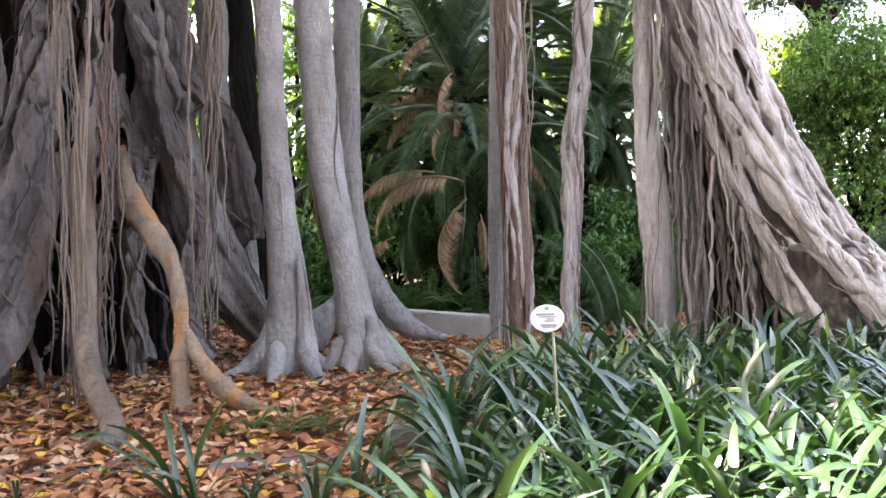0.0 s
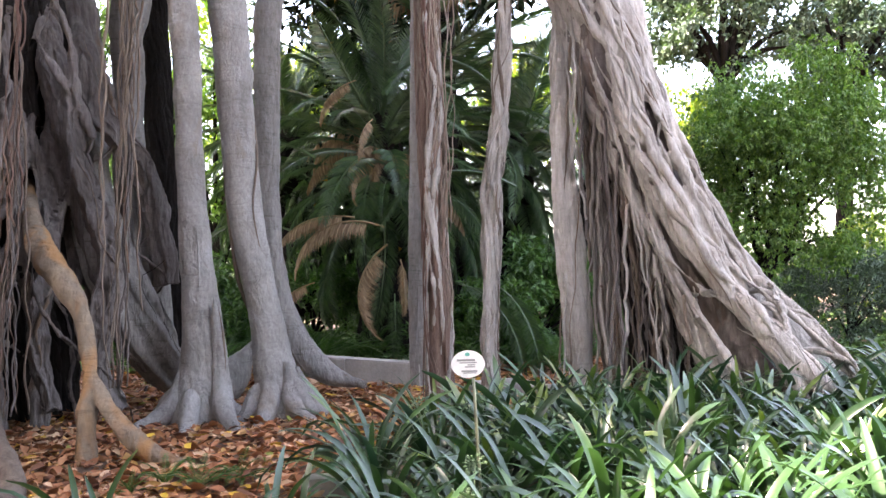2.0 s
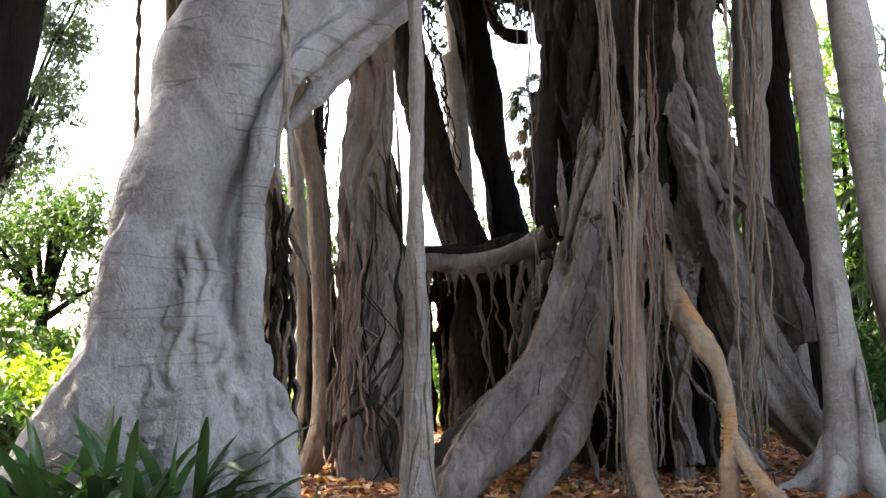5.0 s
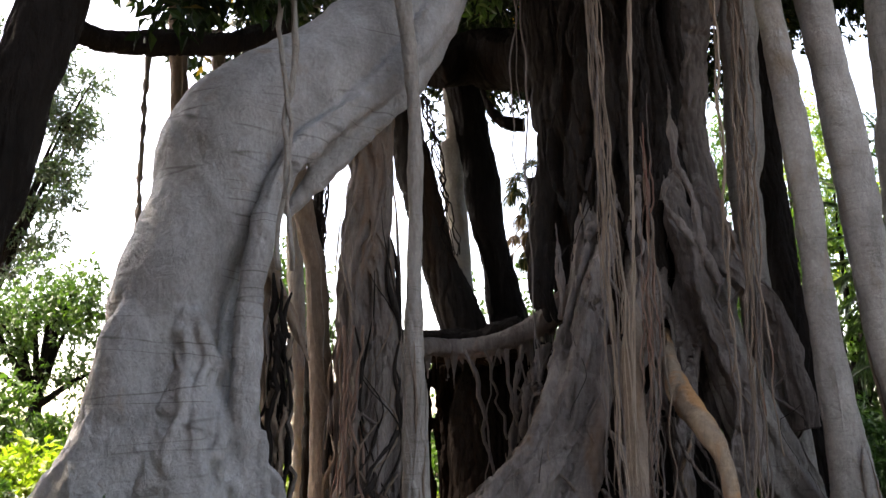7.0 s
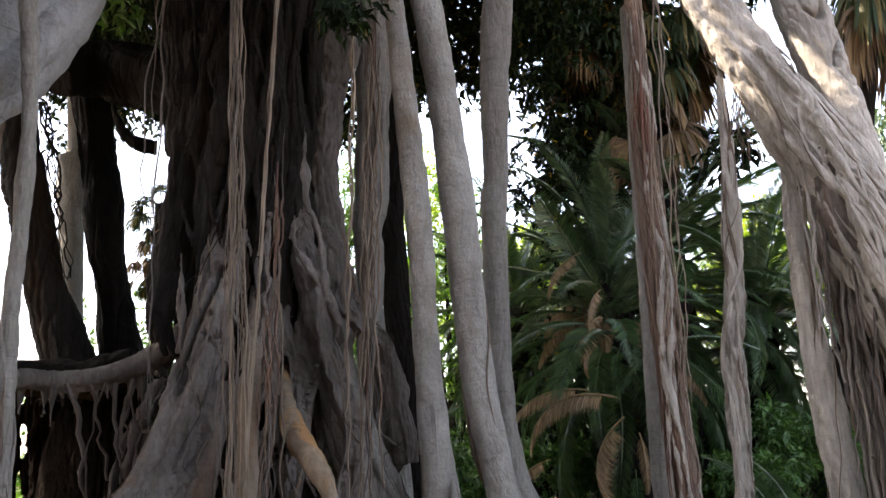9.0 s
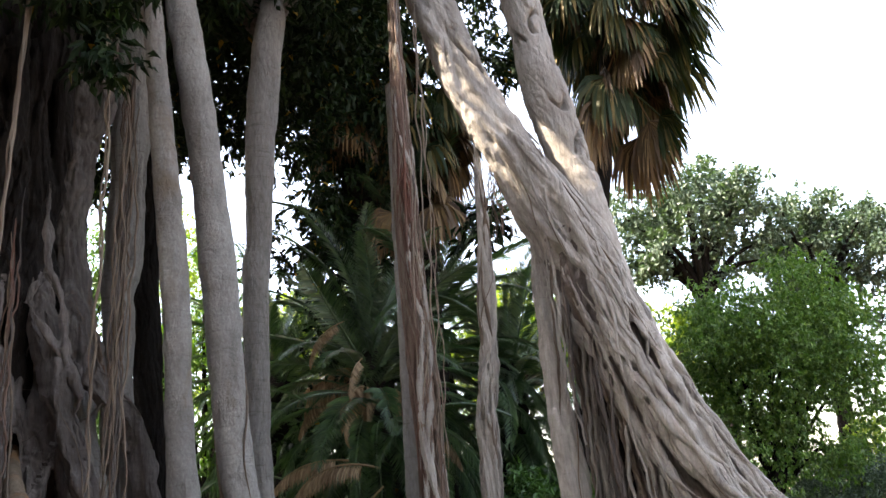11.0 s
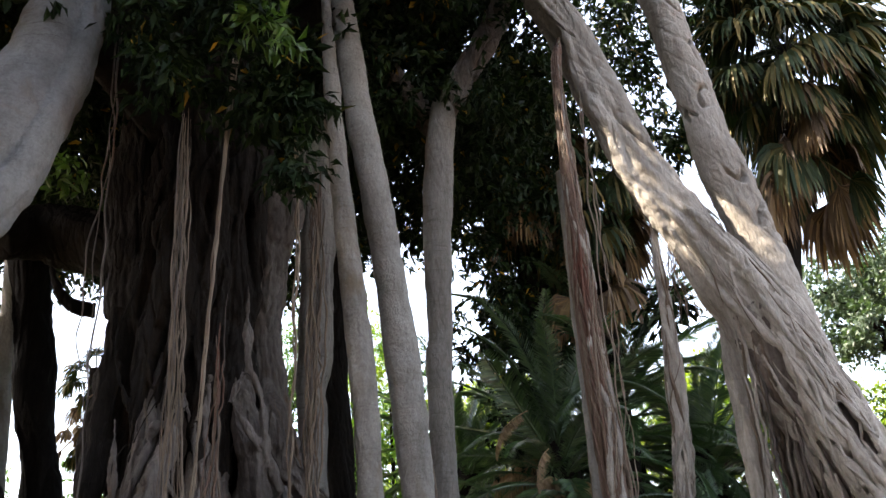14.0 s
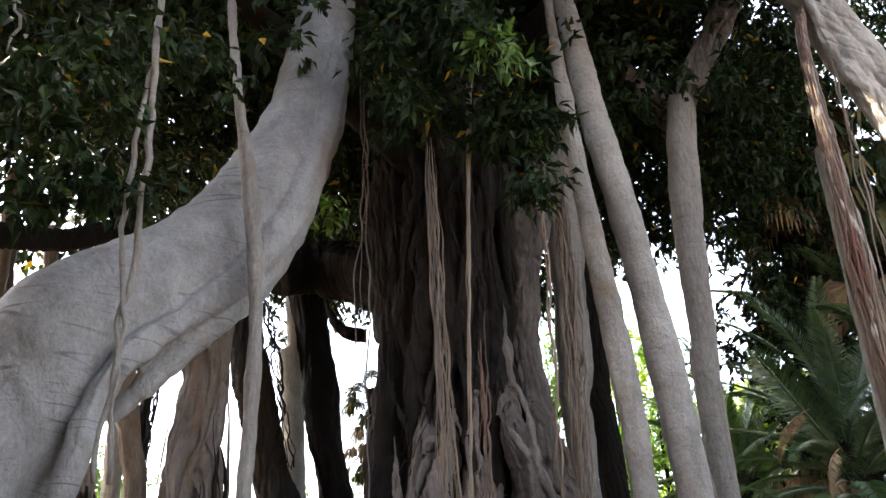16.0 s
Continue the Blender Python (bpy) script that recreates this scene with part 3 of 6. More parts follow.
ROOT_MID = [(-3.27, 9.44, 3.7, 0.15), (-3.17, 9.27, 2.81, 0.17), (-3.1, 9.08, 2.19, 0.14), (-3.1, 8.66, 1.36, 0.13), (-3.1, 8.55, 0.8, 0.13), (-2.96, 8.49, 0.24, 0.13)]
RIDGE_A = [(-3.26, 9.37, 4.6, 0.2), (-3.12, 9.1, 3.6, 0.19), (-2.96, 9.15, 2.94, 0.19), (-2.89, 9.28, 2.18, 0.19), (-2.6, 9.36, 1.4, 0.19), (-2.34, 9.53, 0.75, 0.19), (-2.12, 9.99, 0.32, 0.13)]
RIDGE_B = [(-3.26, 9.46, 3.92, 0.1), (-3, 9.02, 3.36, 0.13), (-2.9, 8.95, 2.98, 0.14), (-2.79, 8.93, 2.56, 0.14), (-2.66, 8.92, 2.12, 0.14), (-2.53, 8.91, 1.58, 0.14), (-2.68, 8.9, 0.64, 0.13), (-2.43, 8.87, 0.16, 0.09)]
RIDGE_C = [(-3.13, 9.72, 4.59, 0.11), (-2.88, 9.27, 3.89, 0.14), (-2.73, 9.21, 3.33, 0.15), (-2.52, 9.27, 2.96, 0.17), (-2.3, 9.43, 2.6, 0.17), (-2.18, 9.51, 2.04, 0.17), (-2.12, 9.58, 1.42, 0.18)]
RIDGE_D = [(-3.89, 9.22, 4.23, 0.09), (-3.75, 8.63, 3.7, 0.12), (-3.75, 8.41, 3.3, 0.13), (-3.8, 8.22, 2.88, 0.13), (-3.88, 8.07, 2.36, 0.13), (-3.98, 7.97, 1.83, 0.14)]
VEIN_T1 = [(-3.15, 9.18, 5.38, 0.04), (-3.05, 8.9, 4.66, 0.05), (-3.02, 8.86, 4.3, 0.06), (-2.93, 8.89, 4.05, 0.06), (-2.86, 8.91, 3.68, 0.05), (-2.82, 8.87, 3.2, 0.05)]
VEIN_T2 = [(-3.07, 8.89, 4.28, 0.04), (-3.12, 8.77, 4.03, 0.05), (-3.18, 8.75, 3.87, 0.04)]
VEIN_T3 = [(-3.21, 8.79, 3.98, 0.03), (-3.03, 8.8, 3.63, 0.04), (-2.81, 8.87, 3.28, 0.04), (-2.67, 8.92, 2.92, 0.04)]
VEIN_T4 = [(-3.93, 8.66, 3.72, 0.04), (-3.99, 8.41, 3.2, 0.05), (-4.06, 8.26, 2.85, 0.05), (-4.17, 8.1, 2.38, 0.05), (-4.24, 7.94, 1.9, 0.05)]
VEIN_T5 = [(-3.42, 8.76, 4.2, 0.03), (-3.37, 8.57, 3.9, 0.04), (-3.36, 8.52, 3.3, 0.05), (-3.4, 8.45, 2.72, 0.05), (-3.44, 8.32, 2.17, 0.05)]
VEIN_T6 = [(-4.32, 8.47, 3.76, 0.05), (-4.24, 8.34, 3.21, 0.05), (-4.22, 8.29, 2.64, 0.05)]
BRIDGE = [(-6.46, 7.68, 2.33, 0.13), (-6.2, 7.88, 2.39, 0.12), (-5.98, 8.3, 2.46, 0.11), (-5.67, 8.75, 2.46, 0.11), (-5.27, 8.99, 2.56, 0.12), (-4.92, 9.19, 2.75, 0.15), (-4.5, 9.29, 3.08, 0.17)]
BRIDGE_BACK = [(-7.5, 8.55, 2.6, 0.14), (-6.59, 9.09, 2.62, 0.14), (-6.11, 9.42, 2.60, 0.16), (-5.55, 9.75, 2.74, 0.18)]
BACK_STEM = [(-2.74, 12.16, 9.23, 0.28), (-2.81, 12.15, 5.72, 0.23), (-2.83, 12.18, 4.59, 0.21), (-2.76, 12.21, 3.32, 0.21), (-2.67, 12.23, 1.67, 0.21), (-2.6, 12.25, 0.45, 0.24), (-2.56, 12.25, -0.2, 0.28)]
GREY_STEM = [(-2.49, 10.27, 8.38, 0.24), (-2.56, 10.25, 6.4, 0.25), (-2.64, 10.25, 4.73, 0.23), (-2.69, 10.24, 4.36, 0.21), (-2.66, 10.25, 3.66, 0.21), (-2.66, 10.18, 3.35, 0.21), (-2.6, 10.03, 2.34, 0.2), (-2.47, 9.91, 1.52, 0.2)]
DARK_LIMB = [(-6.61, 9.37, 6.46, 0.24), (-6.42, 10.11, 6.92, 0.43), (-5.58, 10.02, 6.6, 0.45), (-4.78, 9.87, 6.24, 0.43)]
DARK_PROP_A = [(-6.88, 10.52, 6.94, 0.28), (-6.73, 10.62, 5.81, 0.26), (-6.61, 10.7, 4.59, 0.26), (-6.54, 10.78, 4.05, 0.25), (-6.44, 10.85, 3.28, 0.27), (-6.32, 10.92, 2.68, 0.33)]
DARK_PROP_B = [(-7.49, 9.72, 6.22, 0.25), (-7.28, 9.88, 5.1, 0.28), (-7.09, 10.03, 3.97, 0.29), (-6.91, 10.18, 3.34, 0.31), (-6.69, 10.34, 2.59, 0.37)]
RING = [(-6.09, 9.84, 6.25, 0.04), (-5.99, 9.9, 5.94, 0.07), (-5.81, 10, 5.72, 0.09), (-5.57, 10.14, 5.68, 0.1)]
ROOT_COLUMN = [(-6.34, 7.57, 5.29, 0.36), (-6.32, 7.61, 4.77, 0.32), (-6.31, 7.62, 4.33, 0.31), (-6.35, 7.6, 3.81, 0.33), (-6.38, 7.6, 2.87, 0.38), (-6.38, 7.59, 1.56, 0.42), (-6.38, 7.59, 0.54, 0.46), (-6.39, 7.58, -0.02, 0.51)]
BROWN_STEM = [(-7.27, 6.98, 5.43, 0.12), (-7.12, 7.13, 4.75, 0.13), (-6.99, 7.27, 3.72, 0.13), (-6.95, 7.34, 3.38, 0.13), (-6.92, 7.38, 2.37, 0.14), (-6.88, 7.42, 1.44, 0.16), (-6.89, 7.4, 0.67, 0.16), (-6.97, 7.33, 0.29, 0.16), (-7.09, 7.22, 0.01, 0.11)]
BLACK_STEM = [(-7.61, 8.19, 5.43, 0.09), (-7.67, 8.17, 4.95, 0.08), (-7.72, 8.13, 3.05, 0.09), (-7.77, 8.09, 0.86, 0.11), (-7.81, 8.06, 0.09, 0.13)]
SLIM_STEM = [(-4.86, 5.56, 10.2, 0.05), (-4.78, 5.62, 8.7, 0.05), (-4.68, 5.7, 7.37, 0.05), (-4.6, 5.76, 6.61, 0.06), (-4.51, 5.83, 5.89, 0.08), (-4.44, 5.9, 5.05, 0.08), (-4.41, 5.94, 4.27, 0.07), (-4.41, 5.94, 3.89, 0.08), (-4.43, 5.94, 3.29, 0.07), (-4.45, 5.93, 2.33, 0.08), (-4.45, 5.93, 1.75, 0.1), (-4.45, 5.93, 1.26, 0.11), (-4.46, 5.93, 0.69, 0.13), (-4.47, 5.92, 0.27, 0.16), (-4.48, 5.91, 0.04, 0.19)]
ARCH = [(-4.64, 7.44, 9.92, 0.38), (-4.63, 7.33, 8.6, 0.39), (-4.76, 7.13, 7.26, 0.46), (-5.05, 6.68, 5.96, 0.54), (-5.36, 6.04, 5.02, 0.57), (-5.75, 5.04, 4.17, 0.58), (-5.79, 4.83, 3.48, 0.52), (-5.9, 4.51, 2.72, 0.46), (-5.91, 4.49, 1.97, 0.46), (-5.99, 4.38, 1.33, 0.6), (-6.07, 4.27, 0.79, 0.73), (-6.09, 4.24, 0.27, 0.91)]
ARCH_VEIN_A = [(-4.27, 7.2, 8.46, 0.15), (-4.37, 6.95, 6.88, 0.17), (-4.52, 6.59, 5.69, 0.17), (-4.75, 6.12, 4.9, 0.16), (-4.98, 5.57, 4.34, 0.14), (-5.12, 5.05, 3.76, 0.13), (-5.16, 4.75, 2.94, 0.115), (-5.15, 4.66, 2.25, 0.11), (-5.12, 4.63, 1.58, 0.115), (-5.07, 4.64, 1.06, 0.15), (-5.03, 4.68, 0.29, 0.18)]
ARCH_VEIN_B = [(-4.43, 6.99, 6.32, 0.12), (-4.59, 6.58, 5.36, 0.16), (-4.8, 6.24, 4.73, 0.16), (-5.04, 5.85, 4.23, 0.15), (-5.26, 5.58, 3.8, 0.12), (-5.47, 5.38, 3.44, 0.05)]
ARCH_FOOT_L = [(-5.88, 4.2, 2.96, 0.09), (-5.84, 4.08, 2.17, 0.21), (-5.88, 4.02, 1.6, 0.27), (-5.95, 3.92, 1.17, 0.36), (-6.12, 3.83, 0.79, 0.46), (-6.26, 3.79, 0.33, 0.59)]
ARCH_FOOT_M = [(-5.65, 4.49, 2.84, 0.05), (-5.48, 4.39, 2.35, 0.11), (-5.4, 4.33, 1.85, 0.16), (-5.34, 4.25, 1.38, 0.18), (-5.28, 4.16, 0.92, 0.2), (-5.22, 4.07, 0.37, 0.23)]
ARCH_FOOT_R = [(-5.02, 4.62, 1.4, 0.09), (-4.93, 4.71, 1.1, 0.1), (-4.89, 4.76, 0.71, 0.1), (-4.87, 4.77, 0.29, 0.11)]
ARCH_PROP = [(-5.83, 5.51, 3.15, 0.06), (-5.72, 5.62, 2.73, 0.05), (-5.63, 5.71, 2.41, 0.04), (-5.56, 5.78, 2.15, 0.02)]
ARCH_PROP2 = [(-5.92, 5.56, 3.12, 0.07), (-5.9, 5.58, 2.37, 0.07), (-5.87, 5.61, 1.58, 0.07), (-5.85, 5.63, 0.96, 0.06)]
LEFT_LIMB = [(-5.45, 3.7, 8.0, 0.3), (-5.62, 3.36, 6.0, 0.28), (-5.72, 3.14, 4.5, 0.25), (-5.77, 3.04, 3.99, 0.23), (-5.82, 2.95, 3.37, 0.22), (-5.89, 2.8, 2.84, 0.22), (-5.97, 2.64, 2.37, 0.22), (-6.15, 2.3, 1.0, 0.26), (-6.25, 2.1, -0.1, 0.34)]
BEAM = [(-5.62, 3.4, 7.0, 0.22), (-7.0, 3.6, 6.5, 0.2), (-8.1, 4.3, 6.1, 0.15), (-8.48, 5.26, 6.02, 0.13), (-8.26, 6.12, 6.23, 0.17), (-8.18, 7.02, 6.52, 0.16), (-7.98, 7.83, 7.03, 0.17)]
PROP_A = [(-2.04, 8.88, 10.9, 0.06), (-2.05, 8.83, 8.99, 0.07), (-2.02, 8.84, 8.17, 0.09), (-1.97, 8.85, 7.05, 0.11), (-1.9, 8.87, 5.89, 0.13), (-1.81, 8.91, 4.78, 0.15), (-1.74, 8.93, 3.64, 0.15), (-1.72, 8.94, 2.74, 0.15), (-1.69, 8.94, 2.03, 0.16), (-1.64, 8.95, 1.38, 0.19), (-1.62, 8.96, 0.79, 0.22), (-1.65, 8.95, 0.37, 0.24), (-1.68, 8.94, 0.05, 0.28), (-1.71, 8.94, -0.16, 0.32)]
PROP_A_ROOT = [(-1.48, 8.77, 1.32, 0.06), (-1.44, 8.78, 0.86, 0.07), (-1.41, 8.79, 0.39, 0.09), (-1.34, 8.59, 0.13, 0.1), (-1.21, 8.41, -0.04, 0.07)]
PROP_B = [(-2.1, 8.94, 11.6, 0.12), (-1.93, 8.96, 9.73, 0.14), (-1.83, 8.98, 8.84, 0.16), (-1.72, 9, 7.65, 0.18), (-1.57, 9.03, 6.48, 0.18), (-1.43, 9.07, 5.22, 0.18), (-1.33, 9.11, 4.03, 0.19), (-1.28, 9.11, 3.23, 0.18), (-1.22, 9.12, 2.45, 0.18), (-1.12, 9.13, 1.67, 0.18), (-1.02, 9.14, 1.12, 0.19), (-0.94, 9.15, 0.57, 0.22), (-0.88, 9.16, 0.2, 0.27), (-0.85, 9.16, -0.04, 0.32), (-0.83, 9.16, -0.23, 0.38)]
PROP_B_ROOT = [(-0.74, 9.07, 0.46, 0.12), (-0.62, 8.88, 0.24, 0.1), (-0.5, 8.79, 0.07, 0.06)]
PROP_C = [(-0.74, 10.45, 8.5, 0.12), (-0.76, 10.38, 8.2, 0.19), (-0.88, 10.33, 7.2, 0.2), (-0.98, 10.33, 5.89, 0.2), (-1.02, 10.34, 4.86, 0.16), (-1.06, 10.33, 4.56, 0.18), (-1.09, 10.33, 3.45, 0.16), (-1.08, 10.34, 2.22, 0.14), (-1, 10.35, 1.34, 0.15), (-0.82, 10.35, 0.78, 0.17), (-0.46, 10.31, 0.34, 0.15), (0.04, 10.2, 0.16, 0.05)]
PROP_C_BACK = [(-1.25, 10.32, 0.72, 0.14), (-1.43, 10.3, 0.46, 0.17), (-1.6, 10.27, 0.19, 0.2), (-1.74, 10.25, 0.06, 0.1)]
ARCH_VEIN_C = [(-4.5, 6.82, 6.4, 0.12), (-4.68, 6.4, 5.37, 0.14), (-4.87, 5.99, 4.72, 0.13), (-5.09, 5.61, 4.19, 0.11), (-5.28, 5.43, 3.91, 0.06)]
ARCH_LUMP_A = [(-5.34, 4.56, 1.94, 0.09), (-5.24, 4.44, 1.54, 0.14), (-5.24, 4.37, 1.16, 0.15), (-5.17, 4.37, 0.74, 0.14), (-5.19, 4.35, 0.33, 0.14)]
ARCH_LUMP_B = [(-5.56, 4.21, 1.77, 0.08), (-5.46, 4.09, 1.34, 0.13), (-5.46, 4, 0.93, 0.15), (-5.53, 3.91, 0.37, 0.17)]
ARCH_FILL = [(-5.65, 4.97, 3.96, 0.22), (-5.62, 4.99, 3.23, 0.16), (-5.58, 4.98, 2.44, 0.15), (-5.54, 4.95, 1.59, 0.16), (-5.5, 4.9, 0.85, 0.2), (-5.49, 4.84, 0.22, 0.25)]
ARCH_KNOBS = [(-5.5, 4.33, 2.3, 0.1), (-5.37, 4.45, 2.01, 0.11), (-5.46, 4.25, 1.76, 0.13), (-5.28, 4.45, 1.63, 0.09), (-5.34, 4.28, 1.42, 0.13), (-5.43, 4.13, 1.17, 0.14), (-5.23, 4.32, 1.12, 0.12), (-5.3, 4.2, 0.88, 0.14), (-5.13, 4.41, 0.8, 0.12), (-5.45, 4.07, 0.8, 0.13), (-5.09, 4.51, 1.19, 0.09), (-5.02, 4.54, 0.73, 0.13), (-5.62, 4.04, 1.38, 0.12), (-4.98, 4.67, 1.32, 0.09)]
FAR_STEM_F = [(-9.19, 9.21, 5.39, 0.13), (-9.15, 9.24, 3.65, 0.14), (-9.1, 9.29, 0.98, 0.15)]
FAR_STEM_A = [(-11.22, 8.38, 9.14, 0.12), (-11.19, 8.42, 7.76, 0.12), (-11.16, 8.46, 6.44, 0.11)]
FAR_STEM_B = [(-13.91, 9.82, 9.15, 0.06), (-13.93, 9.79, 7.1, 0.06), (-13.93, 9.78, 4.88, 0.06), (-13.92, 9.8, 0.63, 0.07)]
FAR_STEM_C = [(-8.36, 12.42, 7.73, 0.16), (-8.29, 12.47, 5.78, 0.16), (-8.41, 12.44, 6.62, 0.2), (-8.32, 12.5, 4.54, 0.21), (-8.3, 12.52, 3.02, 0.22), (-8.28, 12.53, 0.56, 0.24)]
FAR_STEM_D = [(-11.96, 9.02, 8.77, 0.12), (-11.86, 9.14, 7.31, 0.12), (-11.76, 9.28, 5.58, 0.11)]
FAR_STEM_E = [(-13.07, 10.84, 9.63, 0.13), (-13.02, 10.9, 8.41, 0.13), (-12.92, 11.02, 6.17, 0.12), (-12.85, 11.1, 4.15, 0.13)]
PROP_C_LIMB = [(-0.80, 10.42, 7.95, 0.15), (-0.70, 10.46, 8.35, 0.2), (-0.44, 10.5, 8.85, 0.21), (-0.05, 10.57, 9.51, 0.2), (0.53, 10.55, 10.53, 0.23)]
PROP_C_LIMB2 = [(-0.89, 10.53, 8.02, 0.15), (-1.17, 10.5, 8.48, 0.2), (-1.66, 10.64, 9.34, 0.23), (-2.29, 10.73, 10.28, 0.27)]
RED_ROOT = [(1.0, 9.62, 8.75, 0.07), (0.9, 9.45, 8.4, 0.06), (0.83, 9.32, 7.96, 0.07), (0.8, 9.28, 7.08, 0.08), (0.79, 9.28, 6.13, 0.1), (0.77, 9.28, 5.1, 0.14), (0.77, 9.28, 4.75, 0.14), (0.78, 9.28, 3.75, 0.15), (0.8, 9.27, 2.76, 0.16), (0.82, 9.27, 1.81, 0.15), (0.84, 9.27, 1.01, 0.17), (0.84, 9.27, 0.4, 0.19), (0.86, 9.27, -0.1, 0.22)]
POST_STEM = [(0.84, 10.98, 7.36, 0.1), (0.82, 10.98, 5.5, 0.12), (0.79, 10.98, 3.94, 0.12), (0.75, 10.98, 2.59, 0.12), (0.72, 10.98, 1.14, 0.12), (0.71, 10.98, 0.04, 0.12)]
PALE_ROOT = [(1.65, 9.37, 5.81, 0.02), (1.67, 9.37, 5.43, 0.04), (1.67, 9.37, 4.93, 0.06), (1.62, 9.38, 4.07, 0.09), (1.55, 9.39, 3.12, 0.11), (1.48, 9.39, 2.42, 0.13), (1.44, 9.4, 1.49, 0.12), (1.42, 9.4, 0.74, 0.11), (1.42, 9.4, 0.24, 0.13), (1.43, 9.4, -0.13, 0.17)]
LEAN_MAIN = [(0.67, 9.89, 9.99, 0.28), (1.02, 9.76, 8.98, 0.31), (1.33, 9.63, 7.86, 0.31), (1.63, 9.48, 6.61, 0.31), (2.01, 9.41, 5.73, 0.33), (2.39, 9.32, 4.89, 0.37), (2.73, 9.23, 4.04, 0.41), (2.98, 9.04, 3.15, 0.41), (3.2, 8.86, 2.39, 0.41), (3.41, 8.67, 1.72, 0.43), (3.67, 8.46, 1.13, 0.5), (3.93, 8.23, 0.62, 0.62), (4.14, 8.13, 0.17, 0.77), (4.28, 8.06, -0.21, 0.84)]
LEAN_SECOND = [(2.27, 9.66, 9.82, 0.24), (2.37, 9.63, 9.01, 0.24), (2.5, 9.6, 7.77, 0.26), (2.63, 9.56, 6.59, 0.27), (2.79, 9.52, 5.69, 0.26), (2.94, 9.45, 4.87, 0.25), (3.05, 9.33, 3.98, 0.24), (3.14, 9.19, 3.16, 0.24)]
LEAN_RIGHT = [(3.07, 9.43, 4.06, 0.16), (3.3, 9.35, 3.21, 0.18), (3.66, 9.22, 2.3, 0.22), (3.8, 9.05, 1.72, 0.24), (4.1, 8.81, 1.11, 0.26), (4.45, 8.53, 0.7, 0.25), (4.73, 8.38, 0.35, 0.22), (4.92, 8.27, 0.07, 0.16)]
LEAN_COL = [(2.22, 9.36, 4.6, 0.05), (2.25, 9.35, 3.66, 0.12), (2.27, 9.34, 2.75, 0.15), (2.3, 9.34, 1.99, 0.17), (2.35, 9.33, 1.24, 0.18), (2.4, 9.31, 0.48, 0.16), (2.44, 9.3, -0.09, 0.16)]
LEAN_COL2 = [(2.52, 9.44, 4.05, 0.05), (2.52, 9.44, 3.66, 0.1), (2.55, 9.43, 3.26, 0.08), (2.63, 9.41, 2.76, 0.11), (2.72, 9.38, 1.74, 0.13), (2.79, 9.36, 0.85, 0.13), (2.84, 9.34, 0.02, 0.13)]
HOLLOW_BACK = [(2.76, 9.94, 3.91, 0.2), (3, 9.87, 2.69, 0.4), (3.3, 9.78, 1.54, 0.59), (3.6, 9.67, 0.54, 0.77), (3.71, 9.63, -0.25, 0.83)]

# ---- ground ----


def make_ground():
    g = Geo()
    n = 140
    k = np.linspace(-1, 1, n)
    s = np.sign(k) * (np.abs(k) * 14 + np.abs(k) ** 6 * 500)
    x, y = np.meshgrid(s, s + 8, indexing="ij")
    p = np.column_stack([x.ravel(), y.ravel(), np.zeros(n * n)])
    rng = np.random.default_rng(3)
    near = np.exp(-((p[:, 0] + 1) ** 2 + (p[:, 1] - 8) ** 2) / 200)
    p[:, 2] = near * (0.025 * ripple(rng, p, 0.9) + 0.012 * ripple(rng, p, 3.0)) - 0.02
    i, j = np.meshgrid(np.arange(n - 1), np.arange(n - 1), indexing="ij")
    g.put(p, np.stack([i * n + j, (i + 1) * n + j, (i + 1) * n + j + 1, i * n + j + 1], -1).reshape(-1, 4))
    ob = new("ground", g.mesh("ground", SOIL))
    tagged(ob, "dark leaf mould soil under the fig tree", "ground", kind="structure")


make_ground()


def leaf_litter():
    """Dry fig leaves lie curled over each other on the soil."""
    rng = np.random.default_rng(11)
    g = Geo()
    n = 36000
    x, y = rng.uniform(-9, 4.5, n), 4.6 + 9.5 * rng.random(n) ** 1.3
    keep = ~((x > -0.3) & (y < 7.0 + 0.25 * x))
    x, y = x[keep], y[keep]
    n = len(x)
    at = np.column_stack([x, y, rng.uniform(0.0, 0.05, n)])
    a = rng.uniform(0, 6.283, n)
    ax = np.column_stack([np.cos(a), np.sin(a), rng.normal(0, 0.16, n)])
    length = rng.uniform(0.07, 0.185, n)
    oval_leaves(g, at, ax, rng.normal(0, 0.36, (n, 3)) + [0, 0, 1], length, length * rng.uniform(0.32, 0.52, n), rng.normal(0.06, 0.13, n), rng.normal(0.35, 0.5, n), rng.normal(0, 1.2, n))
    ob = new("leaf_litter", g.mesh("leaf_litter", LITTER))
    tagged(ob, "dry brown and orange fallen fig leaves on the soil", "fallen leaves", kind="stuff")
    one = Geo()
    oval_leaves(one, np.zeros((1, 3)), np.array([[0, 1.0, 0.05]]), np.array([[0.1, 0, 1.0]]), np.array([0.18]), np.array([0.085]), np.array([0.10]), np.array([0.3]), np.array([0.4]))
    me = one.mesh("yellow_leaf", YELLOW)
    for k in range(46):
        ob = new("yellow_leaf", me)
        r = rng.uniform(5.3, 10.5)
        b = rng.uniform(-0.05, 0.62)
        ob.matrix_world = pose(-r * math.sin(b), r * math.cos(b), 0.055, rng.uniform(-14, 14), rng.uniform(-20, 20), rng.uniform(0, 360)) @ Matrix.Scale(rng.uniform(0.6, 1.1), 4)
        tagged(ob, "fresh yellow fig leaf lying on the brown litter", "leaf", "yellow leaves on the ground")


leaf_litter()


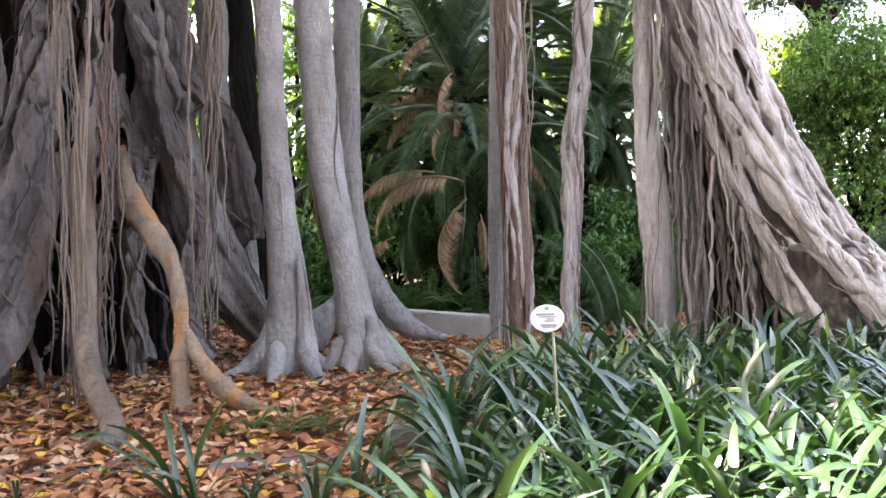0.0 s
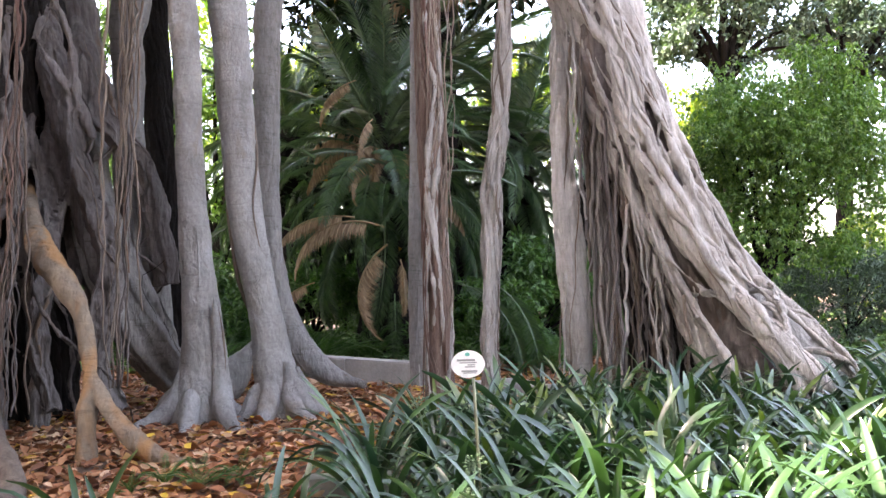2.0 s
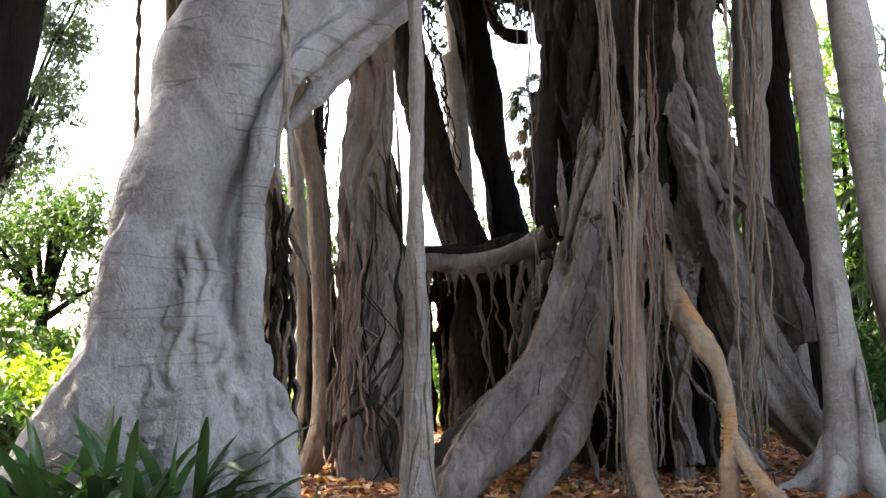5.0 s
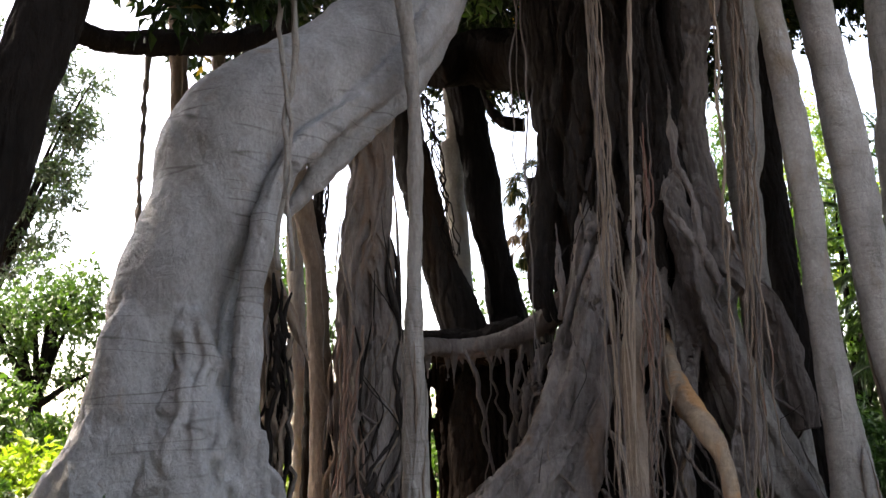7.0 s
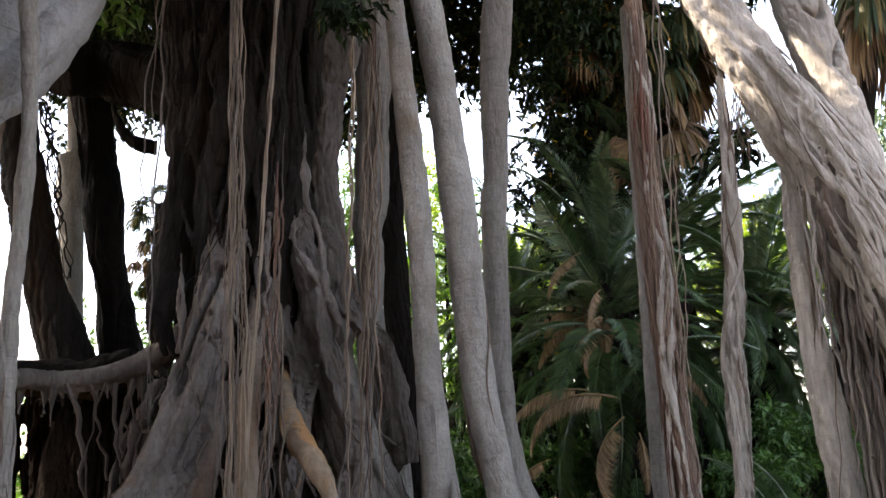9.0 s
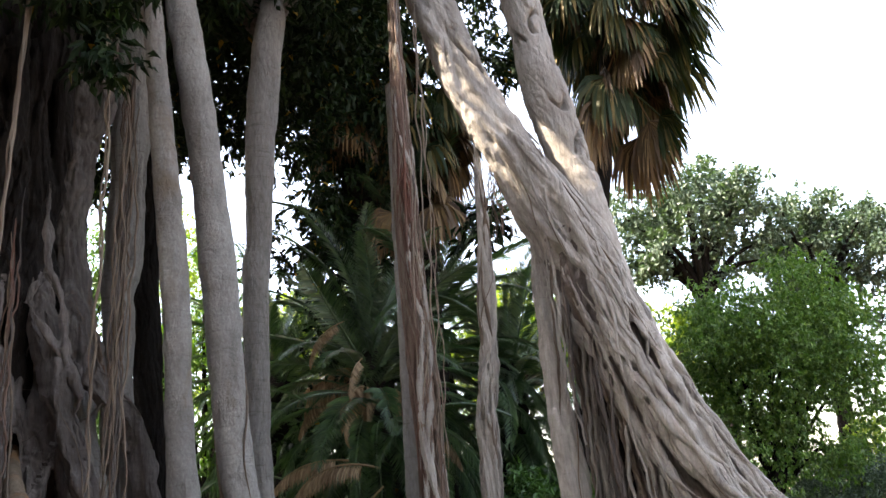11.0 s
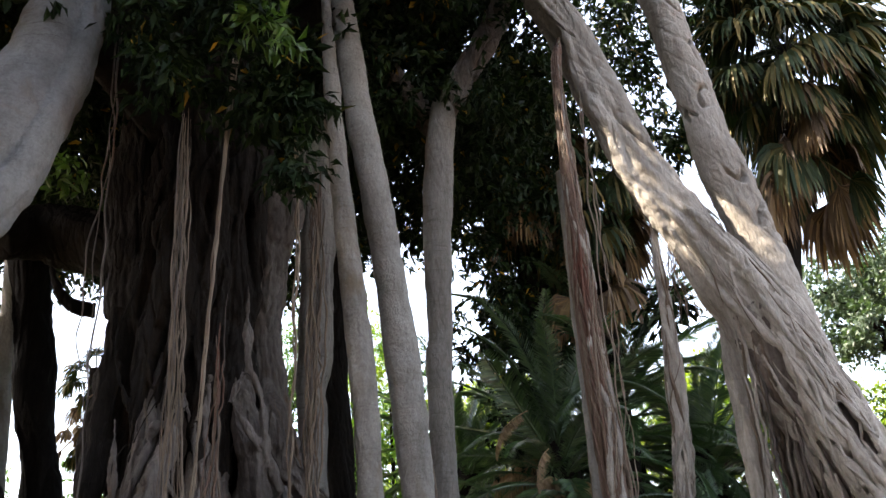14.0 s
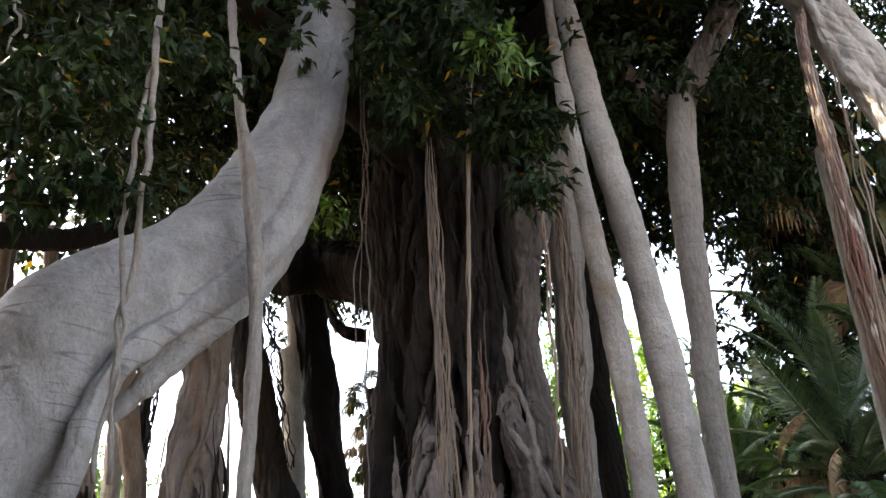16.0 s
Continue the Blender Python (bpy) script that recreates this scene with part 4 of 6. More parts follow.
def low_wall():
    rng = np.random.default_rng(2)
    w = thing("low_wall", (0.7, 10.95, 0), "low weathered concrete retaining wall behind the roots", "wall", kind="structure")
    a, b = Vector((-1.2, 12.55, 0)), Vector((0.72, 10.85, 0))
    d = (b - a).normalized()
    s = Vector((-d.y, d.x, 0))
    g = Geo()
    for k in range(2):
        p, q = a.lerp(b, k / 2 + 0.003), a.lerp(b, (k + 1) / 2 - 0.003)
        m = np.array([p, q, q + s * 0.24, p + s * 0.24])
        lo, hi = m - [0, 0, 0.1], m + [0, 0, 0.33]
        cut = np.mean(hi, 0)
        top = hi + (cut - hi) * np.array([0.012, 0.03, 0])
        hi = hi - [0, 0, 0.02]
        g.put(np.vstack([lo, hi, top]), [(0, 1, 5, 4), (1, 2, 6, 5), (2, 3, 7, 6), (3, 0, 4, 7), (4, 5, 9, 8), (5, 6, 10, 9), (6, 7, 11, 10), (7, 4, 8, 11), (8, 9, 10, 11)])
    part("wall_block", g, CONCRETE, w, smooth=False)
    k = thing("stone_kerb", (1.7, 10.2, 0), "low grey stone kerb half buried in leaves", "kerb", kind="structure")
    g = Geo()
    tube(g, spline([(1.35, 10.45, 0.03, 0.14), (1.8, 10.15, 0.05, 0.15), (2.3, 9.9, 0.03, 0.13)], 0.1), 8, 0.12, seed=4)
    part("kerb_stone", g, CONCRETE, k)
    e = thing("bed_edging", (-1.9, 5.3, 0), "dark weathered stone edging of the planting bed", "edging", kind="structure")
    for x0, x1, y0, y1 in ((-3.9, -2.75, 5.42, 5.36), (-2.72, -1.75, 5.36, 5.28), (-1.72, -0.6, 5.28, 5.5)):
        g = Geo()
        m = np.array([(x0, y0, 0), (x1, y1, 0), (x1, y1 + 0.13, 0), (x0, y0 + 0.13, 0)])
        g.put(np.vstack([m - [0, 0, 0.1], m + [0, 0, 0.035]]) + rng.normal(0, 0.006, (8, 3)), [(0, 1, 5, 4), (1, 2, 6, 5), (2, 3, 7, 6), (3, 0, 4, 7), (4, 5, 6, 7)])
        part("edging_stone", g, KERB, e, smooth=False)
    c = thing("concrete_block", (-0.42, 5.95, 0), "small concrete corner block beside the strap leaves", "block", kind="structure")
    g = Geo()
    box(g, (-0.42, 5.9, -0.1), (0.2, 6.05, 0.13), rng, 0.006)
    part("corner_block", g, CONCRETE, c, smooth=False)


low_wall()

# ---- the great fig tree ----


def great_fig():
    rng = np.random.default_rng(21)
    tree = thing("fig_tree", (-4.0, 9.8, 0), "huge old fig tree with fluted grey-brown trunk and buttress roots", "tree")
    g = Geo()
    core = spline(CORE, 0.12)
    # Narrow dark core, so gaps between the roots read as shade.
    inner = core.copy()
    inner[:, 3] *= np.interp(core[:, 2], [0.0, 2.5, 4.5], [0.46, 0.54, 0.78])
    tube(g, inner, 72, 0.07, 15, 0.30, 5, 1.3)
    half = int(np.argmax(core[:, 2] < 4.2))
    strands(g, core[:half + 12], 34, 0.10, 6, 0.07, 0.84, 9, (-0.9, 4.4), 0.2)
    strands(g, core[:half + 4], 14, 0.04, 9, 0.15, 0.93, 7, (-0.6, 3.8), 0.5)
    for pts, sd in ((TOP_ARM_L, 2),):
        p = spline(pts)
        tube(g, p, 14, 0.12, 5, 0.12, sd, 3.0)
        strands(g, p, 6, 0.04, 40 + sd, 0.5)
    part("trunk", g, BARK_TRUNK, tree, "fluted trunk, its bark coloured near black for crown shade", fuse=0.018, relax=1)
    g = Geo()
    p = taper(spline(TOP_ARM_R))
    tube(g, p, 14, 0.1, 4, 0.1, 1, 3.0)
    strands(g, p, 5, 0.04, 41, 0.5)
    part("fork_root", g, BARK_DARK, tree, "grey root forking from the trunk", fuse=0.02, relax=1)
    g = Geo()
    lower = core[half:]
    
    # Keeps the paler roots off the side that should look shaded.
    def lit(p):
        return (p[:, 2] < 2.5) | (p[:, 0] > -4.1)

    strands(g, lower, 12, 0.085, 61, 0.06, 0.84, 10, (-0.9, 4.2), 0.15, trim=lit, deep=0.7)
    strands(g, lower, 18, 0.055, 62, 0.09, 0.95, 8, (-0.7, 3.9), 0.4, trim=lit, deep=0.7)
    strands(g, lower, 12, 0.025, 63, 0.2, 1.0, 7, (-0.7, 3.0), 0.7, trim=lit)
    for pts, sd in ((RIDGE_A, 3), (ROOT_MID, 4), (ROOT_BACK_L, 5), (RIDGE_B, 7), (RIDGE_C, 8), (RIDGE_D, 9)):
        p = taper(spline(pts))
        tube(g, p * [1, 1, 1, 0.8], 14, 0.12, 5, 0.16, sd, 3.0)
        strands(g, p, 7, 0.04, 40 + sd, 0.5, 0.9, deep=0.7)
    # Paler bark here also carries the sky light from the right.
    stem = Geo()
    p = taper(spline(GREY_STEM))
    tube(stem, p * [1, 1, 1, 0.9], 18, 0.08, 4, 0.12, 6, 3.0)
    strands(stem, p, 5, 0.035, 46, 0.3, 0.92)
    part("side_stem", stem, BARK_GREY, tree, "paler grey stem fused to the trunk, with sky light coloured in", fuse=0.016, relax=1)
    for k, pts in enumerate((VEIN_T1, VEIN_T2, VEIN_T3, VEIN_T4, VEIN_T5, VEIN_T6)):
        tube(g, taper(spline(pts, 0.06)), 10, 0.15, seed=120 + k, freq=6.0)
    skins = [part("root_net", g, BARK_DARK, tree, "grey-brown net of fused buttress roots", fuse=0.016, relax=1, slit=0.07)]
    for pts, sd, lab in ((BUTT_A, 11, "broad sweeping buttress root"), (BUTT_B, 13, ""), (BUTT_C, 14, "smooth paler buttress root, with its sky light coloured in"), (BUTT_D, 15, "smooth paler buttress root, with its sky light coloured in")):
        g = Geo()
        p = taper(spline(pts))
        thin = 0.94 if pts is BUTT_A else 0.9
        tube(g, p * np.array([1, 1, 1, thin]), 22, 0.06, 4, 0.2, sd, 2.0)
        strands(g, p, 6, 0.055, sd + 50, 0.15, 0.92, 9, (-0.6, 3.8), 0.1)
        strands(g, p, 6, 0.03, sd + 58, 0.6, 1.0, 7, (-0.6, 3.8), 0.6)
        if pts is BUTT_A:
            q = spline(BUTT_A_RIB)
            tube(g, q, 14, 0.12, 3, 0.1, 12, 3.0)
            strands(g, q, 5, 0.035, 66, 0.5)
        # Right-hand buttresses get paler bark that also stands in for sky light.
        pale_side = pts is BUTT_C or pts is BUTT_D
        skins.append(part("buttress_root", g, BARK_GREY if pale_side else BARK_DARK, tree, lab, fuse=0.017, relax=1, slit=0.03, relief=0.7))
    g = Geo()
    tube(g, spline(ROOT_ORANGE, 0.06) * [1, 1, 1, 0.82], 16, 0.09, 3, 0.06, seed=17, freq=6.0)
    tube(g, spline(ROOT_FORK, 0.06) * [1, 1, 1, 0.85], 14, 0.08, seed=18, freq=6.0)
    part("surface_root", g, BARK_ORANGE, tree, "tan forked root arching to the ground", fuse=0.014)
    g = Geo()
    p = spline(ROOT_FRONT, 0.06)
    tube(g, p, 18, 0.08, 3, 0.06, 19, 5.0)
    part("surface_root", g, BARK_BROWN, tree, "grey root curling over the leaves", fuse=0.014)
    low = core[core[:, 2] < 5.2]
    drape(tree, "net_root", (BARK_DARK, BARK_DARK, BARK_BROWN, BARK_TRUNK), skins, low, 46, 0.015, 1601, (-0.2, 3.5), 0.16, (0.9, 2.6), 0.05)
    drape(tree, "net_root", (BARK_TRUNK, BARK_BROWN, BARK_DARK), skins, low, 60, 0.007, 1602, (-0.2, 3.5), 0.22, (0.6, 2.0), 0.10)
    g = Geo()
    p = spline(BRIDGE)
    tube(g, p, 16, 0.08, 3, 0.08, 23, 3.0)
    strands(g, p, 3, 0.03, 24, 0.4)
    for k in range(34):
        s = rng.uniform(0.1, 1.0)
        q = p[int(s * (len(p) - 1)), :3] + [rng.normal(0, 0.05), rng.uniform(-0.05, 0.12), 0]
        ln = rng.uniform(0.2, 0.95) * rng.uniform(0.5, 1)
        w = rng.uniform(0.02, 0.05)
        tube(g, spline([(*q, w * 1.5), (q[0] + rng.normal(0, 0.03), q[1], q[2] - 0.4 * ln, w), (q[0] + rng.normal(0, 0.04), q[1], q[2] - ln, 0.006)], 0.05), 8, 0.2, seed=int(rng.integers(1e6)), freq=8.0)
    part("bridge_root", g, BARK_DARK, tree, "horizontal root bridge with short hanging roots", fuse=0.014, relief=0.35)
    g = Geo()
    # Copies added behind, mostly unseen, as a roof that keeps light out.
    for k in range(5):
        tube(g, spline(BRIDGE_BACK) + np.array([-0.22, 0.5, 0.03, 0.03]) * k, 14, 0.2, seed=25 + k)
    part("bridge_back", g, BARK_BLACK, tree, "root ledge behind the bridge, repeated to roof the hollow", fuse=0.02)
    # Black roots and an added bulk stand in for the shade under the bridge.
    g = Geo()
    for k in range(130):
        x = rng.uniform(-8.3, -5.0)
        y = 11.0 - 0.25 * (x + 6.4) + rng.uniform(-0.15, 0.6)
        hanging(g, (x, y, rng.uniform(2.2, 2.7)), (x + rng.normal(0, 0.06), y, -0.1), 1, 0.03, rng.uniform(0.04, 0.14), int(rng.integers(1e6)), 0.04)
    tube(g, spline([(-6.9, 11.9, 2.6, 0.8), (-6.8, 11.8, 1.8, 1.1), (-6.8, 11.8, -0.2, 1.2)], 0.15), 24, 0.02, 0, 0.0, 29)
    part("root_curtain", g, BARK_HOLLOW_SHADE, tree, "curtain of roots under the bridge, blackened for shade", fuse=0.02)
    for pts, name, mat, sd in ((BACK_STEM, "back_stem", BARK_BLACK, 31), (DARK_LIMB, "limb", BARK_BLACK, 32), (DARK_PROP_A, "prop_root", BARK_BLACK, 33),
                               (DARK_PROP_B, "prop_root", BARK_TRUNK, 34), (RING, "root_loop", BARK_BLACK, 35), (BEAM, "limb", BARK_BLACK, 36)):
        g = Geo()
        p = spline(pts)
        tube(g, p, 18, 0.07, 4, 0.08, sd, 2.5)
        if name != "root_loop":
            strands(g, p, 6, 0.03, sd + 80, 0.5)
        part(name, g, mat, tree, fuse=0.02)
    # curtains of thin aerial roots in front of the trunk
    hang_roots(tree, "hanging_root", STRANDS, "thin tan aerial root", (-3.2, 7.3, 6.9), (-3.19, 7.25, 0.04), 18, 0.030, 0.0085, 1, 0.03, 2.6, 0.25)
    hang_roots(tree, "hanging_root", STRANDS, "thin tan aerial root", (-2.85, 7.66, 7.51), (-3.21, 7.46, 0.4), 5, 0.025, 0.01, 2, 0.015, 1.5, 0.0)
    hang_roots(tree, "hanging_root", BARK_RED, "reddish hanging aerial root", (-2.98, 7.92, 4.87), (-3.08, 7.73, 0.33), 16, 0.04, 0.010, 3, 0.035, 1.5, 0.5)
    hang_roots(tree, "hanging_root", STRANDS, "braided hanging aerial root", (-2.19, 8.9, 7.23), (-2.35, 8.58, 0.44), 20, 0.04, 0.012, 4, 0.035, 1.2, 0.35)
    hang_roots(tree, "hanging_root", STRANDS, "", (-2.31, 8.25, 6.9), (-2.33, 8.07, 0.69), 2, 0.012, 0.013, 5, 0.04, 1.0, 0.0)
    hang_roots(tree, "hanging_root", BARK_DARK, "", (-4.32, 7.86, 8.41), (-4.38, 7.89, 1.35), 3, 0.05, 0.01, 6, 0.04, 1.0, 0.0)
    hang_roots(tree, "hanging_root", BARK_GREY, "smooth straight hanging root", (-4.26, 4.19, 6.87), (-4.45, 4.35, 2.67), 2, 0.012, 0.026, 7, 0.04, 1.0, 0.0)
    hang_roots(tree, "hanging_root", BARK_GREY, "", (-4.94, 3.37, 6.42), (-4.88, 3.45, 5.24), 1, 0.01, 0.02, 8, 0.04, 1.0, 0.0)
    hang_roots(tree, "hanging_root", BARK_BLACK, "dark frayed hanging root", (-7.01, 9.7, 6.3), (-6.71, 9.92, 3.91), 7, 0.05, 0.012, 9, 0.08, 1.0, 0.0)
    hang_roots(tree, "hanging_root", STRANDS, "thin hanging root", (1.12, 9.5, 8.3), (0.92, 9.06, 1.92), 3, 0.025, 0.011, 10, 0.04, 1.0, 0.0)
    hang_roots(tree, "hanging_root", STRANDS, "fine hanging root", (1.82, 9.34, 5.37), (1.86, 9.33, 4.45), 16, 0.1, 0.007, 11, 0.05, 1.2, 0.0)
    hang_roots(tree, "hanging_root", BARK_BLACK, "", (-7.45, 8.06, 5.44), (-7.57, 8.01, 1.3), 8, 0.05, 0.012, 12, 0.06, 1.0, 0.0)
    # Black roots fill the opening beside the arch, standing in for its shade.
    hang_roots(tree, "hanging_root", BARK_BLACK, "", (-5.63, 5.43, 3.06), (-5.67, 5.53, 0.67), 18, 0.07, 0.03, 13, 0.04, 1.0, 0.3)
    hang_roots(tree, "hanging_root", BARK_DARK, "", (-5.4, 8.68, 2.4), (-5.36, 8.71, 0.82), 6, 0.25, 0.02, 14, 0.04, 1.0, 0.0)
    hang_roots(tree, "hanging_root", BARK_RED, "matted reddish root", (-6.28, 7.17, 2.64), (-6.22, 7.08, 0.27), 9, 0.16, 0.016, 15, 0.04, 1.0, 0.0)
    return tree


fig = great_fig()


def stem_thing(name, pts, mat, label, seed, lump=0.05, flutes=3, depth=0.05, extra=(), wraps=0, thick=0.03, fuse=0.016, wander=0.6, group="", out=0.95, sides=22, freq=2.2):
    """A standing prop root or trunk, with side roots melted in."""
    lo = min(pts, key=lambda p: p[2])
    t = thing(name, (lo[0], lo[1], 0), label, "tree trunk", group)
    g = Geo()
    p = spline(pts, 0.08)
    tube(g, p, sides, lump, flutes, depth, seed, freq)
    if wraps:
        strands(g, p, wraps, thick, seed + 7, wander, out)
    for k, e in enumerate(extra):
        q = spline(e, 0.07)
        tube(g, q, 14, 0.08, 3, 0.06, seed + 20 + k, 3.5)
        if wraps:
            strands(g, q, max(3, wraps // 4), thick, seed + 30 + k, wander, out)
    part("stem", g, mat, t, fuse=fuse)
    return t


def side_roots(t, mat, seed, *paths):
    """Roots and limbs that leave a standing stem."""
    for k, e in enumerate(paths):
        g = Geo()
        tube(g, taper(spline(e, 0.06)) if e[-1][2] < 2 else spline(e, 0.06), 16, 0.07, 3, 0.06, seed + k, 3.0)
        # Limbs get darker bark than their stem, with crown shade in the colour.
        part("side_root" if e[-1][2] < 2 else "limb", g, mat if e[-1][2] < 2 else BARK_DARK, t, fuse=0.016)


PROPS = "smooth prop trunks beside the fig"
pa = stem_thing("prop_trunk", PROP_A, BARK_SMOOTH, "slender smooth grey prop trunk with flared base", 51, group=PROPS)
pb = stem_thing("prop_trunk", PROP_B, BARK_SMOOTH, "smooth pale grey prop trunk with bent stem and flared foot", 52, group=PROPS)
# This trunk is a tone darker than its neighbours, in place of crown shade.
pc = stem_thing("prop_trunk", PROP_C, BARK_GREY, "smooth grey prop trunk with a long surface root", 53, group=PROPS)
side_roots(pa, BARK_SMOOTH, 150, PROP_A_ROOT)
side_roots(pb, BARK_SMOOTH, 152, PROP_B_ROOT)
side_roots(pc, BARK_GREY, 154, PROP_C_BACK, PROP_C_LIMB, PROP_C_LIMB2)


def toes(t, mat, x, y, radius, count, seed, reach=0.35):
    """Short roots that run from a flared foot into the litter."""
    rng = np.random.default_rng(seed)
    for k in range(count):
        a = 6.283 * (k + rng.uniform(-0.25, 0.25)) / count
        d = np.array([math.cos(a), math.sin(a)])
        w = radius * rng.uniform(0.28, 0.5)
        ln = reach * rng.uniform(0.6, 1.5)
        o = np.array([x, y])
        rows = [(*(o + d * radius * 0.55), rng.uniform(0.4, 0.8), w * 0.5), (*(o + d * radius * 0.85), 0.26, w), (*(o + d * (radius + 0.3 * ln)), 0.08, w * 0.9), (*(o + d * (radius + ln) + rng.normal(0, 0.05, 2)), -0.04, w * 0.45)]
        g = Geo()
        tube(g, spline(rows, 0.05), 14, 0.12, 3, 0.08, seed + k, 4.0)
        part("toe_root", g, mat, t, fuse=0.016)


toes(pa, BARK_SMOOTH, -1.68, 8.94, 0.27, 7, 1901)
toes(pb, BARK_SMOOTH, -0.87, 9.16, 0.29, 7, 1902)
slim = stem_thing("prop_trunk", SLIM_STEM, BARK_GREY, "slim straight grey prop root standing in leaf litter", 54, 0.05, 0, 0, group=PROPS)
brown = stem_thing("prop_trunk", BROWN_STEM, BARK_BROWN, "thin smooth brown prop stem with curved foot", 55, 0.05, 0, 0, group=PROPS)
stem_thing("prop_trunk", BLACK_STEM, BARK_BLACK, "thin dark stem in the shade behind", 56, 0.08, 0, 0, group=PROPS)
post = stem_thing("prop_trunk", POST_STEM, BARK_GREY, "straight grey-brown stem behind the low wall", 57, 0.04, 0, 0, group=PROPS)
for pts, mat, sd in ((FAR_STEM_F, BARK_PALE, 206), (FAR_STEM_A, BARK_BROWN, 201), (FAR_STEM_B, BARK_DARK, 202), (FAR_STEM_C, BARK_SMOOTH, 203), (FAR_STEM_D, BARK_DARK, 204), (FAR_STEM_E, BARK_DARK, 205)):
    lo = min(pts, key=lambda p: p[2])
    stem_thing("tree_stem", list(pts) + [(lo[0], lo[1], -0.1, lo[3] * 1.1)], mat, "straight tall stem of a tree further away", sd, 0.04, 0, 0, fuse=0.03, group="far straight stems")
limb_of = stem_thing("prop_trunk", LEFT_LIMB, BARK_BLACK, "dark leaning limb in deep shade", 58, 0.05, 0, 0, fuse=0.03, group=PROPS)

def clinging(t, pts, count, thick, seed, z_top, mat):
    """Thin roots that cling to a stem below z_top."""
    p = spline(pts, 0.08)
    p = p[p[:, 2] < z_top]
    for k in range(count):
        g = Geo()
        strands(g, p, 1, thick, seed + k, 0.5, 1.02, 7, (-0.4, 3.6), 0.4, 0.2)
        part("clinging_root", g, mat, t)


toes(slim, BARK_GREY, -4.47, 5.92, 0.13, 6, 1903, 0.25)
drape(slim, "clinging_root", (BARK_GREY, BARK_BROWN), [slim.children[0]], spline([q for q in SLIM_STEM if q[2] < 2.4], 0.06), 18, 0.016, 1904, (-0.4, 3.6), 0.5, (0.4, 1.4), 0.3, reach=0.5)
for stem_of, line, sd in ((limb_of, LEFT_LIMB, 1909), (brown, BROWN_STEM, 1910), (post, POST_STEM, 1911), (pa, PROP_A, 1912), (pb, PROP_B, 1913)):
    drape(stem_of, "clinging_root", (BARK_BROWN, BARK_GREY), [stem_of.children[0]], spline([q for q in line if q[2] < 5], 0.06), 6, 0.011, sd, (-0.4, 3.6), 0.3, (0.6, 2.2), 0.2, reach=0.6)
clinging(slim, SLIM_STEM, 7, 0.018, 700, 1.9, BARK_GREY)
clinging(pa, PROP_A, 3, 0.014, 710, 2.6, BARK_SMOOTH)
clinging(pb, PROP_B, 4, 0.014, 720, 3.6, BARK_BROWN)
clinging(pc, PROP_C, 2, 0.014, 730, 4.0, BARK_SMOOTH)
ROOTS = "braided root columns"
red = stem_thing("root_column", [(x, y, z, r * 0.66) for x, y, z, r in RED_ROOT], BARK_RED, "reddish brown braided aerial root column", 61, 0.16, 5, 0.2, wraps=18, thick=0.022, fuse=0.011, wander=0.5, out=1.08, group=ROOTS)


def red_root_strands():
    """Pale roots braided over one side of the red column, fine red fibres over the other."""
    p = spline([(x, y, z, r * 0.86) for x, y, z, r in RED_ROOT], 0.07)
    for k in range(64):
        g = Geo()
        if k < 16:
            strands(g, p[9 * (k % 4):], 1, 0.026, 650 + k, 1.0, 1.0, 8, (-0.9, 1.8), 0.85, 0.25)
            part("root_strand", g, BARK_PALE if k % 3 else BARK_BROWN, red, "pale braided root strand", fuse=0.009, relax=1)
        else:
            strands(g, p[5 * (k % 5):], 1, 0.010, 650 + k, 1.2, 1.12, 5, (0.2, 3.6), 0.7)
            part("root_strand", g, BARK_RED if k % 2 else STRANDS, red)


red_root_strands()
pale = stem_thing("root_column", [(x, y, z, r * 0.66) for x, y, z, r in PALE_ROOT], BARK_PALE, "pale grey braided aerial root column", 62, 0.05, 5, 0.2, wraps=15, thick=0.030, fuse=0.009, wander=1.3, out=1.22, group=ROOTS)
drape(pale, "root_strand", (BARK_PALE, BARK_PALE, BARK_BROWN), [pale.children[0]], spline(PALE_ROOT, 0.08), 34, 0.015, 1801, (-0.4, 3.6), 1.0, (0.4, 1.5), 0.8, reach=0.6)
column = stem_thing("root_column", [(x, y, z, r * (0.86 if z < 3.5 else 0.74)) for x, y, z, r in ROOT_COLUMN], BARK_DARK, "thick column of matted brown aerial roots", 63, 0.16, 6, 0.22, wraps=24, thick=0.05, fuse=0.015, wander=0.5, out=1.08, group=ROOTS)


def matted_roots():
    """Loose roots hanging over the column."""
    p = spline([(x, y, z, r * 1.04) for x, y, z, r in ROOT_COLUMN], 0.08)
    for k in range(70):
        g = Geo()
        strands(g, p[6 * (k % 9):], 1, 0.017 if k % 3 else 0.028, 1400 + k, 0.5, 1.0, 6, (2.0, 7.2), 0.9, 0.25)
        if g.v:
            part("root_strand", g, (BARK_BROWN, BARK_TRUNK, BARK_DARK, BARK_BLACK)[k % 4], column)


matted_roots()


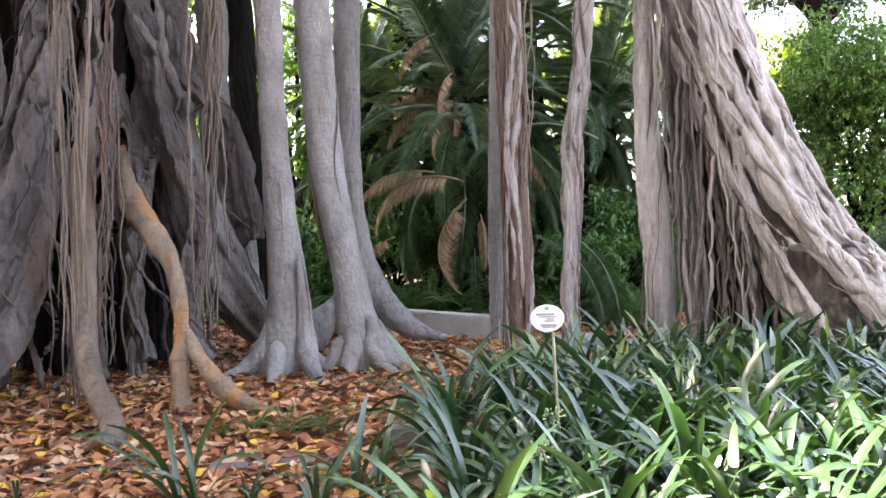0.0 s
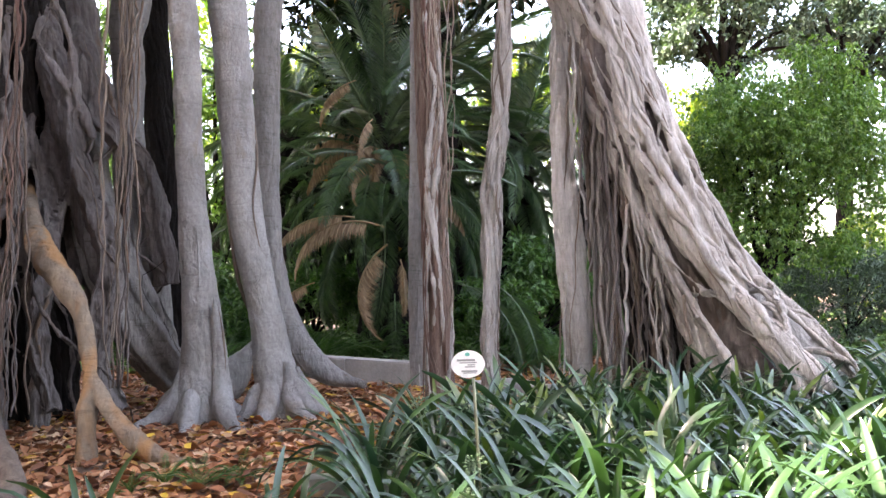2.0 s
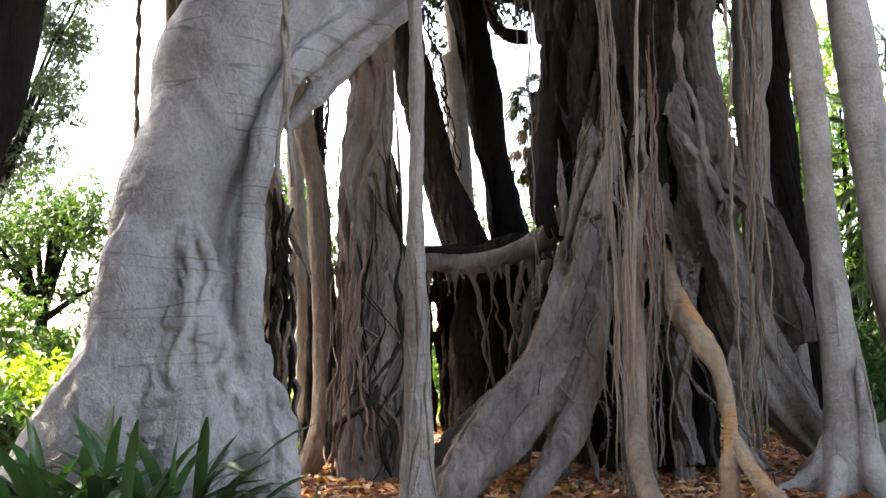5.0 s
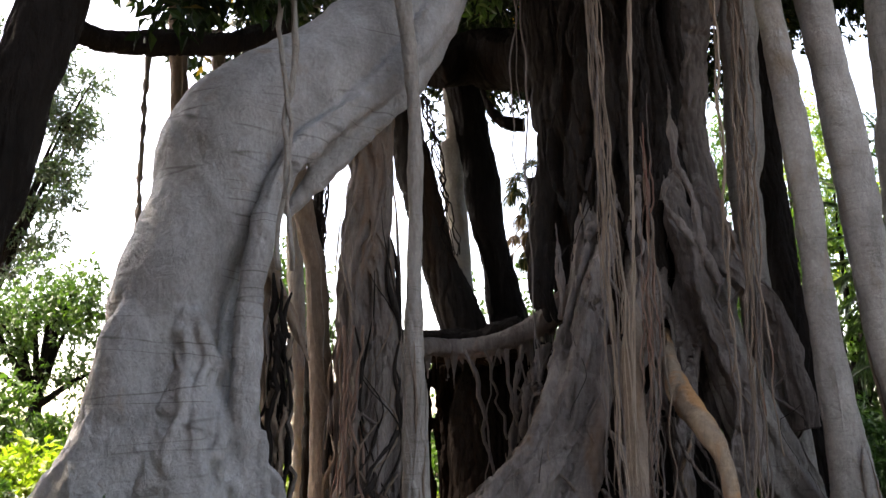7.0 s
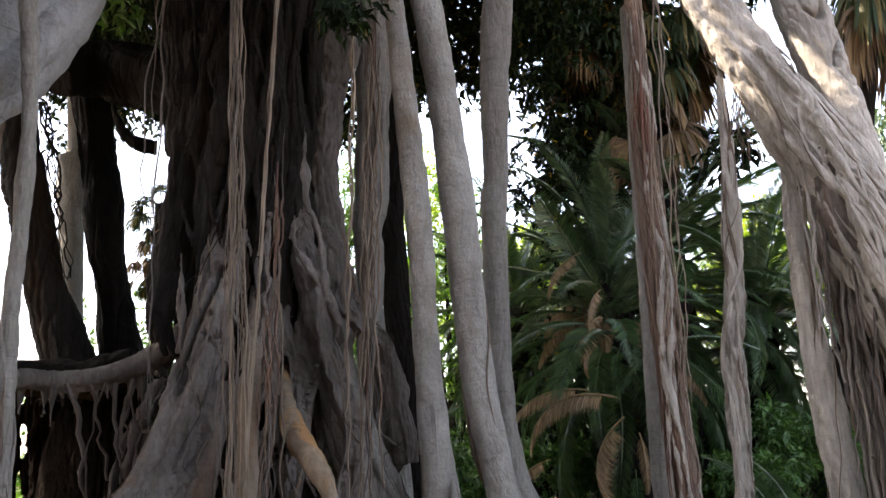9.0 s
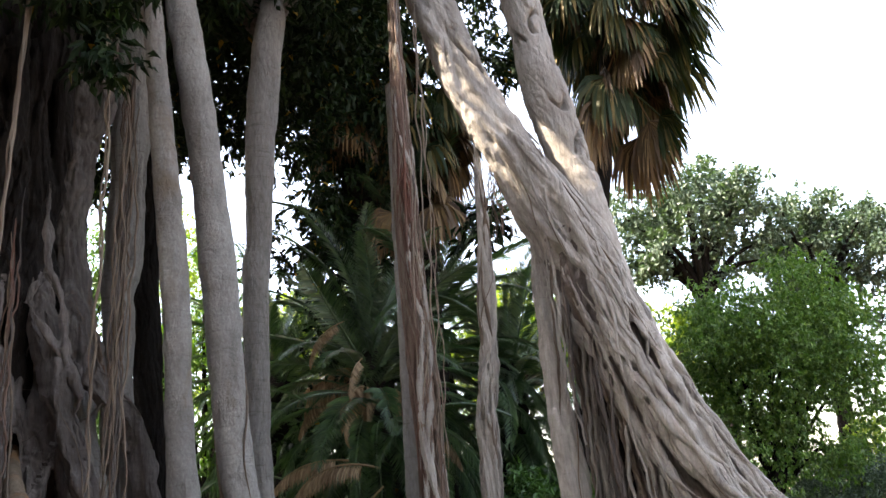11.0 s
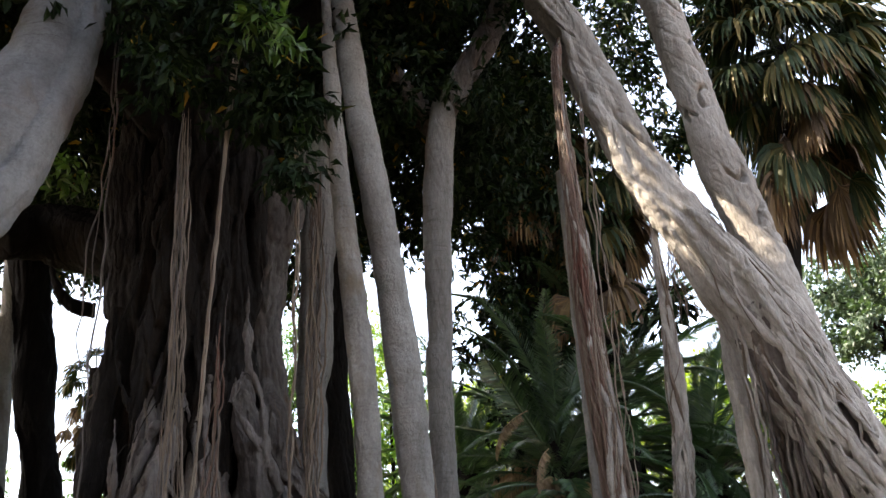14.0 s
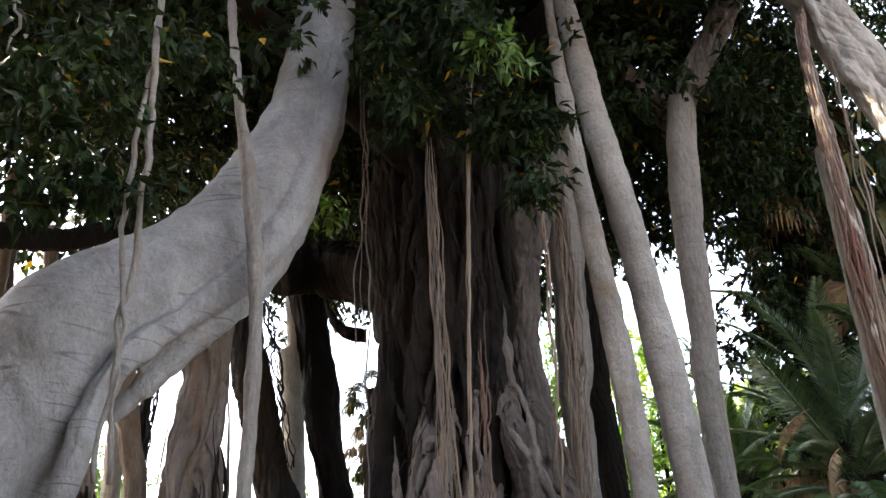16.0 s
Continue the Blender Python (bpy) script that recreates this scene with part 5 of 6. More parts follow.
def arch_trunk():
    t = thing("arching_fig_trunk", (-6.0, 4.6, 0), "massive smooth pale grey fig trunk arching overhead", "tree trunk")
    g = Geo()
    tube(g, spline(ARCH, 0.1), 56, 0.035, 4, 0.05, 71, 1.2)
    for k, (e, n) in enumerate(((ARCH_VEIN_A, 4), (ARCH_VEIN_B, 3), (ARCH_VEIN_C, 3), (ARCH_FOOT_L, 3), (ARCH_FOOT_M, 12), (ARCH_FOOT_R, 7), (ARCH_LUMP_A, 12), (ARCH_LUMP_B, 10), (ARCH_FILL, 2))):
        q = taper(spline(e, 0.08))
        tube(g, q, 20, 0.12, 3, 0.08, 72 + k, 2.5)
        strands(g, q, n, 0.045 if n > 6 else 0.035, 90 + k, 0.8 if n > 6 else 0.4, 0.98, 7, partial=0.8 if n > 6 else 0.3, lump=0.3)
    for k, (x, y, z, r) in enumerate(ARCH_KNOBS):
        tube(g, spline([(x, y, z + 0.22, r * 0.4), (x, y, z, r * 1.15), (x, y, z - 0.2, r * 0.5)], 0.04), 14, 0.35, 3, 0.15, 300 + k, 7.0)
    part("trunk", g, BARK_ARCH, t, fuse=0.016, relax=1)
    for e in (ARCH_PROP, ARCH_PROP2):
        g = Geo()
        q = spline(e, 0.08)
        tube(g, q, 10, 0.1, seed=83)
        strands(g, q, 3, 0.014, 84, 0.8, 1.2)
        part("aerial_root", g, BARK_BROWN, t, fuse=0.012)


arch_trunk()


def leaning_fig():
    rng = np.random.default_rng(31)
    t = thing("leaning_fig_trunk", (4.0, 8.6, 0), "pale leaning fig trunk with a net of fused roots", "tree trunk")
    g = Geo()
    p = spline(LEAN_MAIN, 0.09)
    low = np.clip((4.3 - p[:, 2]) / 3.0, 0, 1)
    q = p.copy()
    q[:, 3] *= 0.90 - 0.38 * low
    k = int(np.argmax(p[:, 2] < 5.2))
    n = k + 24
    fade = np.clip((n - np.arange(n)) / 14, 0.2, 1)
    tube(g, q[:n] * np.column_stack([np.ones((n, 3)), fade]), 44, 0.07, 6, 0.12, 91, 1.8)
    # Core darker than the net, so the shade in its gaps is coloured in.
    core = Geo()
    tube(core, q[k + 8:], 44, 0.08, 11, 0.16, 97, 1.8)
    inner = part("inner_root", core, BARK_DARK, t, "inner roots, darkened for the shade in the gaps", fuse=0.02)
    strands(g, p[:k + 6], 5, 0.07, 92, 0.3, 0.80, 9)
    for n in range(12):
        strands(g, p[max(0, k - 4 * (n % 7)):], 1, 0.088, 930 + n, 0.26, 0.86, 10, (-0.9, 4.1), 0.1, grow=0.5)
        strands(g, p[max(0, k - 5 * (n % 5)):], 1, 0.048, 980 + n, 0.42, 0.94, 8, (-0.9, 4.1), 0.5, grow=0.4)
    strands(g, p[k // 2:], 12, 0.030, 99, 0.9, 0.97, 7, (-0.9, 4.1), 0.8)
    lean_dir = (0.55, -0.22, -0.85)
    for e, sd in ((LEAN_SECOND, 94), (LEAN_RIGHT, 95)):
        e = spline(e, 0.09)
        tube(g, e, 22, 0.06, 3, 0.06, sd, 2.0)
        strands(g, e, 3, 0.07, sd + 5, 0.3, 0.84)
    skins = [part("trunk", g, BARK_PALE, t, "pale grey fused net of roots", fuse=0.013, relax=1, slit=0.09, along=lean_dir)]
    for e, sd in ((LEAN_COL, 101), (LEAN_COL2, 102)):
        g = Geo()
        e = spline(e, 0.08)
        e[:, 3] *= 0.85
        tube(g, e, 16, 0.1, 4, 0.12, sd, 3.0)
        strands(g, e, 14, 0.034, sd + 5, 0.8, 1.0)
        part("prop_root", g, BARK_PALE, t, "pale braided root column", fuse=0.012)
    drape(t, "clinging_root", (BARK_PALE, BARK_PALE, BARK_BROWN), skins, p[k - 6:], 60, 0.013, 1701, (-0.5, 4.1), 0.30, (0.5, 2.2), 0.10, reach=1.8)
    drape(t, "cross_root", (BARK_PALE,), skins + [inner], p[k + 10:], 30, 0.034, 1703, (-0.2, 4.0), 0.35, (0.8, 2.2), 0.3, reach=2.0, sides=9)
    drape(t, "clinging_root", (BARK_PALE,), skins, p[k:], 16, 0.032, 1702, (-0.5, 4.1), 0.22, (1.0, 3.0), 0.05, reach=1.8)
    # roots that drop from the underside of the lean, fanning a little
    z = p[:, 2]
    for n in range(64):
        i = int(np.argmin(np.abs(z - rng.uniform(1.0, 4.3))))
        c = p[i]
        x = c[0] - c[3] * rng.uniform(0.55, 1.0)
        y = c[1] + rng.uniform(-0.35, 0.45) * min(1.0, c[3] * 1.6)
        g = Geo()
        foot = (x + rng.uniform(-0.25, 0.45), y + rng.normal(-0.05, 0.12), -0.1)
        hanging(g, (x, y, c[2] + 0.1), foot, 1, 0.02, rng.uniform(0.007, 0.030), int(rng.integers(1e6)), 0.03, 0.1)
        part("drop_root", g, (BARK_BROWN, BARK_PALE, BARK_DARK)[n % 3], t)
    # Near-black backing that stands in for shade behind the dropping roots.
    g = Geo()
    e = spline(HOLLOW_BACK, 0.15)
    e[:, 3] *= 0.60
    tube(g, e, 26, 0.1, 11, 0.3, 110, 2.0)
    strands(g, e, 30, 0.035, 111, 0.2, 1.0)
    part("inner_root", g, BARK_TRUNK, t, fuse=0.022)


leaning_fig()


# ---- crown of the fig: leaves overhead ----


def sunny(x, y):
    """Where the sun finds its way to the ground through a gap in the crown."""
    return (x > 0.8 and x < 9 and 2.0 < y < 5.8) or (x > 8.5 and y > 8.0)


def fig_crown():
    rng = np.random.default_rng(41)
    g, big = Geo(), Geo()
    made = 0
    while made < 760:
        x, y, z = rng.uniform(-10.5, 1.8), rng.uniform(2.0, 17), rng.uniform(8.0, 13.5)
        if made > 500:
            x, y = rng.uniform(-7, 1.8), rng.uniform(10, 16)
        fall = (x - SUN_TO.x / SUN_TO.z * z, y - SUN_TO.y / SUN_TO.z * z)
        if sunny(*fall):
            continue
        if (y > 7 and x > 0.4 and z < 9.5) or (0.14 < -x / y < 0.34 and y < 9.3 and z < 10.5) or (0.0 < -x / y < 0.13 and y < 10.6 and z < 9.6) or (0.5 < -x / y < 0.76 and y < 7.4 and z < 9.6):
            continue
        low = 7.6 + 0.10 * max(0.0, y - 8)
        if z < low:
            continue
        made += 1
        c = Vector((x, y, z))
        r = rng.uniform(0.7, 1.2)
        if y > 1.5:
            clump(g, rng, c, (r, r, r * 0.6), 30, 7, 0.21, 0.085)
        else:
            clump(big, rng, c, (r * 1.3, r * 1.3, r * 0.7), 22, 5, 0.34, 0.17)
    # Upper layer added out of view to shut out sun and sky light.
    for k in range(460):
        x, y, z = rng.uniform(-16, 3.5), rng.uniform(1.5, 17), rng.uniform(10.5, 16.0)
        if x > -10 and z < 12.5:
            continue
        c = Vector((x, y, z))
        fall = c - SUN_TO * (z / SUN_TO.z)
        if sunny(fall.x, fall.y):
            continue
        clump(big, rng, c, (1.5, 1.5, 0.8), 22, 5, 0.36, 0.19)
    # Unseen clumps added to keep sun flecks off the leaning trunk.
    for k in range(300):
        c = Vector((rng.uniform(-8.5, 0.8), rng.uniform(7.2, 11.5), rng.uniform(11.5, 15)))
        clump(big, rng, c, (1.4, 1.4, 0.8), 26, 5, 0.36, 0.19)
    # Unseen clumps added to the left and behind, to cut light from there.
    for k in range(620):
        c = Vector((rng.uniform(-17, -4.5), rng.uniform(-11, 3.5), rng.uniform(3.5, 11)))
        if c.y > 0 and c.z < 8.5:
            continue
        if k > 300:
            c = Vector((rng.uniform(-7, 3), rng.uniform(-13, -5), rng.uniform(2.5, 10)))
        if k > 400:
            c = Vector((rng.uniform(-9, 5), rng.uniform(-9, 0.6), rng.uniform(7, 11)))
        fall = c - SUN_TO * (c.z / SUN_TO.z)
        if not (-1.4 < fall.x < 10.5 and 1.0 < fall.y < 8.2):
            clump(big, rng, c, (1.6, 1.6, 0.8), 22, 5, 0.36, 0.19)
    # More unseen clumps, added to stop sun specks on the great trunk.
    for k in range(90):
        c = Vector((rng.uniform(-14, -8.5), rng.uniform(4.0, 10.0), rng.uniform(10.8, 13.5)))
        clump(big, rng, c, (1.5, 1.5, 0.8), 24, 5, 0.36, 0.19)
    # Unseen clumps added to shade the fan palm.
    for k in range(34):
        c = Vector((rng.uniform(0.5, 5.5), rng.uniform(12.5, 16.5), rng.uniform(13.8, 16.5)))
        clump(big, rng, c, (1.4, 1.4, 0.8), 26, 5, 0.36, 0.19)
    part("crown", g, FIG_LEAF, fig, "dense dark green leaves, blackened further for crown shade", smooth=False)
    # The coarse leaves are only light blockers, added outside the view.
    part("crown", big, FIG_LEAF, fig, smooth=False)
    # low sprays that hang into view

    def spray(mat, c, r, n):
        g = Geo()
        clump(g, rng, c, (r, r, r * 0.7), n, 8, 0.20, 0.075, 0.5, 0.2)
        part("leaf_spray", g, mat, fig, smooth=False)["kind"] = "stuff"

    spray(FIG_LEAF, (-4.79, 3.58, 5.54), 0.75, 50)
    spray(FIG_LEAF, (-4.60, 4.12, 4.88), 0.45, 24)
    spray(FIG_LEAF, (-5.08, 3.86, 4.93), 0.5, 26)
    spray(FIG_LEAF, (-4.98, 4.30, 6.43), 0.7, 40)
    spray(FIG_LEAF, (-4.76, 5.10, 6.84), 0.6, 36)
    spray(FIG_LEAF, (-3.16, 6.66, 6.83), 0.45, 26)
    spray(FIG_LEAF, (-3.42, 6.5, 7.57), 0.36, 20)
    spray(FIG_LEAF, (-2.45, 6.74, 7.43), 0.6, 50)
    spray(FIG_LIGHT, (-2.17, 6.62, 7.09), 0.32, 14)
    spray(FIG_LEAF, (-2.21, 7.65, 5.97), 0.35, 20)
    spray(FIG_LEAF, (-2.38, 7.60, 6.78), 0.6, 40)
    spray(FIG_LEAF, (-2.77, 6.94, 8.09), 0.6, 30)
    spray(FIG_LIGHT, (-5.56, 8.87, 7.10), 0.35, 12)
    spray(FIG_LEAF, (-3.32, 7.68, 8.19), 0.6, 40)
    spray(FIG_LEAF, (-3.07, 7.40, 7.09), 0.8, 50)
    spray(FIG_LEAF, (-2.43, 7.64, 7.23), 0.7, 44)
    spray(FIG_LEAF, (-2.47, 8.25, 7.01), 0.5, 26)
    spray(FIG_LIGHT, (-2.24, 8.09, 6.93), 0.25, 8)
    spray(FIG_LEAF, (1.78, 9.76, 4.70), 0.4, 18)
    spray(FIG_LEAF, (-0.69, 14.00, 7.69), 0.9, 50)
    spray(FIG_LEAF, (-1.94, 13.88, 8.50), 0.9, 60)
    spray(FIG_LEAF, (0.00, 14.02, 9.25), 1.2, 90)
    spray(FIG_LEAF, (-0.54, 14.01, 10.99), 1.3, 90)
    spray(FIG_LEAF, (-1.59, 12.92, 9.63), 1.1, 80)
    spray(FIG_LEAF, (0.34, 13.01, 11.01), 1.1, 80)
    spray(FIG_LEAF, (-4.36, 14.36, 7.61), 0.9, 46)
    spray(MID_LEAF, (-5.44, 18.21, 6.69), 1.2, 60)
    spray(FIG_LEAF, (-4.15, 14.38, 7.53), 0.8, 36)
    spray(FIG_LEAF, (2.20, 14.35, 11.89), 1.3, 100)
    spray(FIG_LEAF, (2.83, 14.75, 9.99), 1.2, 80)
    spray(FIG_LEAF, (0.80, 14.49, 8.62), 1.1, 80)
    spray(FIG_LEAF, (4.11, 14.44, 12.14), 1.2, 90)
    spray(FIG_LEAF, (5.87, 14.90, 13.29), 1.4, 100)
    spray(FIG_LEAF, (0.94, 14.49, 10.45), 1.2, 90)
    spray(FIG_LEAF, (-0.15, 15.02, 7.18), 0.9, 60)
    spray(FIG_LEAF, (2.95, 14.71, 11.46), 0.9, 90)
    spray(FIG_LEAF, (3.39, 14.61, 9.63), 0.8, 80)
    spray(FIG_LEAF, (2.70, 14.75, 12.81), 0.9, 80)
    spray(FIG_LEAF, (5.01, 7.50, 7.32), 0.28, 12)
    spray(FIG_LEAF, (-0.93, 16.48, 6.42), 1.1, 90)
    spray(FIG_LEAF, (-0.07, 16.51, 6.52), 1.2, 90)
    spray(FIG_LEAF, (-0.43, 16.50, 7.53), 1.3, 90)
    # boughs that carry the crown
    for k in range(12):
        g = Geo()
        a = rng.uniform(0, 6.283)
        s = np.array([-4.0 + rng.uniform(-0.6, 0.6), 9.6 + rng.uniform(-0.5, 0.5), rng.uniform(7.2, 8.8)])
        e = np.array([-4.0 + 6.0 * math.cos(a) * rng.uniform(0.5, 1), 8.0 + 7.5 * math.sin(a) * rng.uniform(0.5, 1), rng.uniform(9.5, 12)])
        if e[1] < 8.5:
            e[0] = min(e[0], -6.5)
        m = (s + e) / 2 + [0, 0, rng.uniform(0.2, 1.0)]
        tube(g, spline([(*s, 0.26), (*m, 0.16), (*e, 0.05)], 0.25), 10, 0.1, seed=k)
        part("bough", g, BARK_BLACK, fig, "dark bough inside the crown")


fig_crown()

# ---- palms ----


def frond_mesh(name, mat, length, droop, leaflet, seed, pairs=62, limp=0.25, rib=0.014, blade=0.030):
    """A feather leaf along +y: an arching midrib with two rows of leaflets."""
    rng = np.random.default_rng(seed)
    g = Geo()
    s = np.linspace(0, 1, 18)
    ang = 0.25 - droop * s ** 1.3
    y = np.concatenate([[0], np.cumsum(np.cos(ang[:-1]) / 17)]) * length
    z = np.concatenate([[0], np.cumsum(np.sin(ang[:-1]) / 17)]) * length
    path = np.column_stack([np.zeros(18), y, z, rib * (1.15 - s)])
    tube(g, path, 5, 0.0)
    k = np.linspace(0.14, 0.995, pairs)
    at = np.column_stack([np.zeros(pairs), np.interp(k, s, y), np.interp(k, s, z)])
    tan = np.column_stack([np.zeros(pairs), np.cos(np.interp(k, s, ang)), np.sin(np.interp(k, s, ang))])
    size = leaflet * np.sin(np.pi * (0.12 + 0.83 * k)) ** 0.7
    for sx in (-1, 1):
        ax = np.array([sx, 0, 0]) * 0.9 + tan * (0.45 + 0.5 * k)[:, None] + rng.normal(0, 0.05, (pairs, 3)) + [0, 0, 0.25 - limp]
        leaves(g, at, ax, np.array([0, 0, 1.0]) - 0.6 * np.array([sx, 0, 0]) + rng.normal(0, 0.12, (pairs, 3)), size * rng.uniform(0.88, 1.08, pairs), blade * length / 2.4, 0.7)
    return g.mesh(name, mat, smooth=False)


def child(name, me, parent, m):
    ob = new(name, me)
    ob.parent = parent
    ob.matrix_basis = m
    return ob


def feather_palm():
    rng = np.random.default_rng(51)
    at = Vector((0.35, 14.6, 0))
    palm = thing("feather_palm", at, "large dark green feather palm with drooping dead fronds", "palm")
    g = Geo()
    tube(g, spline([(0.45, 14.9, -0.1, 0.5), (0.4, 14.8, 1.5, 0.45), (0.35, 14.7, 3.4, 0.38), (0.35, 14.7, 4.2, 0.2)]), 18, 0.15, 9, 0.15, 3)
    part("trunk", g, BARK_BLACK, palm)
    ms = [frond_mesh("frond", PALM_LEAF, 2.8, d, 0.36, 60 + i, 100, limp=l, rib=0.02, blade=0.017) for i, (d, l) in enumerate(((0.9, 0.1), (1.5, 0.3), (1.9, 0.5)))]
    for k in range(74):
        u = (k + 0.5) / 74
        el = 70 - 105 * u ** 0.8 + rng.normal(0, 7)
        az = k * 137.5 + rng.normal(0, 9)
        c = Vector((0, 0, 4.2 - 1.7 * u))
        child("frond", ms[0 if u < 0.3 else 1 if u < 0.65 else 2], palm, Matrix.Translation(c) @ pose(0, 0, 0, 0, 0, az) @ pose(0, 0, 0, el, rng.normal(0, 10), 0) @ Matrix.Scale(rng.uniform(0.8, 1.12), 4))
    dead = [frond_mesh("dead_frond", DEAD_LEAF, 1.7, d, 0.34, 70 + i, 84, 2.2, 0.016) for i, d in enumerate((1.3, 2.0))]
    for x, y, z, az, el, s, i in ((0.35, 12.5, 2.15, 82, 4, 1.05, 1), (0.38, 12.3, 1.89, 70, -52, 0.95, 1), (-0.08, 12.8, 2.31, 85, -5, 0.8, 0), (-0.04, 12.6, 2.87, 140, -55, 0.28, 1), (-0.03, 12.8, 4.37, 95, -35, 0.55, 0), (0.21, 12.8, 3.78, 150, -40, 0.5, 0), (0.59, 12.79, 1.67, 185, -40, 0.6, 1), (-0.7, 12.98, 1.35, 85, -30, 0.6, 0)):
        ob = child("dead_frond", dead[i], palm, pose(x - 0.35, y - 14.6, z, 0, 0, az) @ pose(0, 0, 0, el, 0, 0) @ Matrix.Scale(s, 4))
        tagged(ob, "dry tan dead frond")
    for k in range(10):
        az = 60 + 240 * (k + rng.uniform(-0.3, 0.3)) / 10
        ob = child("dead_frond", dead[k % 2], palm, pose(0, 0, 3.9 - 0.09 * k, 0, 0, az) @ pose(0, 0, 0, rng.uniform(-35, 10), 0, 0) @ Matrix.Scale(rng.uniform(0.75, 1.15), 4))
        tagged(ob, "dry brown hanging frond")
    for x, y, z, az, el, s in ((0.47, 12.19, 1.18, 178, -50, 0.42), (1.4, 12.53, 1.31, 215, -25, 0.75), (2.04, 12.44, 1.22, 200, -35, 0.7), (0.39, 12.5, 2.82, 170, -35, 0.35), (-1.02, 12.96, 2.13, 60, 5, 0.8), (-0.67, 13.18, 3.26, 75, 15, 0.9)):
        child("frond", ms[1], palm, pose(x - 0.35, y - 14.6, z, 0, 0, az) @ pose(0, 0, 0, el, 0, 0) @ Matrix.Scale(s, 4))
    other = copy_thing(palm, pose(3.2, 17.0, 0, 0, 0, 140))
    other["label"] = "dark green feather palm standing further back"
    third = copy_thing(palm, pose(-1.5, 18.5, 0.6, 0, 0, 250))
    third["label"] = "dark green feather palm in the shade behind"
    fourth = copy_thing(palm, pose(1.6, 16.8, 0, 0, 0, 60) @ Matrix.Scale(1.35, 4))
    fourth["label"] = "tall dark green feather palm in the shade behind"
    for p in (other, third, fourth):
        for c in list(p.children):
            if c.name.startswith("dead_frond"):
                bpy.data.objects.remove(c)


feather_palm()


def fan_leaf(palm, name, mat, at, az, el, size, seed, droop, fold, label=""):
    """A pleated fan leaf on a long stalk, its strips hanging limp at the ends."""
    rng = np.random.default_rng(seed)
    turn = np.array((pose(0, 0, 0, 0, 0, az) @ pose(0, 0, 0, el, rng.normal(0, 22), 0)).to_3x3())
    at = np.array(at, float)
    g = Geo()
    s = np.linspace(0, 1, 6)[:, None]
    stalk = at + turn @ np.array([0, 1, 0]) * s * 0.85 * size - np.array([0, 0, 0.12 * size]) * s ** 2
    tube(g, np.column_stack([stalk, np.full(6, 0.016)]), 5, 0.0)
    hub = stalk[-1]
    n = 32
    steps = np.array([0.0, 0.3, 0.52, 0.7, 0.86, 1.0])
    wide = np.array([0.10, 0.85, 1.0, 0.72, 0.42, 0.06])
    for k in range(n):
        am = math.radians(118 * fold) * (2 * (k + 0.5) / n - 1)
        d = turn @ np.array([math.sin(am), math.cos(am), 0.0])
        sd = turn @ np.array([math.cos(am), -math.sin(am), 0.0])
        up = turn @ np.array([0.0, 0.0, 1.0])
        r = size * (0.78 + 0.22 * math.cos(am)) * rng.uniform(0.85, 1.1)
        limp = droop * rng.uniform(0.6, 1.5)
        c, prev, q = [hub], 0.0, hub.copy()
        for u in steps[1:]:
            w = d + np.array([0, 0, -1.0]) * limp * max(0.0, u - 0.3) * 3.2
            q = q + w / np.linalg.norm(w) * r * (u - prev)
            c.append(q)
            prev = u
        c = np.array(c) + rng.normal(0, 0.006, (6, 3))
        half = (0.031 * size * wide)[:, None] * sd
        tilt = (0.016 * size * wide)[:, None] * up * (1 if k % 2 else -1)
        v = np.stack([c - half - tilt, c + half + tilt], 1).reshape(-1, 3)
        i = np.arange(5)[:, None] * 2
        g.put(v, i + [0, 1, 3, 2])
    part(name, g, mat, palm, label, smooth=False)


def fan_palm(x, y, height, spread, green, dead, seed, label, trunk=0.2, skirt=2.0, foot=(0, 0)):
    rng = np.random.default_rng(seed)
    palm = thing("fan_palm", (x, y, 0), label, "palm", "fan palms")
    g = Geo()
    tube(g, spline([(x + foot[0], y + foot[1], -0.1, trunk * 1.3), (x + 0.1 + foot[0] * 0.5, y + foot[1] * 0.5, height * 0.5, trunk), (x, y, height, trunk * 0.9)], 0.2), 14, 0.08, 7, 0.08, seed)
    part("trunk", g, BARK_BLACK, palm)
    for k in range(green):
        u = (k + 0.5) / green
        fan_leaf(palm, "fan_leaf", FAN_LEAF, (x, y, height - 0.4 * u), k * 137.5 + rng.normal(0, 25), 62 - 100 * u + rng.normal(0, 8), spread * rng.uniform(0.85, 1.1), seed * 100 + k, 0.7 + 1.3 * u, 1.0)
    for k in range(dead):
        u = (k + 0.5) / dead
        fan_leaf(palm, "dead_fan_leaf", DEAD_FAN if k % 3 else FAN_LEAF, (x + rng.normal(0, 0.1), y + rng.normal(0, 0.1), height - 0.2 - skirt * u * rng.uniform(0.5, 1.1)), rng.uniform(0, 360), rng.uniform(-80, -30) + 15 * (u < 0.4), spread * rng.uniform(0.6, 1.1), seed * 100 + 50 + k, 1.6, 0.6, "dry brown hanging fan leaf")
    return palm


fan_palm(5.91, 14.89, 11.60, 1.45, 54, 40, 601, "tall fan palm with a skirt of dry brown leaves", 0.18, 2.2, (-2.40, 0.74))
fan_palm(1.49, 15.44, 9.94, 1.1, 22, 46, 602, "fan palm with dry brown skirt in deep shade", 0.2, 2.6)
ivy = fan_palm(0.30, 15.51, 11.13, 1.1, 16, 40, 603, "dark ivy-clad palm trunk in deep shade", 0.3, 2.6)
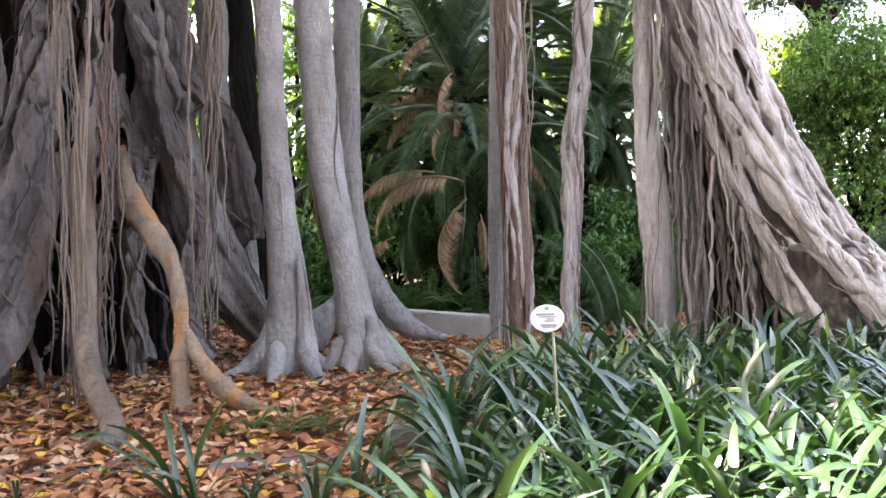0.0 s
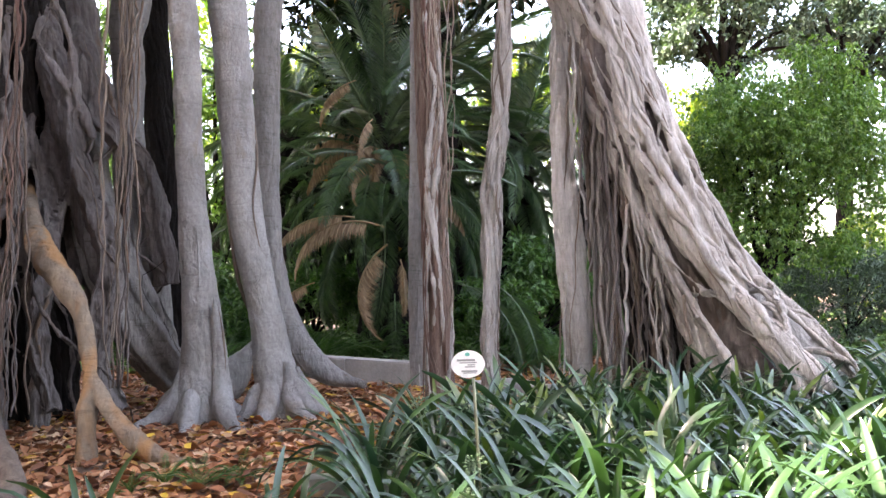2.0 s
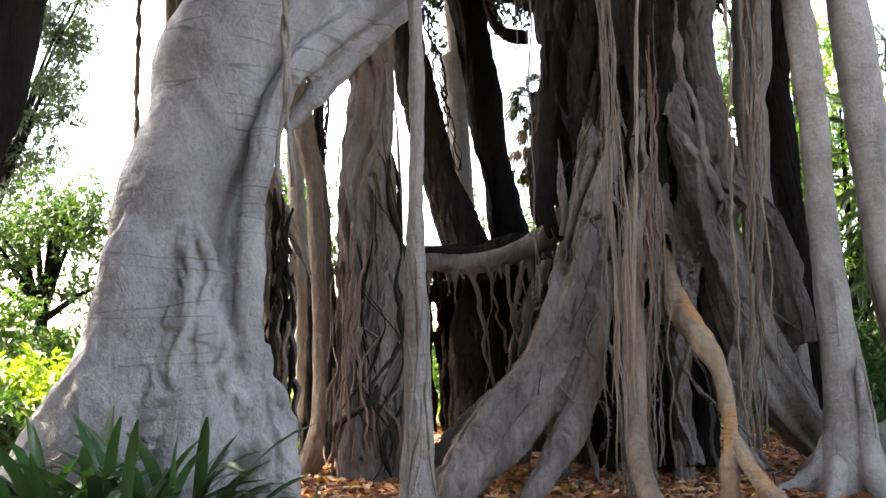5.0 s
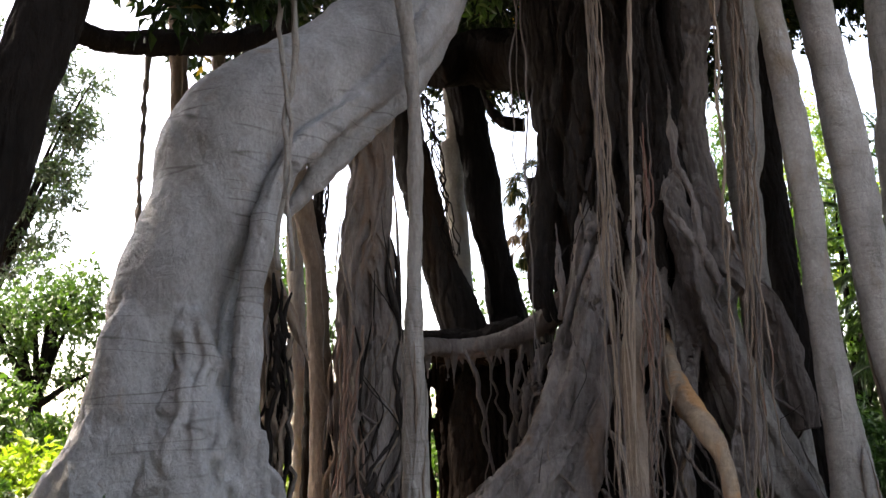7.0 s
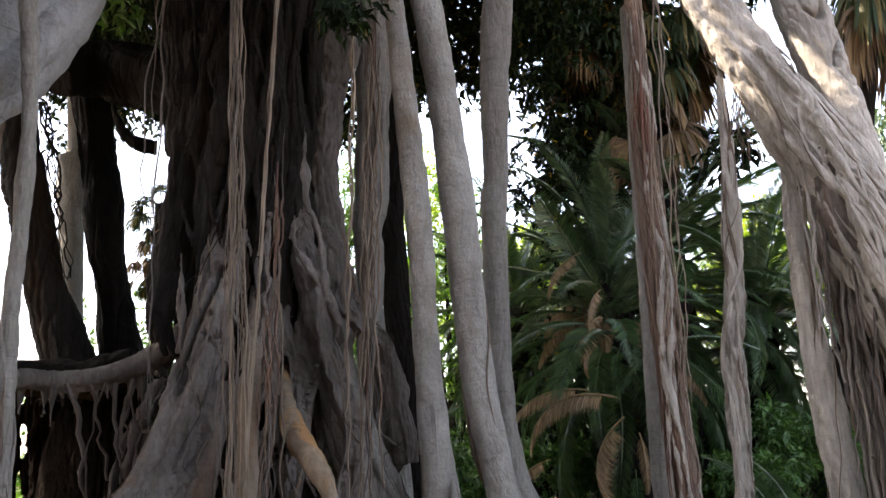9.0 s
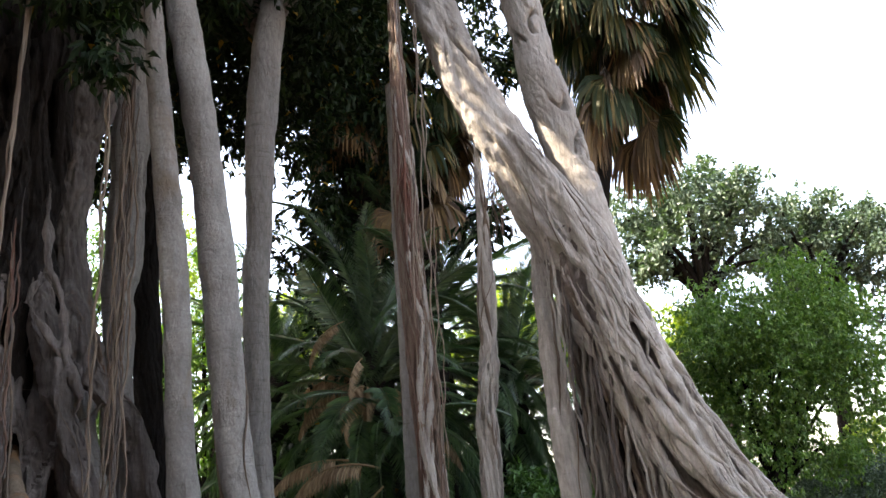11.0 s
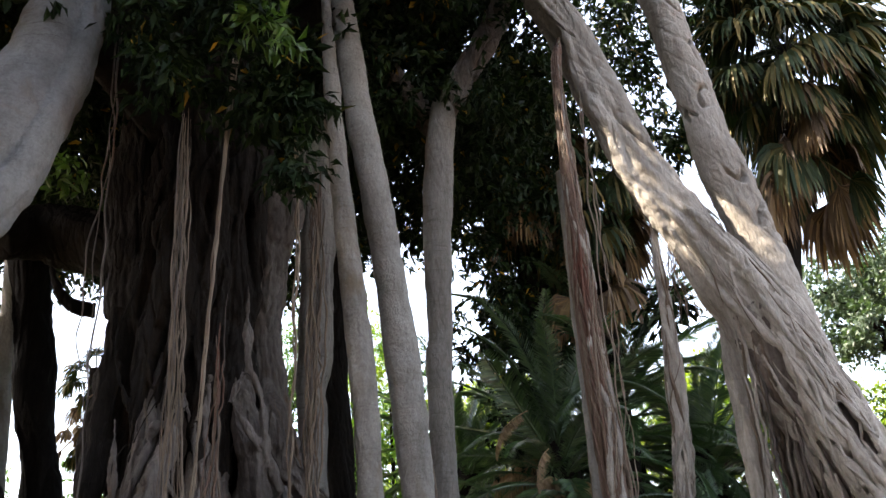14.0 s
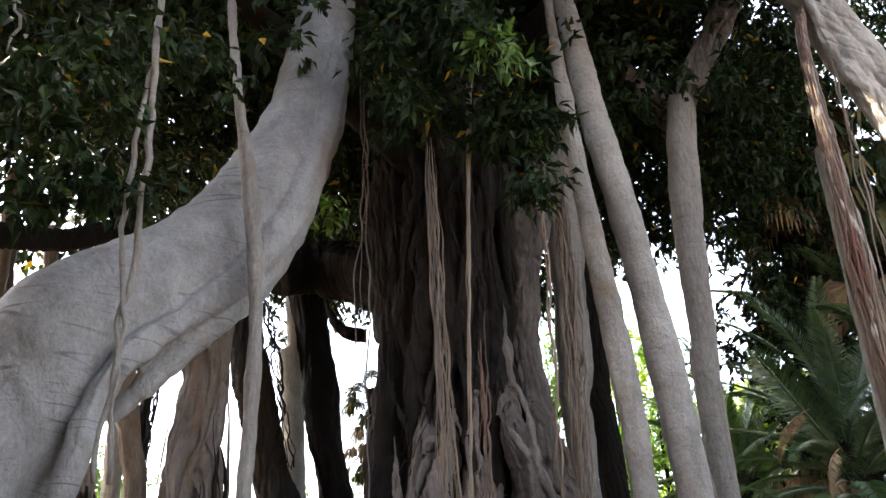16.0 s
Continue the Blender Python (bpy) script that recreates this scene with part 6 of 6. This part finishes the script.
fan_palm(-8.56, 15.84, 6.74, 0.5, 14, 20, 604, "distant fan palm in the sun", 0.15, 1.8)


def ivy_cover():
    rng = np.random.default_rng(9)
    g = Geo()
    for k in range(120):
        z = rng.uniform(1.5, 2.0 + 11.13)
        a = rng.uniform(0, 6.283)
        clump(g, rng, (ivy.location.x + rng.uniform(0.2, 1.1) * math.cos(a), ivy.location.y + rng.uniform(0.2, 1.1) * math.sin(a), z), (0.5, 0.5, 0.6), 22, 7, 0.15, 0.09, 0.5, 0.2)
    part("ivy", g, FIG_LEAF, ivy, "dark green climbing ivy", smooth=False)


ivy_cover()


# ---- trees and shrubs around ----


def leaf_tree(name, label, at, centre, radii, clumps, mat, length, width, seed, stem=0.09, per=7, rosettes=26, droop=0.3, bark_mat=None, group="", size=0.34, limbs=9, category="tree"):
    """A trunk with limbs and an uneven crown of leaf sprays."""
    rng = np.random.default_rng(seed)
    t = thing(name, (at[0], at[1], 0), label, category, group)
    c, r = np.array(centre, float), np.array(radii, float)
    g = Geo()
    fork = np.array([(at[0] + c[0]) / 2, (at[1] + c[1]) / 2, max(0.25, c[2] - r[2] * 0.9)])
    tube(g, spline([(at[0], at[1], -0.1, stem * 1.3), (*fork, stem), (*(c + [0, 0, r[2] * 0.3]), stem * 0.4)], 0.15), 9, 0.08, seed=seed)
    leaf = Geo()
    for k in range(clumps):
        d = unit(rng.normal(size=3))
        d[2] = abs(d[2]) if rng.random() < 0.35 else d[2]
        p = c + d * r * rng.uniform(0.35, 1.0)
        s = rng.uniform(0.7, 1.25) * size * r.mean()
        clump(leaf, rng, p, (s, s, s * 0.75), rosettes, per, length, width, droop, 0.3)
        if k < limbs:
            m = (fork + p) / 2 + [0, 0, 0.15 * r[2]]
            tube(g, spline([(*fork, stem * 0.55), (*m, stem * 0.35), (*p, stem * 0.12)], 0.2), 6, 0.1, seed=seed + k)
    part("trunk", g, bark_mat or BARK_BLACK, t)
    part("crown", leaf, mat, t, smooth=False)
    return t


leaf_tree("round_tree", "light green weeping round-crowned tree in the sun", (5.9, 12.7, 0), (6.45, 12.5, 2.95), (1.85, 1.7, 1.9), 190, LIGHT_LEAF, 0.072, 0.038, 201, 0.08, 8, 48, 0.7, BARK_BLACK, size=0.28, limbs=14)
SHRUBS = "shrubs beyond the leaning trunk"
leaf_tree("shrub", "grey-green dense shrub beyond the leaning trunk", (8.1, 13.6, 0), (8.1, 13.6, 1.0), (1.3, 1.1, 1.05), 50, BLUE_LEAF, 0.07, 0.03, 202, 0.04, 8, 34, 0.1, group=SHRUBS, category="shrub")
leaf_tree("shrub", "grey-green dense shrub beyond the leaning trunk", (9.9, 13.2, 0), (9.9, 13.2, 0.8), (1.4, 1.1, 0.9), 50, BLUE_LEAF, 0.07, 0.03, 203, 0.04, 8, 34, 0.1, group=SHRUBS, category="shrub")
leaf_tree("shrub", "green shrub behind the leaning trunk", (5.2, 14.2, 0), (5.2, 14.2, 0.7), (1.5, 1.0, 0.8), 40, MID_LEAF, 0.10, 0.05, 204, 0.04, group=SHRUBS, category="shrub")
leaf_tree("shrub", "yellow-green shrub in the sun", (11.5, 16.5, 0), (11.5, 16.5, 1.3), (2.0, 1.2, 1.4), 40, SUN_LEAF, 0.12, 0.06, 205, 0.04, group=SHRUBS, category="shrub")
FAR = "trees in the distance"
leaf_tree("far_tree", "tall dark green tree far behind the round tree", (10.6, 23.8, 0), (10.6, 23.8, 8.8), (3.0, 2.4, 2.3), 80, BLUE_LEAF, 0.19, 0.10, 211, 0.22, 7, 28, 0.2, group=FAR, size=0.26, limbs=16)
leaf_tree("far_tree", "tall dark green tree far behind the round tree", (14.6, 24.6, 0), (14.6, 24.6, 8.2), (2.8, 2.4, 2.4), 70, BLUE_LEAF, 0.19, 0.10, 212, 0.22, 7, 28, 0.2, group=FAR, size=0.26, limbs=16)
leaf_tree("far_tree", "dark green tree far behind", (18.5, 24.0, 0), (18.5, 24.0, 7.0), (3.0, 2.4, 3.4), 70, BLUE_LEAF, 0.2, 0.1, 213, 0.2, 7, 26, 0.2, group=FAR, size=0.28)
leaf_tree("far_tree", "bright green tree in the sun behind", (9.5, 27.0, 0), (9.5, 27.0, 5.2), (3.4, 2.0, 2.6), 60, SUN_LEAF, 0.2, 0.1, 214, 0.2, 7, 26, 0.2, group=FAR, size=0.3)
leaf_tree("far_tree", "bright yellow-green tree in the sun behind", (4.8, 26.0, 0), (4.8, 26.0, 5.5), (2.8, 2.0, 3.2), 55, SUN_LEAF, 0.2, 0.1, 215, 0.2, 7, 24, 0.2, group=FAR, size=0.3)
leaf_tree("far_tree", "bright yellow-green tree in the sun behind", (-2.2, 27.0, 0), (-2.2, 27.0, 5.4), (2.6, 2.0, 3.4), 55, SUN_LEAF, 0.2, 0.1, 216, 0.2, 7, 24, 0.2, group=FAR, size=0.3)
leaf_tree("far_tree", "green tree seen between the trunks", (-5.8, 23.0, 0), (-5.8, 23.0, 3.4), (2.8, 2.0, 3.0), 60, MID_LEAF, 0.18, 0.09, 217, 0.18, 7, 24, 0.2, group=FAR, size=0.3)
leaf_tree("far_tree", "green tree seen between the trunks", (-11.5, 20.0, 0), (-11.5, 20.0, 3.0), (2.8, 2.0, 2.6), 60, MID_LEAF, 0.18, 0.09, 218, 0.18, 7, 24, 0.2, group=FAR, size=0.3)
leaf_tree("far_tree", "green tree seen between the trunks", (-15.8, 15.5, 0), (-15.8, 15.5, 3.6), (2.4, 2.0, 3.0), 55, MID_LEAF, 0.16, 0.08, 219, 0.18, 7, 24, 0.2, group=FAR, size=0.3)
leaf_tree("far_tree", "green tree with spreading branches in the sun", (-15.4, 8.6, 0), (-15.6, 9.2, 3.4), (2.3, 2.0, 1.5), 60, MID_LEAF, 0.13, 0.06, 220, 0.13, 7, 24, 0.2, group=FAR, size=0.28, limbs=14)
leaf_tree("far_tree", "thin pine with open dark branches", (-20.5, 10.0, 0), (-19.6, 10.6, 8.0), (2.2, 2.2, 3.6), 64, BLUE_LEAF, 0.24, 0.05, 221, 0.12, 8, 20, 0.0, group=FAR, size=0.2, limbs=20)
for k, (x, y, z, rx, rz, n, mat) in enumerate(((-3.3, 20.0, 4.6, 1.7, 3.8, 60, LIGHT_LEAF), (-6.6, 20.5, 6.6, 2.0, 4.6, 76, LIGHT_LEAF), (-4.9, 23.5, 7.5, 1.6, 3.6, 46, SUN_LEAF), (-0.4, 24.5, 6.2, 1.8, 3.4, 40, SUN_LEAF))):
    leaf_tree("far_tree", "slender leafy green tree seen between the trunks", (x, y, 0), (x, y, z), (rx, 1.5, rz), n, mat, 0.13, 0.06, 260 + k, 0.11, 7, 22, 0.3, group=FAR, size=0.24, limbs=16)
# Added trees, never in view: they only cut the light from behind.
BEHIND = "tall leafy trees across the path"
rng_b = np.random.default_rng(79)
for k in range(15):
    a = math.radians(196 - 13.5 * k)
    d = rng_b.uniform(8.5, 10.5)
    x, y = d * math.cos(a) - 3.0, -d * abs(math.sin(a)) + (1.5 if k < 2 else 0)
    if x > 4.5:
        continue
    leaf_tree("garden_tree", "unseen dense tree added to block light from behind", (x, y, 0), (x, y, 3.6), (1.9, 1.6, 3.6), 34, FIG_LEAF, 0.36, 0.19, 270 + k, 0.12, 6, 22, 0.3, group=BEHIND, size=0.34, limbs=6)
LEFT = "sunlit shrubs beyond the arching trunk"
for k, (x, y, z, r, mat) in enumerate(((-10.2, 5.6, 0.75, 0.95, SUN_LEAF), (-11.6, 6.8, 0.7, 1.0, SUN_LEAF), (-9.2, 4.4, 0.55, 0.8, MID_LEAF), (-12.8, 8.2, 1.0, 1.2, MID_LEAF), (-13.5, 6.4, 1.4, 1.3, MID_LEAF), (-12.2, 10.4, 0.9, 1.2, SUN_LEAF), (-10.3, 11.8, 0.8, 1.2, SUN_LEAF), (-8.6, 13.6, 0.8, 1.2, MID_LEAF))):
    leaf_tree("shrub", "bright leafy shrub in full sun", (x, y, 0), (x, y, z), (r, r, z), 26, mat, 0.17, 0.07, 230 + k, 0.035, 7, 20, 0.25, group=LEFT, category="shrub", size=0.36)
DARK = "dark shrubs behind the low wall"
for k, (x, y, z, r) in enumerate(((-2.4, 14.2, 0.9, 1.2), (-0.9, 16.2, 1.0, 1.3), (-3.6, 16.0, 1.2, 1.4), (1.9, 13.4, 0.7, 1.0), (3.0, 14.6, 1.0, 1.2), (-5.4, 15.8, 1.2, 1.4), (2.4, 18.5, 1.6, 1.8), (-0.4, 20.0, 1.8, 2.0))):
    leaf_tree("shrub", "dark green shrub in the shade", (x, y, 0), (x, y, z), (r, r, z), 28, FERN_LEAF, 0.16, 0.06, 250 + k, 0.035, 7, 22, 0.25, group=DARK, category="shrub", size=0.36)


HEDGE = "low green hedge plants further back"
rng_h = np.random.default_rng(77)
for k in range(26):
    a = math.radians(-38 + 104 * (k + 0.5) / 26)
    d = rng_h.uniform(19, 22)
    x, y = -d * math.sin(a), d * math.cos(a)
    leaf_tree("hedge_plant", "leafy green bush in a row of shrubs", (x, y, 0), (x, y, 0.95), (1.3, 1.0, rng_h.uniform(0.9, 1.5)), 16, MID_LEAF if k % 3 else FERN_LEAF, 0.20, 0.09, 800 + k, 0.035, 7, 18, 0.2, group=HEDGE, category="shrub", size=0.4, limbs=4)


def ground_cover():
    """Low leafy plants over the open soil to both sides."""
    rng = np.random.default_rng(88)
    for name, lab, mat, box4, n, size in (("ground_cover", "bright green low ground cover beyond the leaning trunk", MID_LEAF, (4.8, 15.0, 9.8, 19.0), 9000, 0.20),
                                          ("ground_cover", "sunlit yellow-green ground cover beyond the arching trunk", SUN_LEAF, (-19.0, -8.6, 2.5, 15.0), 8000, 0.20),
                                          ("ground_cover", "dark green low plants behind the wall", FERN_LEAF, (-8.0, 4.6, 13.2, 19.5), 8000, 0.20)):
        g = Geo()
        at = np.column_stack([rng.uniform(box4[0], box4[1], n), rng.uniform(box4[2], box4[3], n), rng.uniform(0.02, 0.45, n)])
        keep = (at[:, 1] > 9.0 + 0.45 * at[:, 0] - 1.0) | (box4[0] < 0)
        at = at[keep]
        at[:, 2] *= 0.6 + 0.4 * ripple(rng, at * [1, 1, 0], 1.5)
        at[:, 2] = np.abs(at[:, 2])
        n = len(at)
        leaves(g, at, rng.normal(0, 1, (n, 3)) * [1, 1, 0.3] + [0, 0, 0.5], rng.normal(0, 0.5, (n, 3)) + [0, 0, 1], size * rng.uniform(0.6, 1.3, n), size * 0.38 * rng.uniform(0.6, 1.2, n))
        tagged(new(name, g.mesh(name, mat, smooth=False)), lab, "ground cover", kind="stuff")


ground_cover()


def ferns():
    ms = [frond_mesh("fern_frond", FERN_LEAF, 0.7, d, 0.12, 300 + i, 34, 0.1, 0.006) for i, d in enumerate((0.9, 1.4))]
    rng = np.random.default_rng(61)
    spots = [(-1.42, 6.35, 0.42), (-1.15, 6.2, 0.5), (-0.9, 6.35, 0.42), (-1.6, 6.1, 0.3)]
    spots += [(rng.uniform(-2.6, 0.2), rng.uniform(12.6, 14.0), rng.uniform(0.9, 1.5)) for _ in range(16)]
    spots += [(rng.uniform(1.2, 3.0), rng.uniform(11.6, 13.4), rng.uniform(0.9, 1.4)) for _ in range(9)]
    for x, y, s in spots:
        f = thing("fern", (x, y, 0), "small dark green fern in the litter" if s < 0.6 else "dark green fern in the shade behind the wall", "fern", "ferns")
        for k in range(11):
            child("frond", ms[k % 2], f, pose(0, 0, 0.02, 0, 0, k * 137.5 + rng.normal(0, 10)) @ pose(0, 0, 0, rng.uniform(15, 62), 0, 0) @ Matrix.Scale(s * rng.uniform(0.8, 1.1), 4))


ferns()

# ---- strap-leaved plants ----


def strap_mesh(seed, count, length, single=False):
    """A fan of broad channelled leaves that rise, arch over and end in a blunt tip."""
    rng = np.random.default_rng(seed)
    g, blades = Geo(), []
    n = 10
    s = np.linspace(0, 1, n)
    shape = np.array([0.62, 0.78, 0.9, 0.98, 1, 1, 0.97, 0.88, 0.66, 0.16])
    for k in range(count):
        az = rng.uniform(0, 6.283)
        ln = length * rng.uniform(0.6, 1.15)
        bend = rng.uniform(0.5, 1.5) if rng.random() < 0.6 else rng.uniform(1.5, 3.0)
        el = np.radians(rng.uniform(46, 86)) - bend * s ** rng.uniform(1.3, 2.4)
        h = np.concatenate([[0], np.cumsum(np.cos(el[:-1]))]) * ln / (n - 1)
        z = np.concatenate([[0], np.cumsum(np.sin(el[:-1]))]) * ln / (n - 1)
        d, sd = np.array([math.cos(az), math.sin(az), 0]), np.array([-math.sin(az), math.cos(az), 0])
        w = rng.uniform(0.018, 0.029) * shape
        c = d * (h + 0.03)[:, None] + sd * (0.09 * rng.normal() * s ** 2)[:, None] + [0, 0, 1] * z[:, None]
        up = -np.sin(el)[:, None] * d + np.cos(el)[:, None] * np.array([0, 0, 1])
        spin = rng.normal(0, 0.5) * s
        across = np.cos(spin)[:, None] * sd + np.sin(spin)[:, None] * up
        lift = np.cos(spin)[:, None] * up - np.sin(spin)[:, None] * sd
        edge = (w * rng.uniform(0.15, 0.45))[:, None] * lift
        v = np.stack([c - across * w[:, None] + edge, c, c + across * w[:, None] + edge], 1).reshape(-1, 3)
        i = np.arange(n - 1)[:, None] * 3
        f = np.concatenate([i + [0, 1, 4, 3], i + [1, 2, 5, 4]])
        g.put(v, f)
        if single:
            one = Geo()
            one.put(v, f)
            blades.append(one.mesh("leaf", STRAP_LEAF))
    return blades if single else g.mesh("leaves", STRAP_LEAF)


def seed_head(seed):
    rng = np.random.default_rng(seed)
    g = Geo()
    tube(g, np.array([(0.01 * i, 0.0, 0.11 * i, 0.006) for i in range(6)]), 5, 0.0)
    top = np.array([0.05, 0, 0.55])
    for k in range(26):
        d = unit(rng.normal(size=3) + [0, 0, 0.5])
        tube(g, np.column_stack([top + d * np.linspace(0, 0.055, 3)[:, None], [0.0015] * 3]), 3, 0.0)
        tube(g, np.column_stack([top + d * np.array([0.055, 0.062, 0.072, 0.08])[:, None], [0.003, 0.007, 0.007, 0.002]]), 5, 0.0)
    return g.mesh("seed_head", SEED)


def strap_plants():
    rng = np.random.default_rng(71)
    ms = [strap_mesh(400 + k, 24, 0.74) for k in range(9)]
    few = [strap_mesh(420 + k, 8, 0.8, True) for k in range(4)]
    near = [strap_mesh(400 + k, 24, 0.74, True) for k in range(9)]
    heads = [seed_head(500 + k) for k in range(2)]
    spots = []
    gap = 0.40
    for i in range(40):
        for j in range(40):
            x, y = 0.1 + gap * i + rng.normal(0, 0.08), 2.75 + gap * 0.95 * j + rng.normal(0, 0.08)
            top = np.interp(x, [-0.4, 0.3, 0.9, 2.0, 3.0, 4.2, 5.4, 7.0, 10.0], [5.9, 6.7, 7.5, 8.4, 8.4, 7.8, 8.6, 10.5, 12.5])
            if y < top and x < 0.62 * y + 2.4 and x < 9.5 and y > 3.55:
                spots.append((x, y, rng.uniform(0.85, 1.15)))
    spots += [(-1.44, 4.66, 0.95), (-1.33, 4.56, 0.6), (-0.7, 4.61, 0.55), (-0.5, 4.74, 0.75), (-0.36, 4.68, 0.8), (-1.06, 4.59, 0.4), (-2.38, 4.72, 0.35), (-0.67, 4.39, 0.6), (-4.94, 5.13, 0.6), (-4.6, 5.05, 0.5), (-3.38, 5.51, 0.45)]
    spots += [(-5.33, 2.96, 1.55), (-5.28, 3.19, 1.55), (-5.18, 3.41, 1.55), (-5.13, 3.63, 1.55), (-4.91, 3.73, 1.55), (-4.88, 3.95, 1.55), (-5.05, 2.73, 1.55), (-5.17, 3.05, 1.55), (-5.31, 3.37, 1.55), (-4.93, 3.62, 1.55), (-4.94, 3.85, 1.55), (-4.8, 3.24, 1.55)]
    for k, (x, y, s) in enumerate(spots):
        p = thing("strap_leaf_plant", (x, y, 0), "evergreen clump of long glossy strap leaves", "plant", "strap-leaved plants in the bed")
        m = pose(0, 0, -0.02, 0, 0, rng.uniform(0, 360)) @ Matrix.Scale(s, 4)
        if x < -0.2 and s < 1:
            blades = few[k % 4]
        elif x < -4 or (y < 5.2 and 0.0 < x < 0.5 * y + 0.6):
            blades = near[(k * 5) % 9]
        else:
            blades = []
            child("leaves", ms[(k * 5) % 9], p, m)
        for me in blades:
            child("leaf", me, p, m)
        if 0.3 < x < 4 and y < 6.5 and rng.random() < 0.06:
            child("seed_head", heads[k % 2], p, pose(0, 0, 0, rng.normal(0, 8), rng.normal(0, 8), rng.uniform(0, 360)) @ Matrix.Scale(s, 4))


strap_plants()

# ---- plant label ----


def label_sign():
    x, y, top = 0.585, 4.66, 1.02
    s = thing("plant_label", (x, y, 0), "white oval plant label on a thin metal stake", "sign")
    g = Geo()
    tube(g, np.array([(x + 0.03 + 0.05 * (1 - k), y + 0.02, -0.1 + k * (top + 0.02), 0.009) for k in np.linspace(0, 1, 8)]), 8, 0.0)
    part("stake", g, STEEL, s, "thin olive metal stake")

    def disc(a, b, y0, y1, cx, cz, n=40):
        g = Geo()
        t = np.linspace(0, 2 * np.pi, n, endpoint=False)
        ring = np.column_stack([cx + a * np.cos(t), np.zeros(n), cz + b * np.sin(t)])
        v = np.vstack([ring + [0, y0, 0], ring * [1, 0, 1] + [0, y1, 0], [(cx, y0, cz)], [(cx, y1, cz)]])
        i = np.arange(n)
        j = (i + 1) % n
        g.put(v, np.vstack([np.stack([np.full(n, 2 * n), i, j], -1), np.stack([np.full(n, 2 * n + 1), n + j, n + i], -1)]))
        g.f.append(np.stack([i, n + i, n + j, j], -1))
        return g

    plate = part("plate", disc(0.093, 0.074, y - 0.006, y + 0.006, x, top), WHITE, s, "white oval plate", smooth=False)
    part("green_mark", disc(0.014, 0.011, y - 0.009, y - 0.0065, x - 0.004, top + 0.054), GREEN_DOT, plate, smooth=False)
    for dx, dz, w, h in ((-0.012, 0.022, 0.050, 0.006), (0.0, 0.008, 0.048, 0.003), (0.016, -0.004, 0.020, 0.003), (0.010, -0.015, 0.028, 0.003), (0.006, -0.038, 0.044, 0.005), (0.008, -0.048, 0.036, 0.003)):
        g = Geo()
        box(g, (x + dx - w, y - 0.009, top + dz - h), (x + dx + w, y - 0.0065, top + dz + h))
        part("text_line", g, GREY_INK, plate, smooth=False)


label_sign()
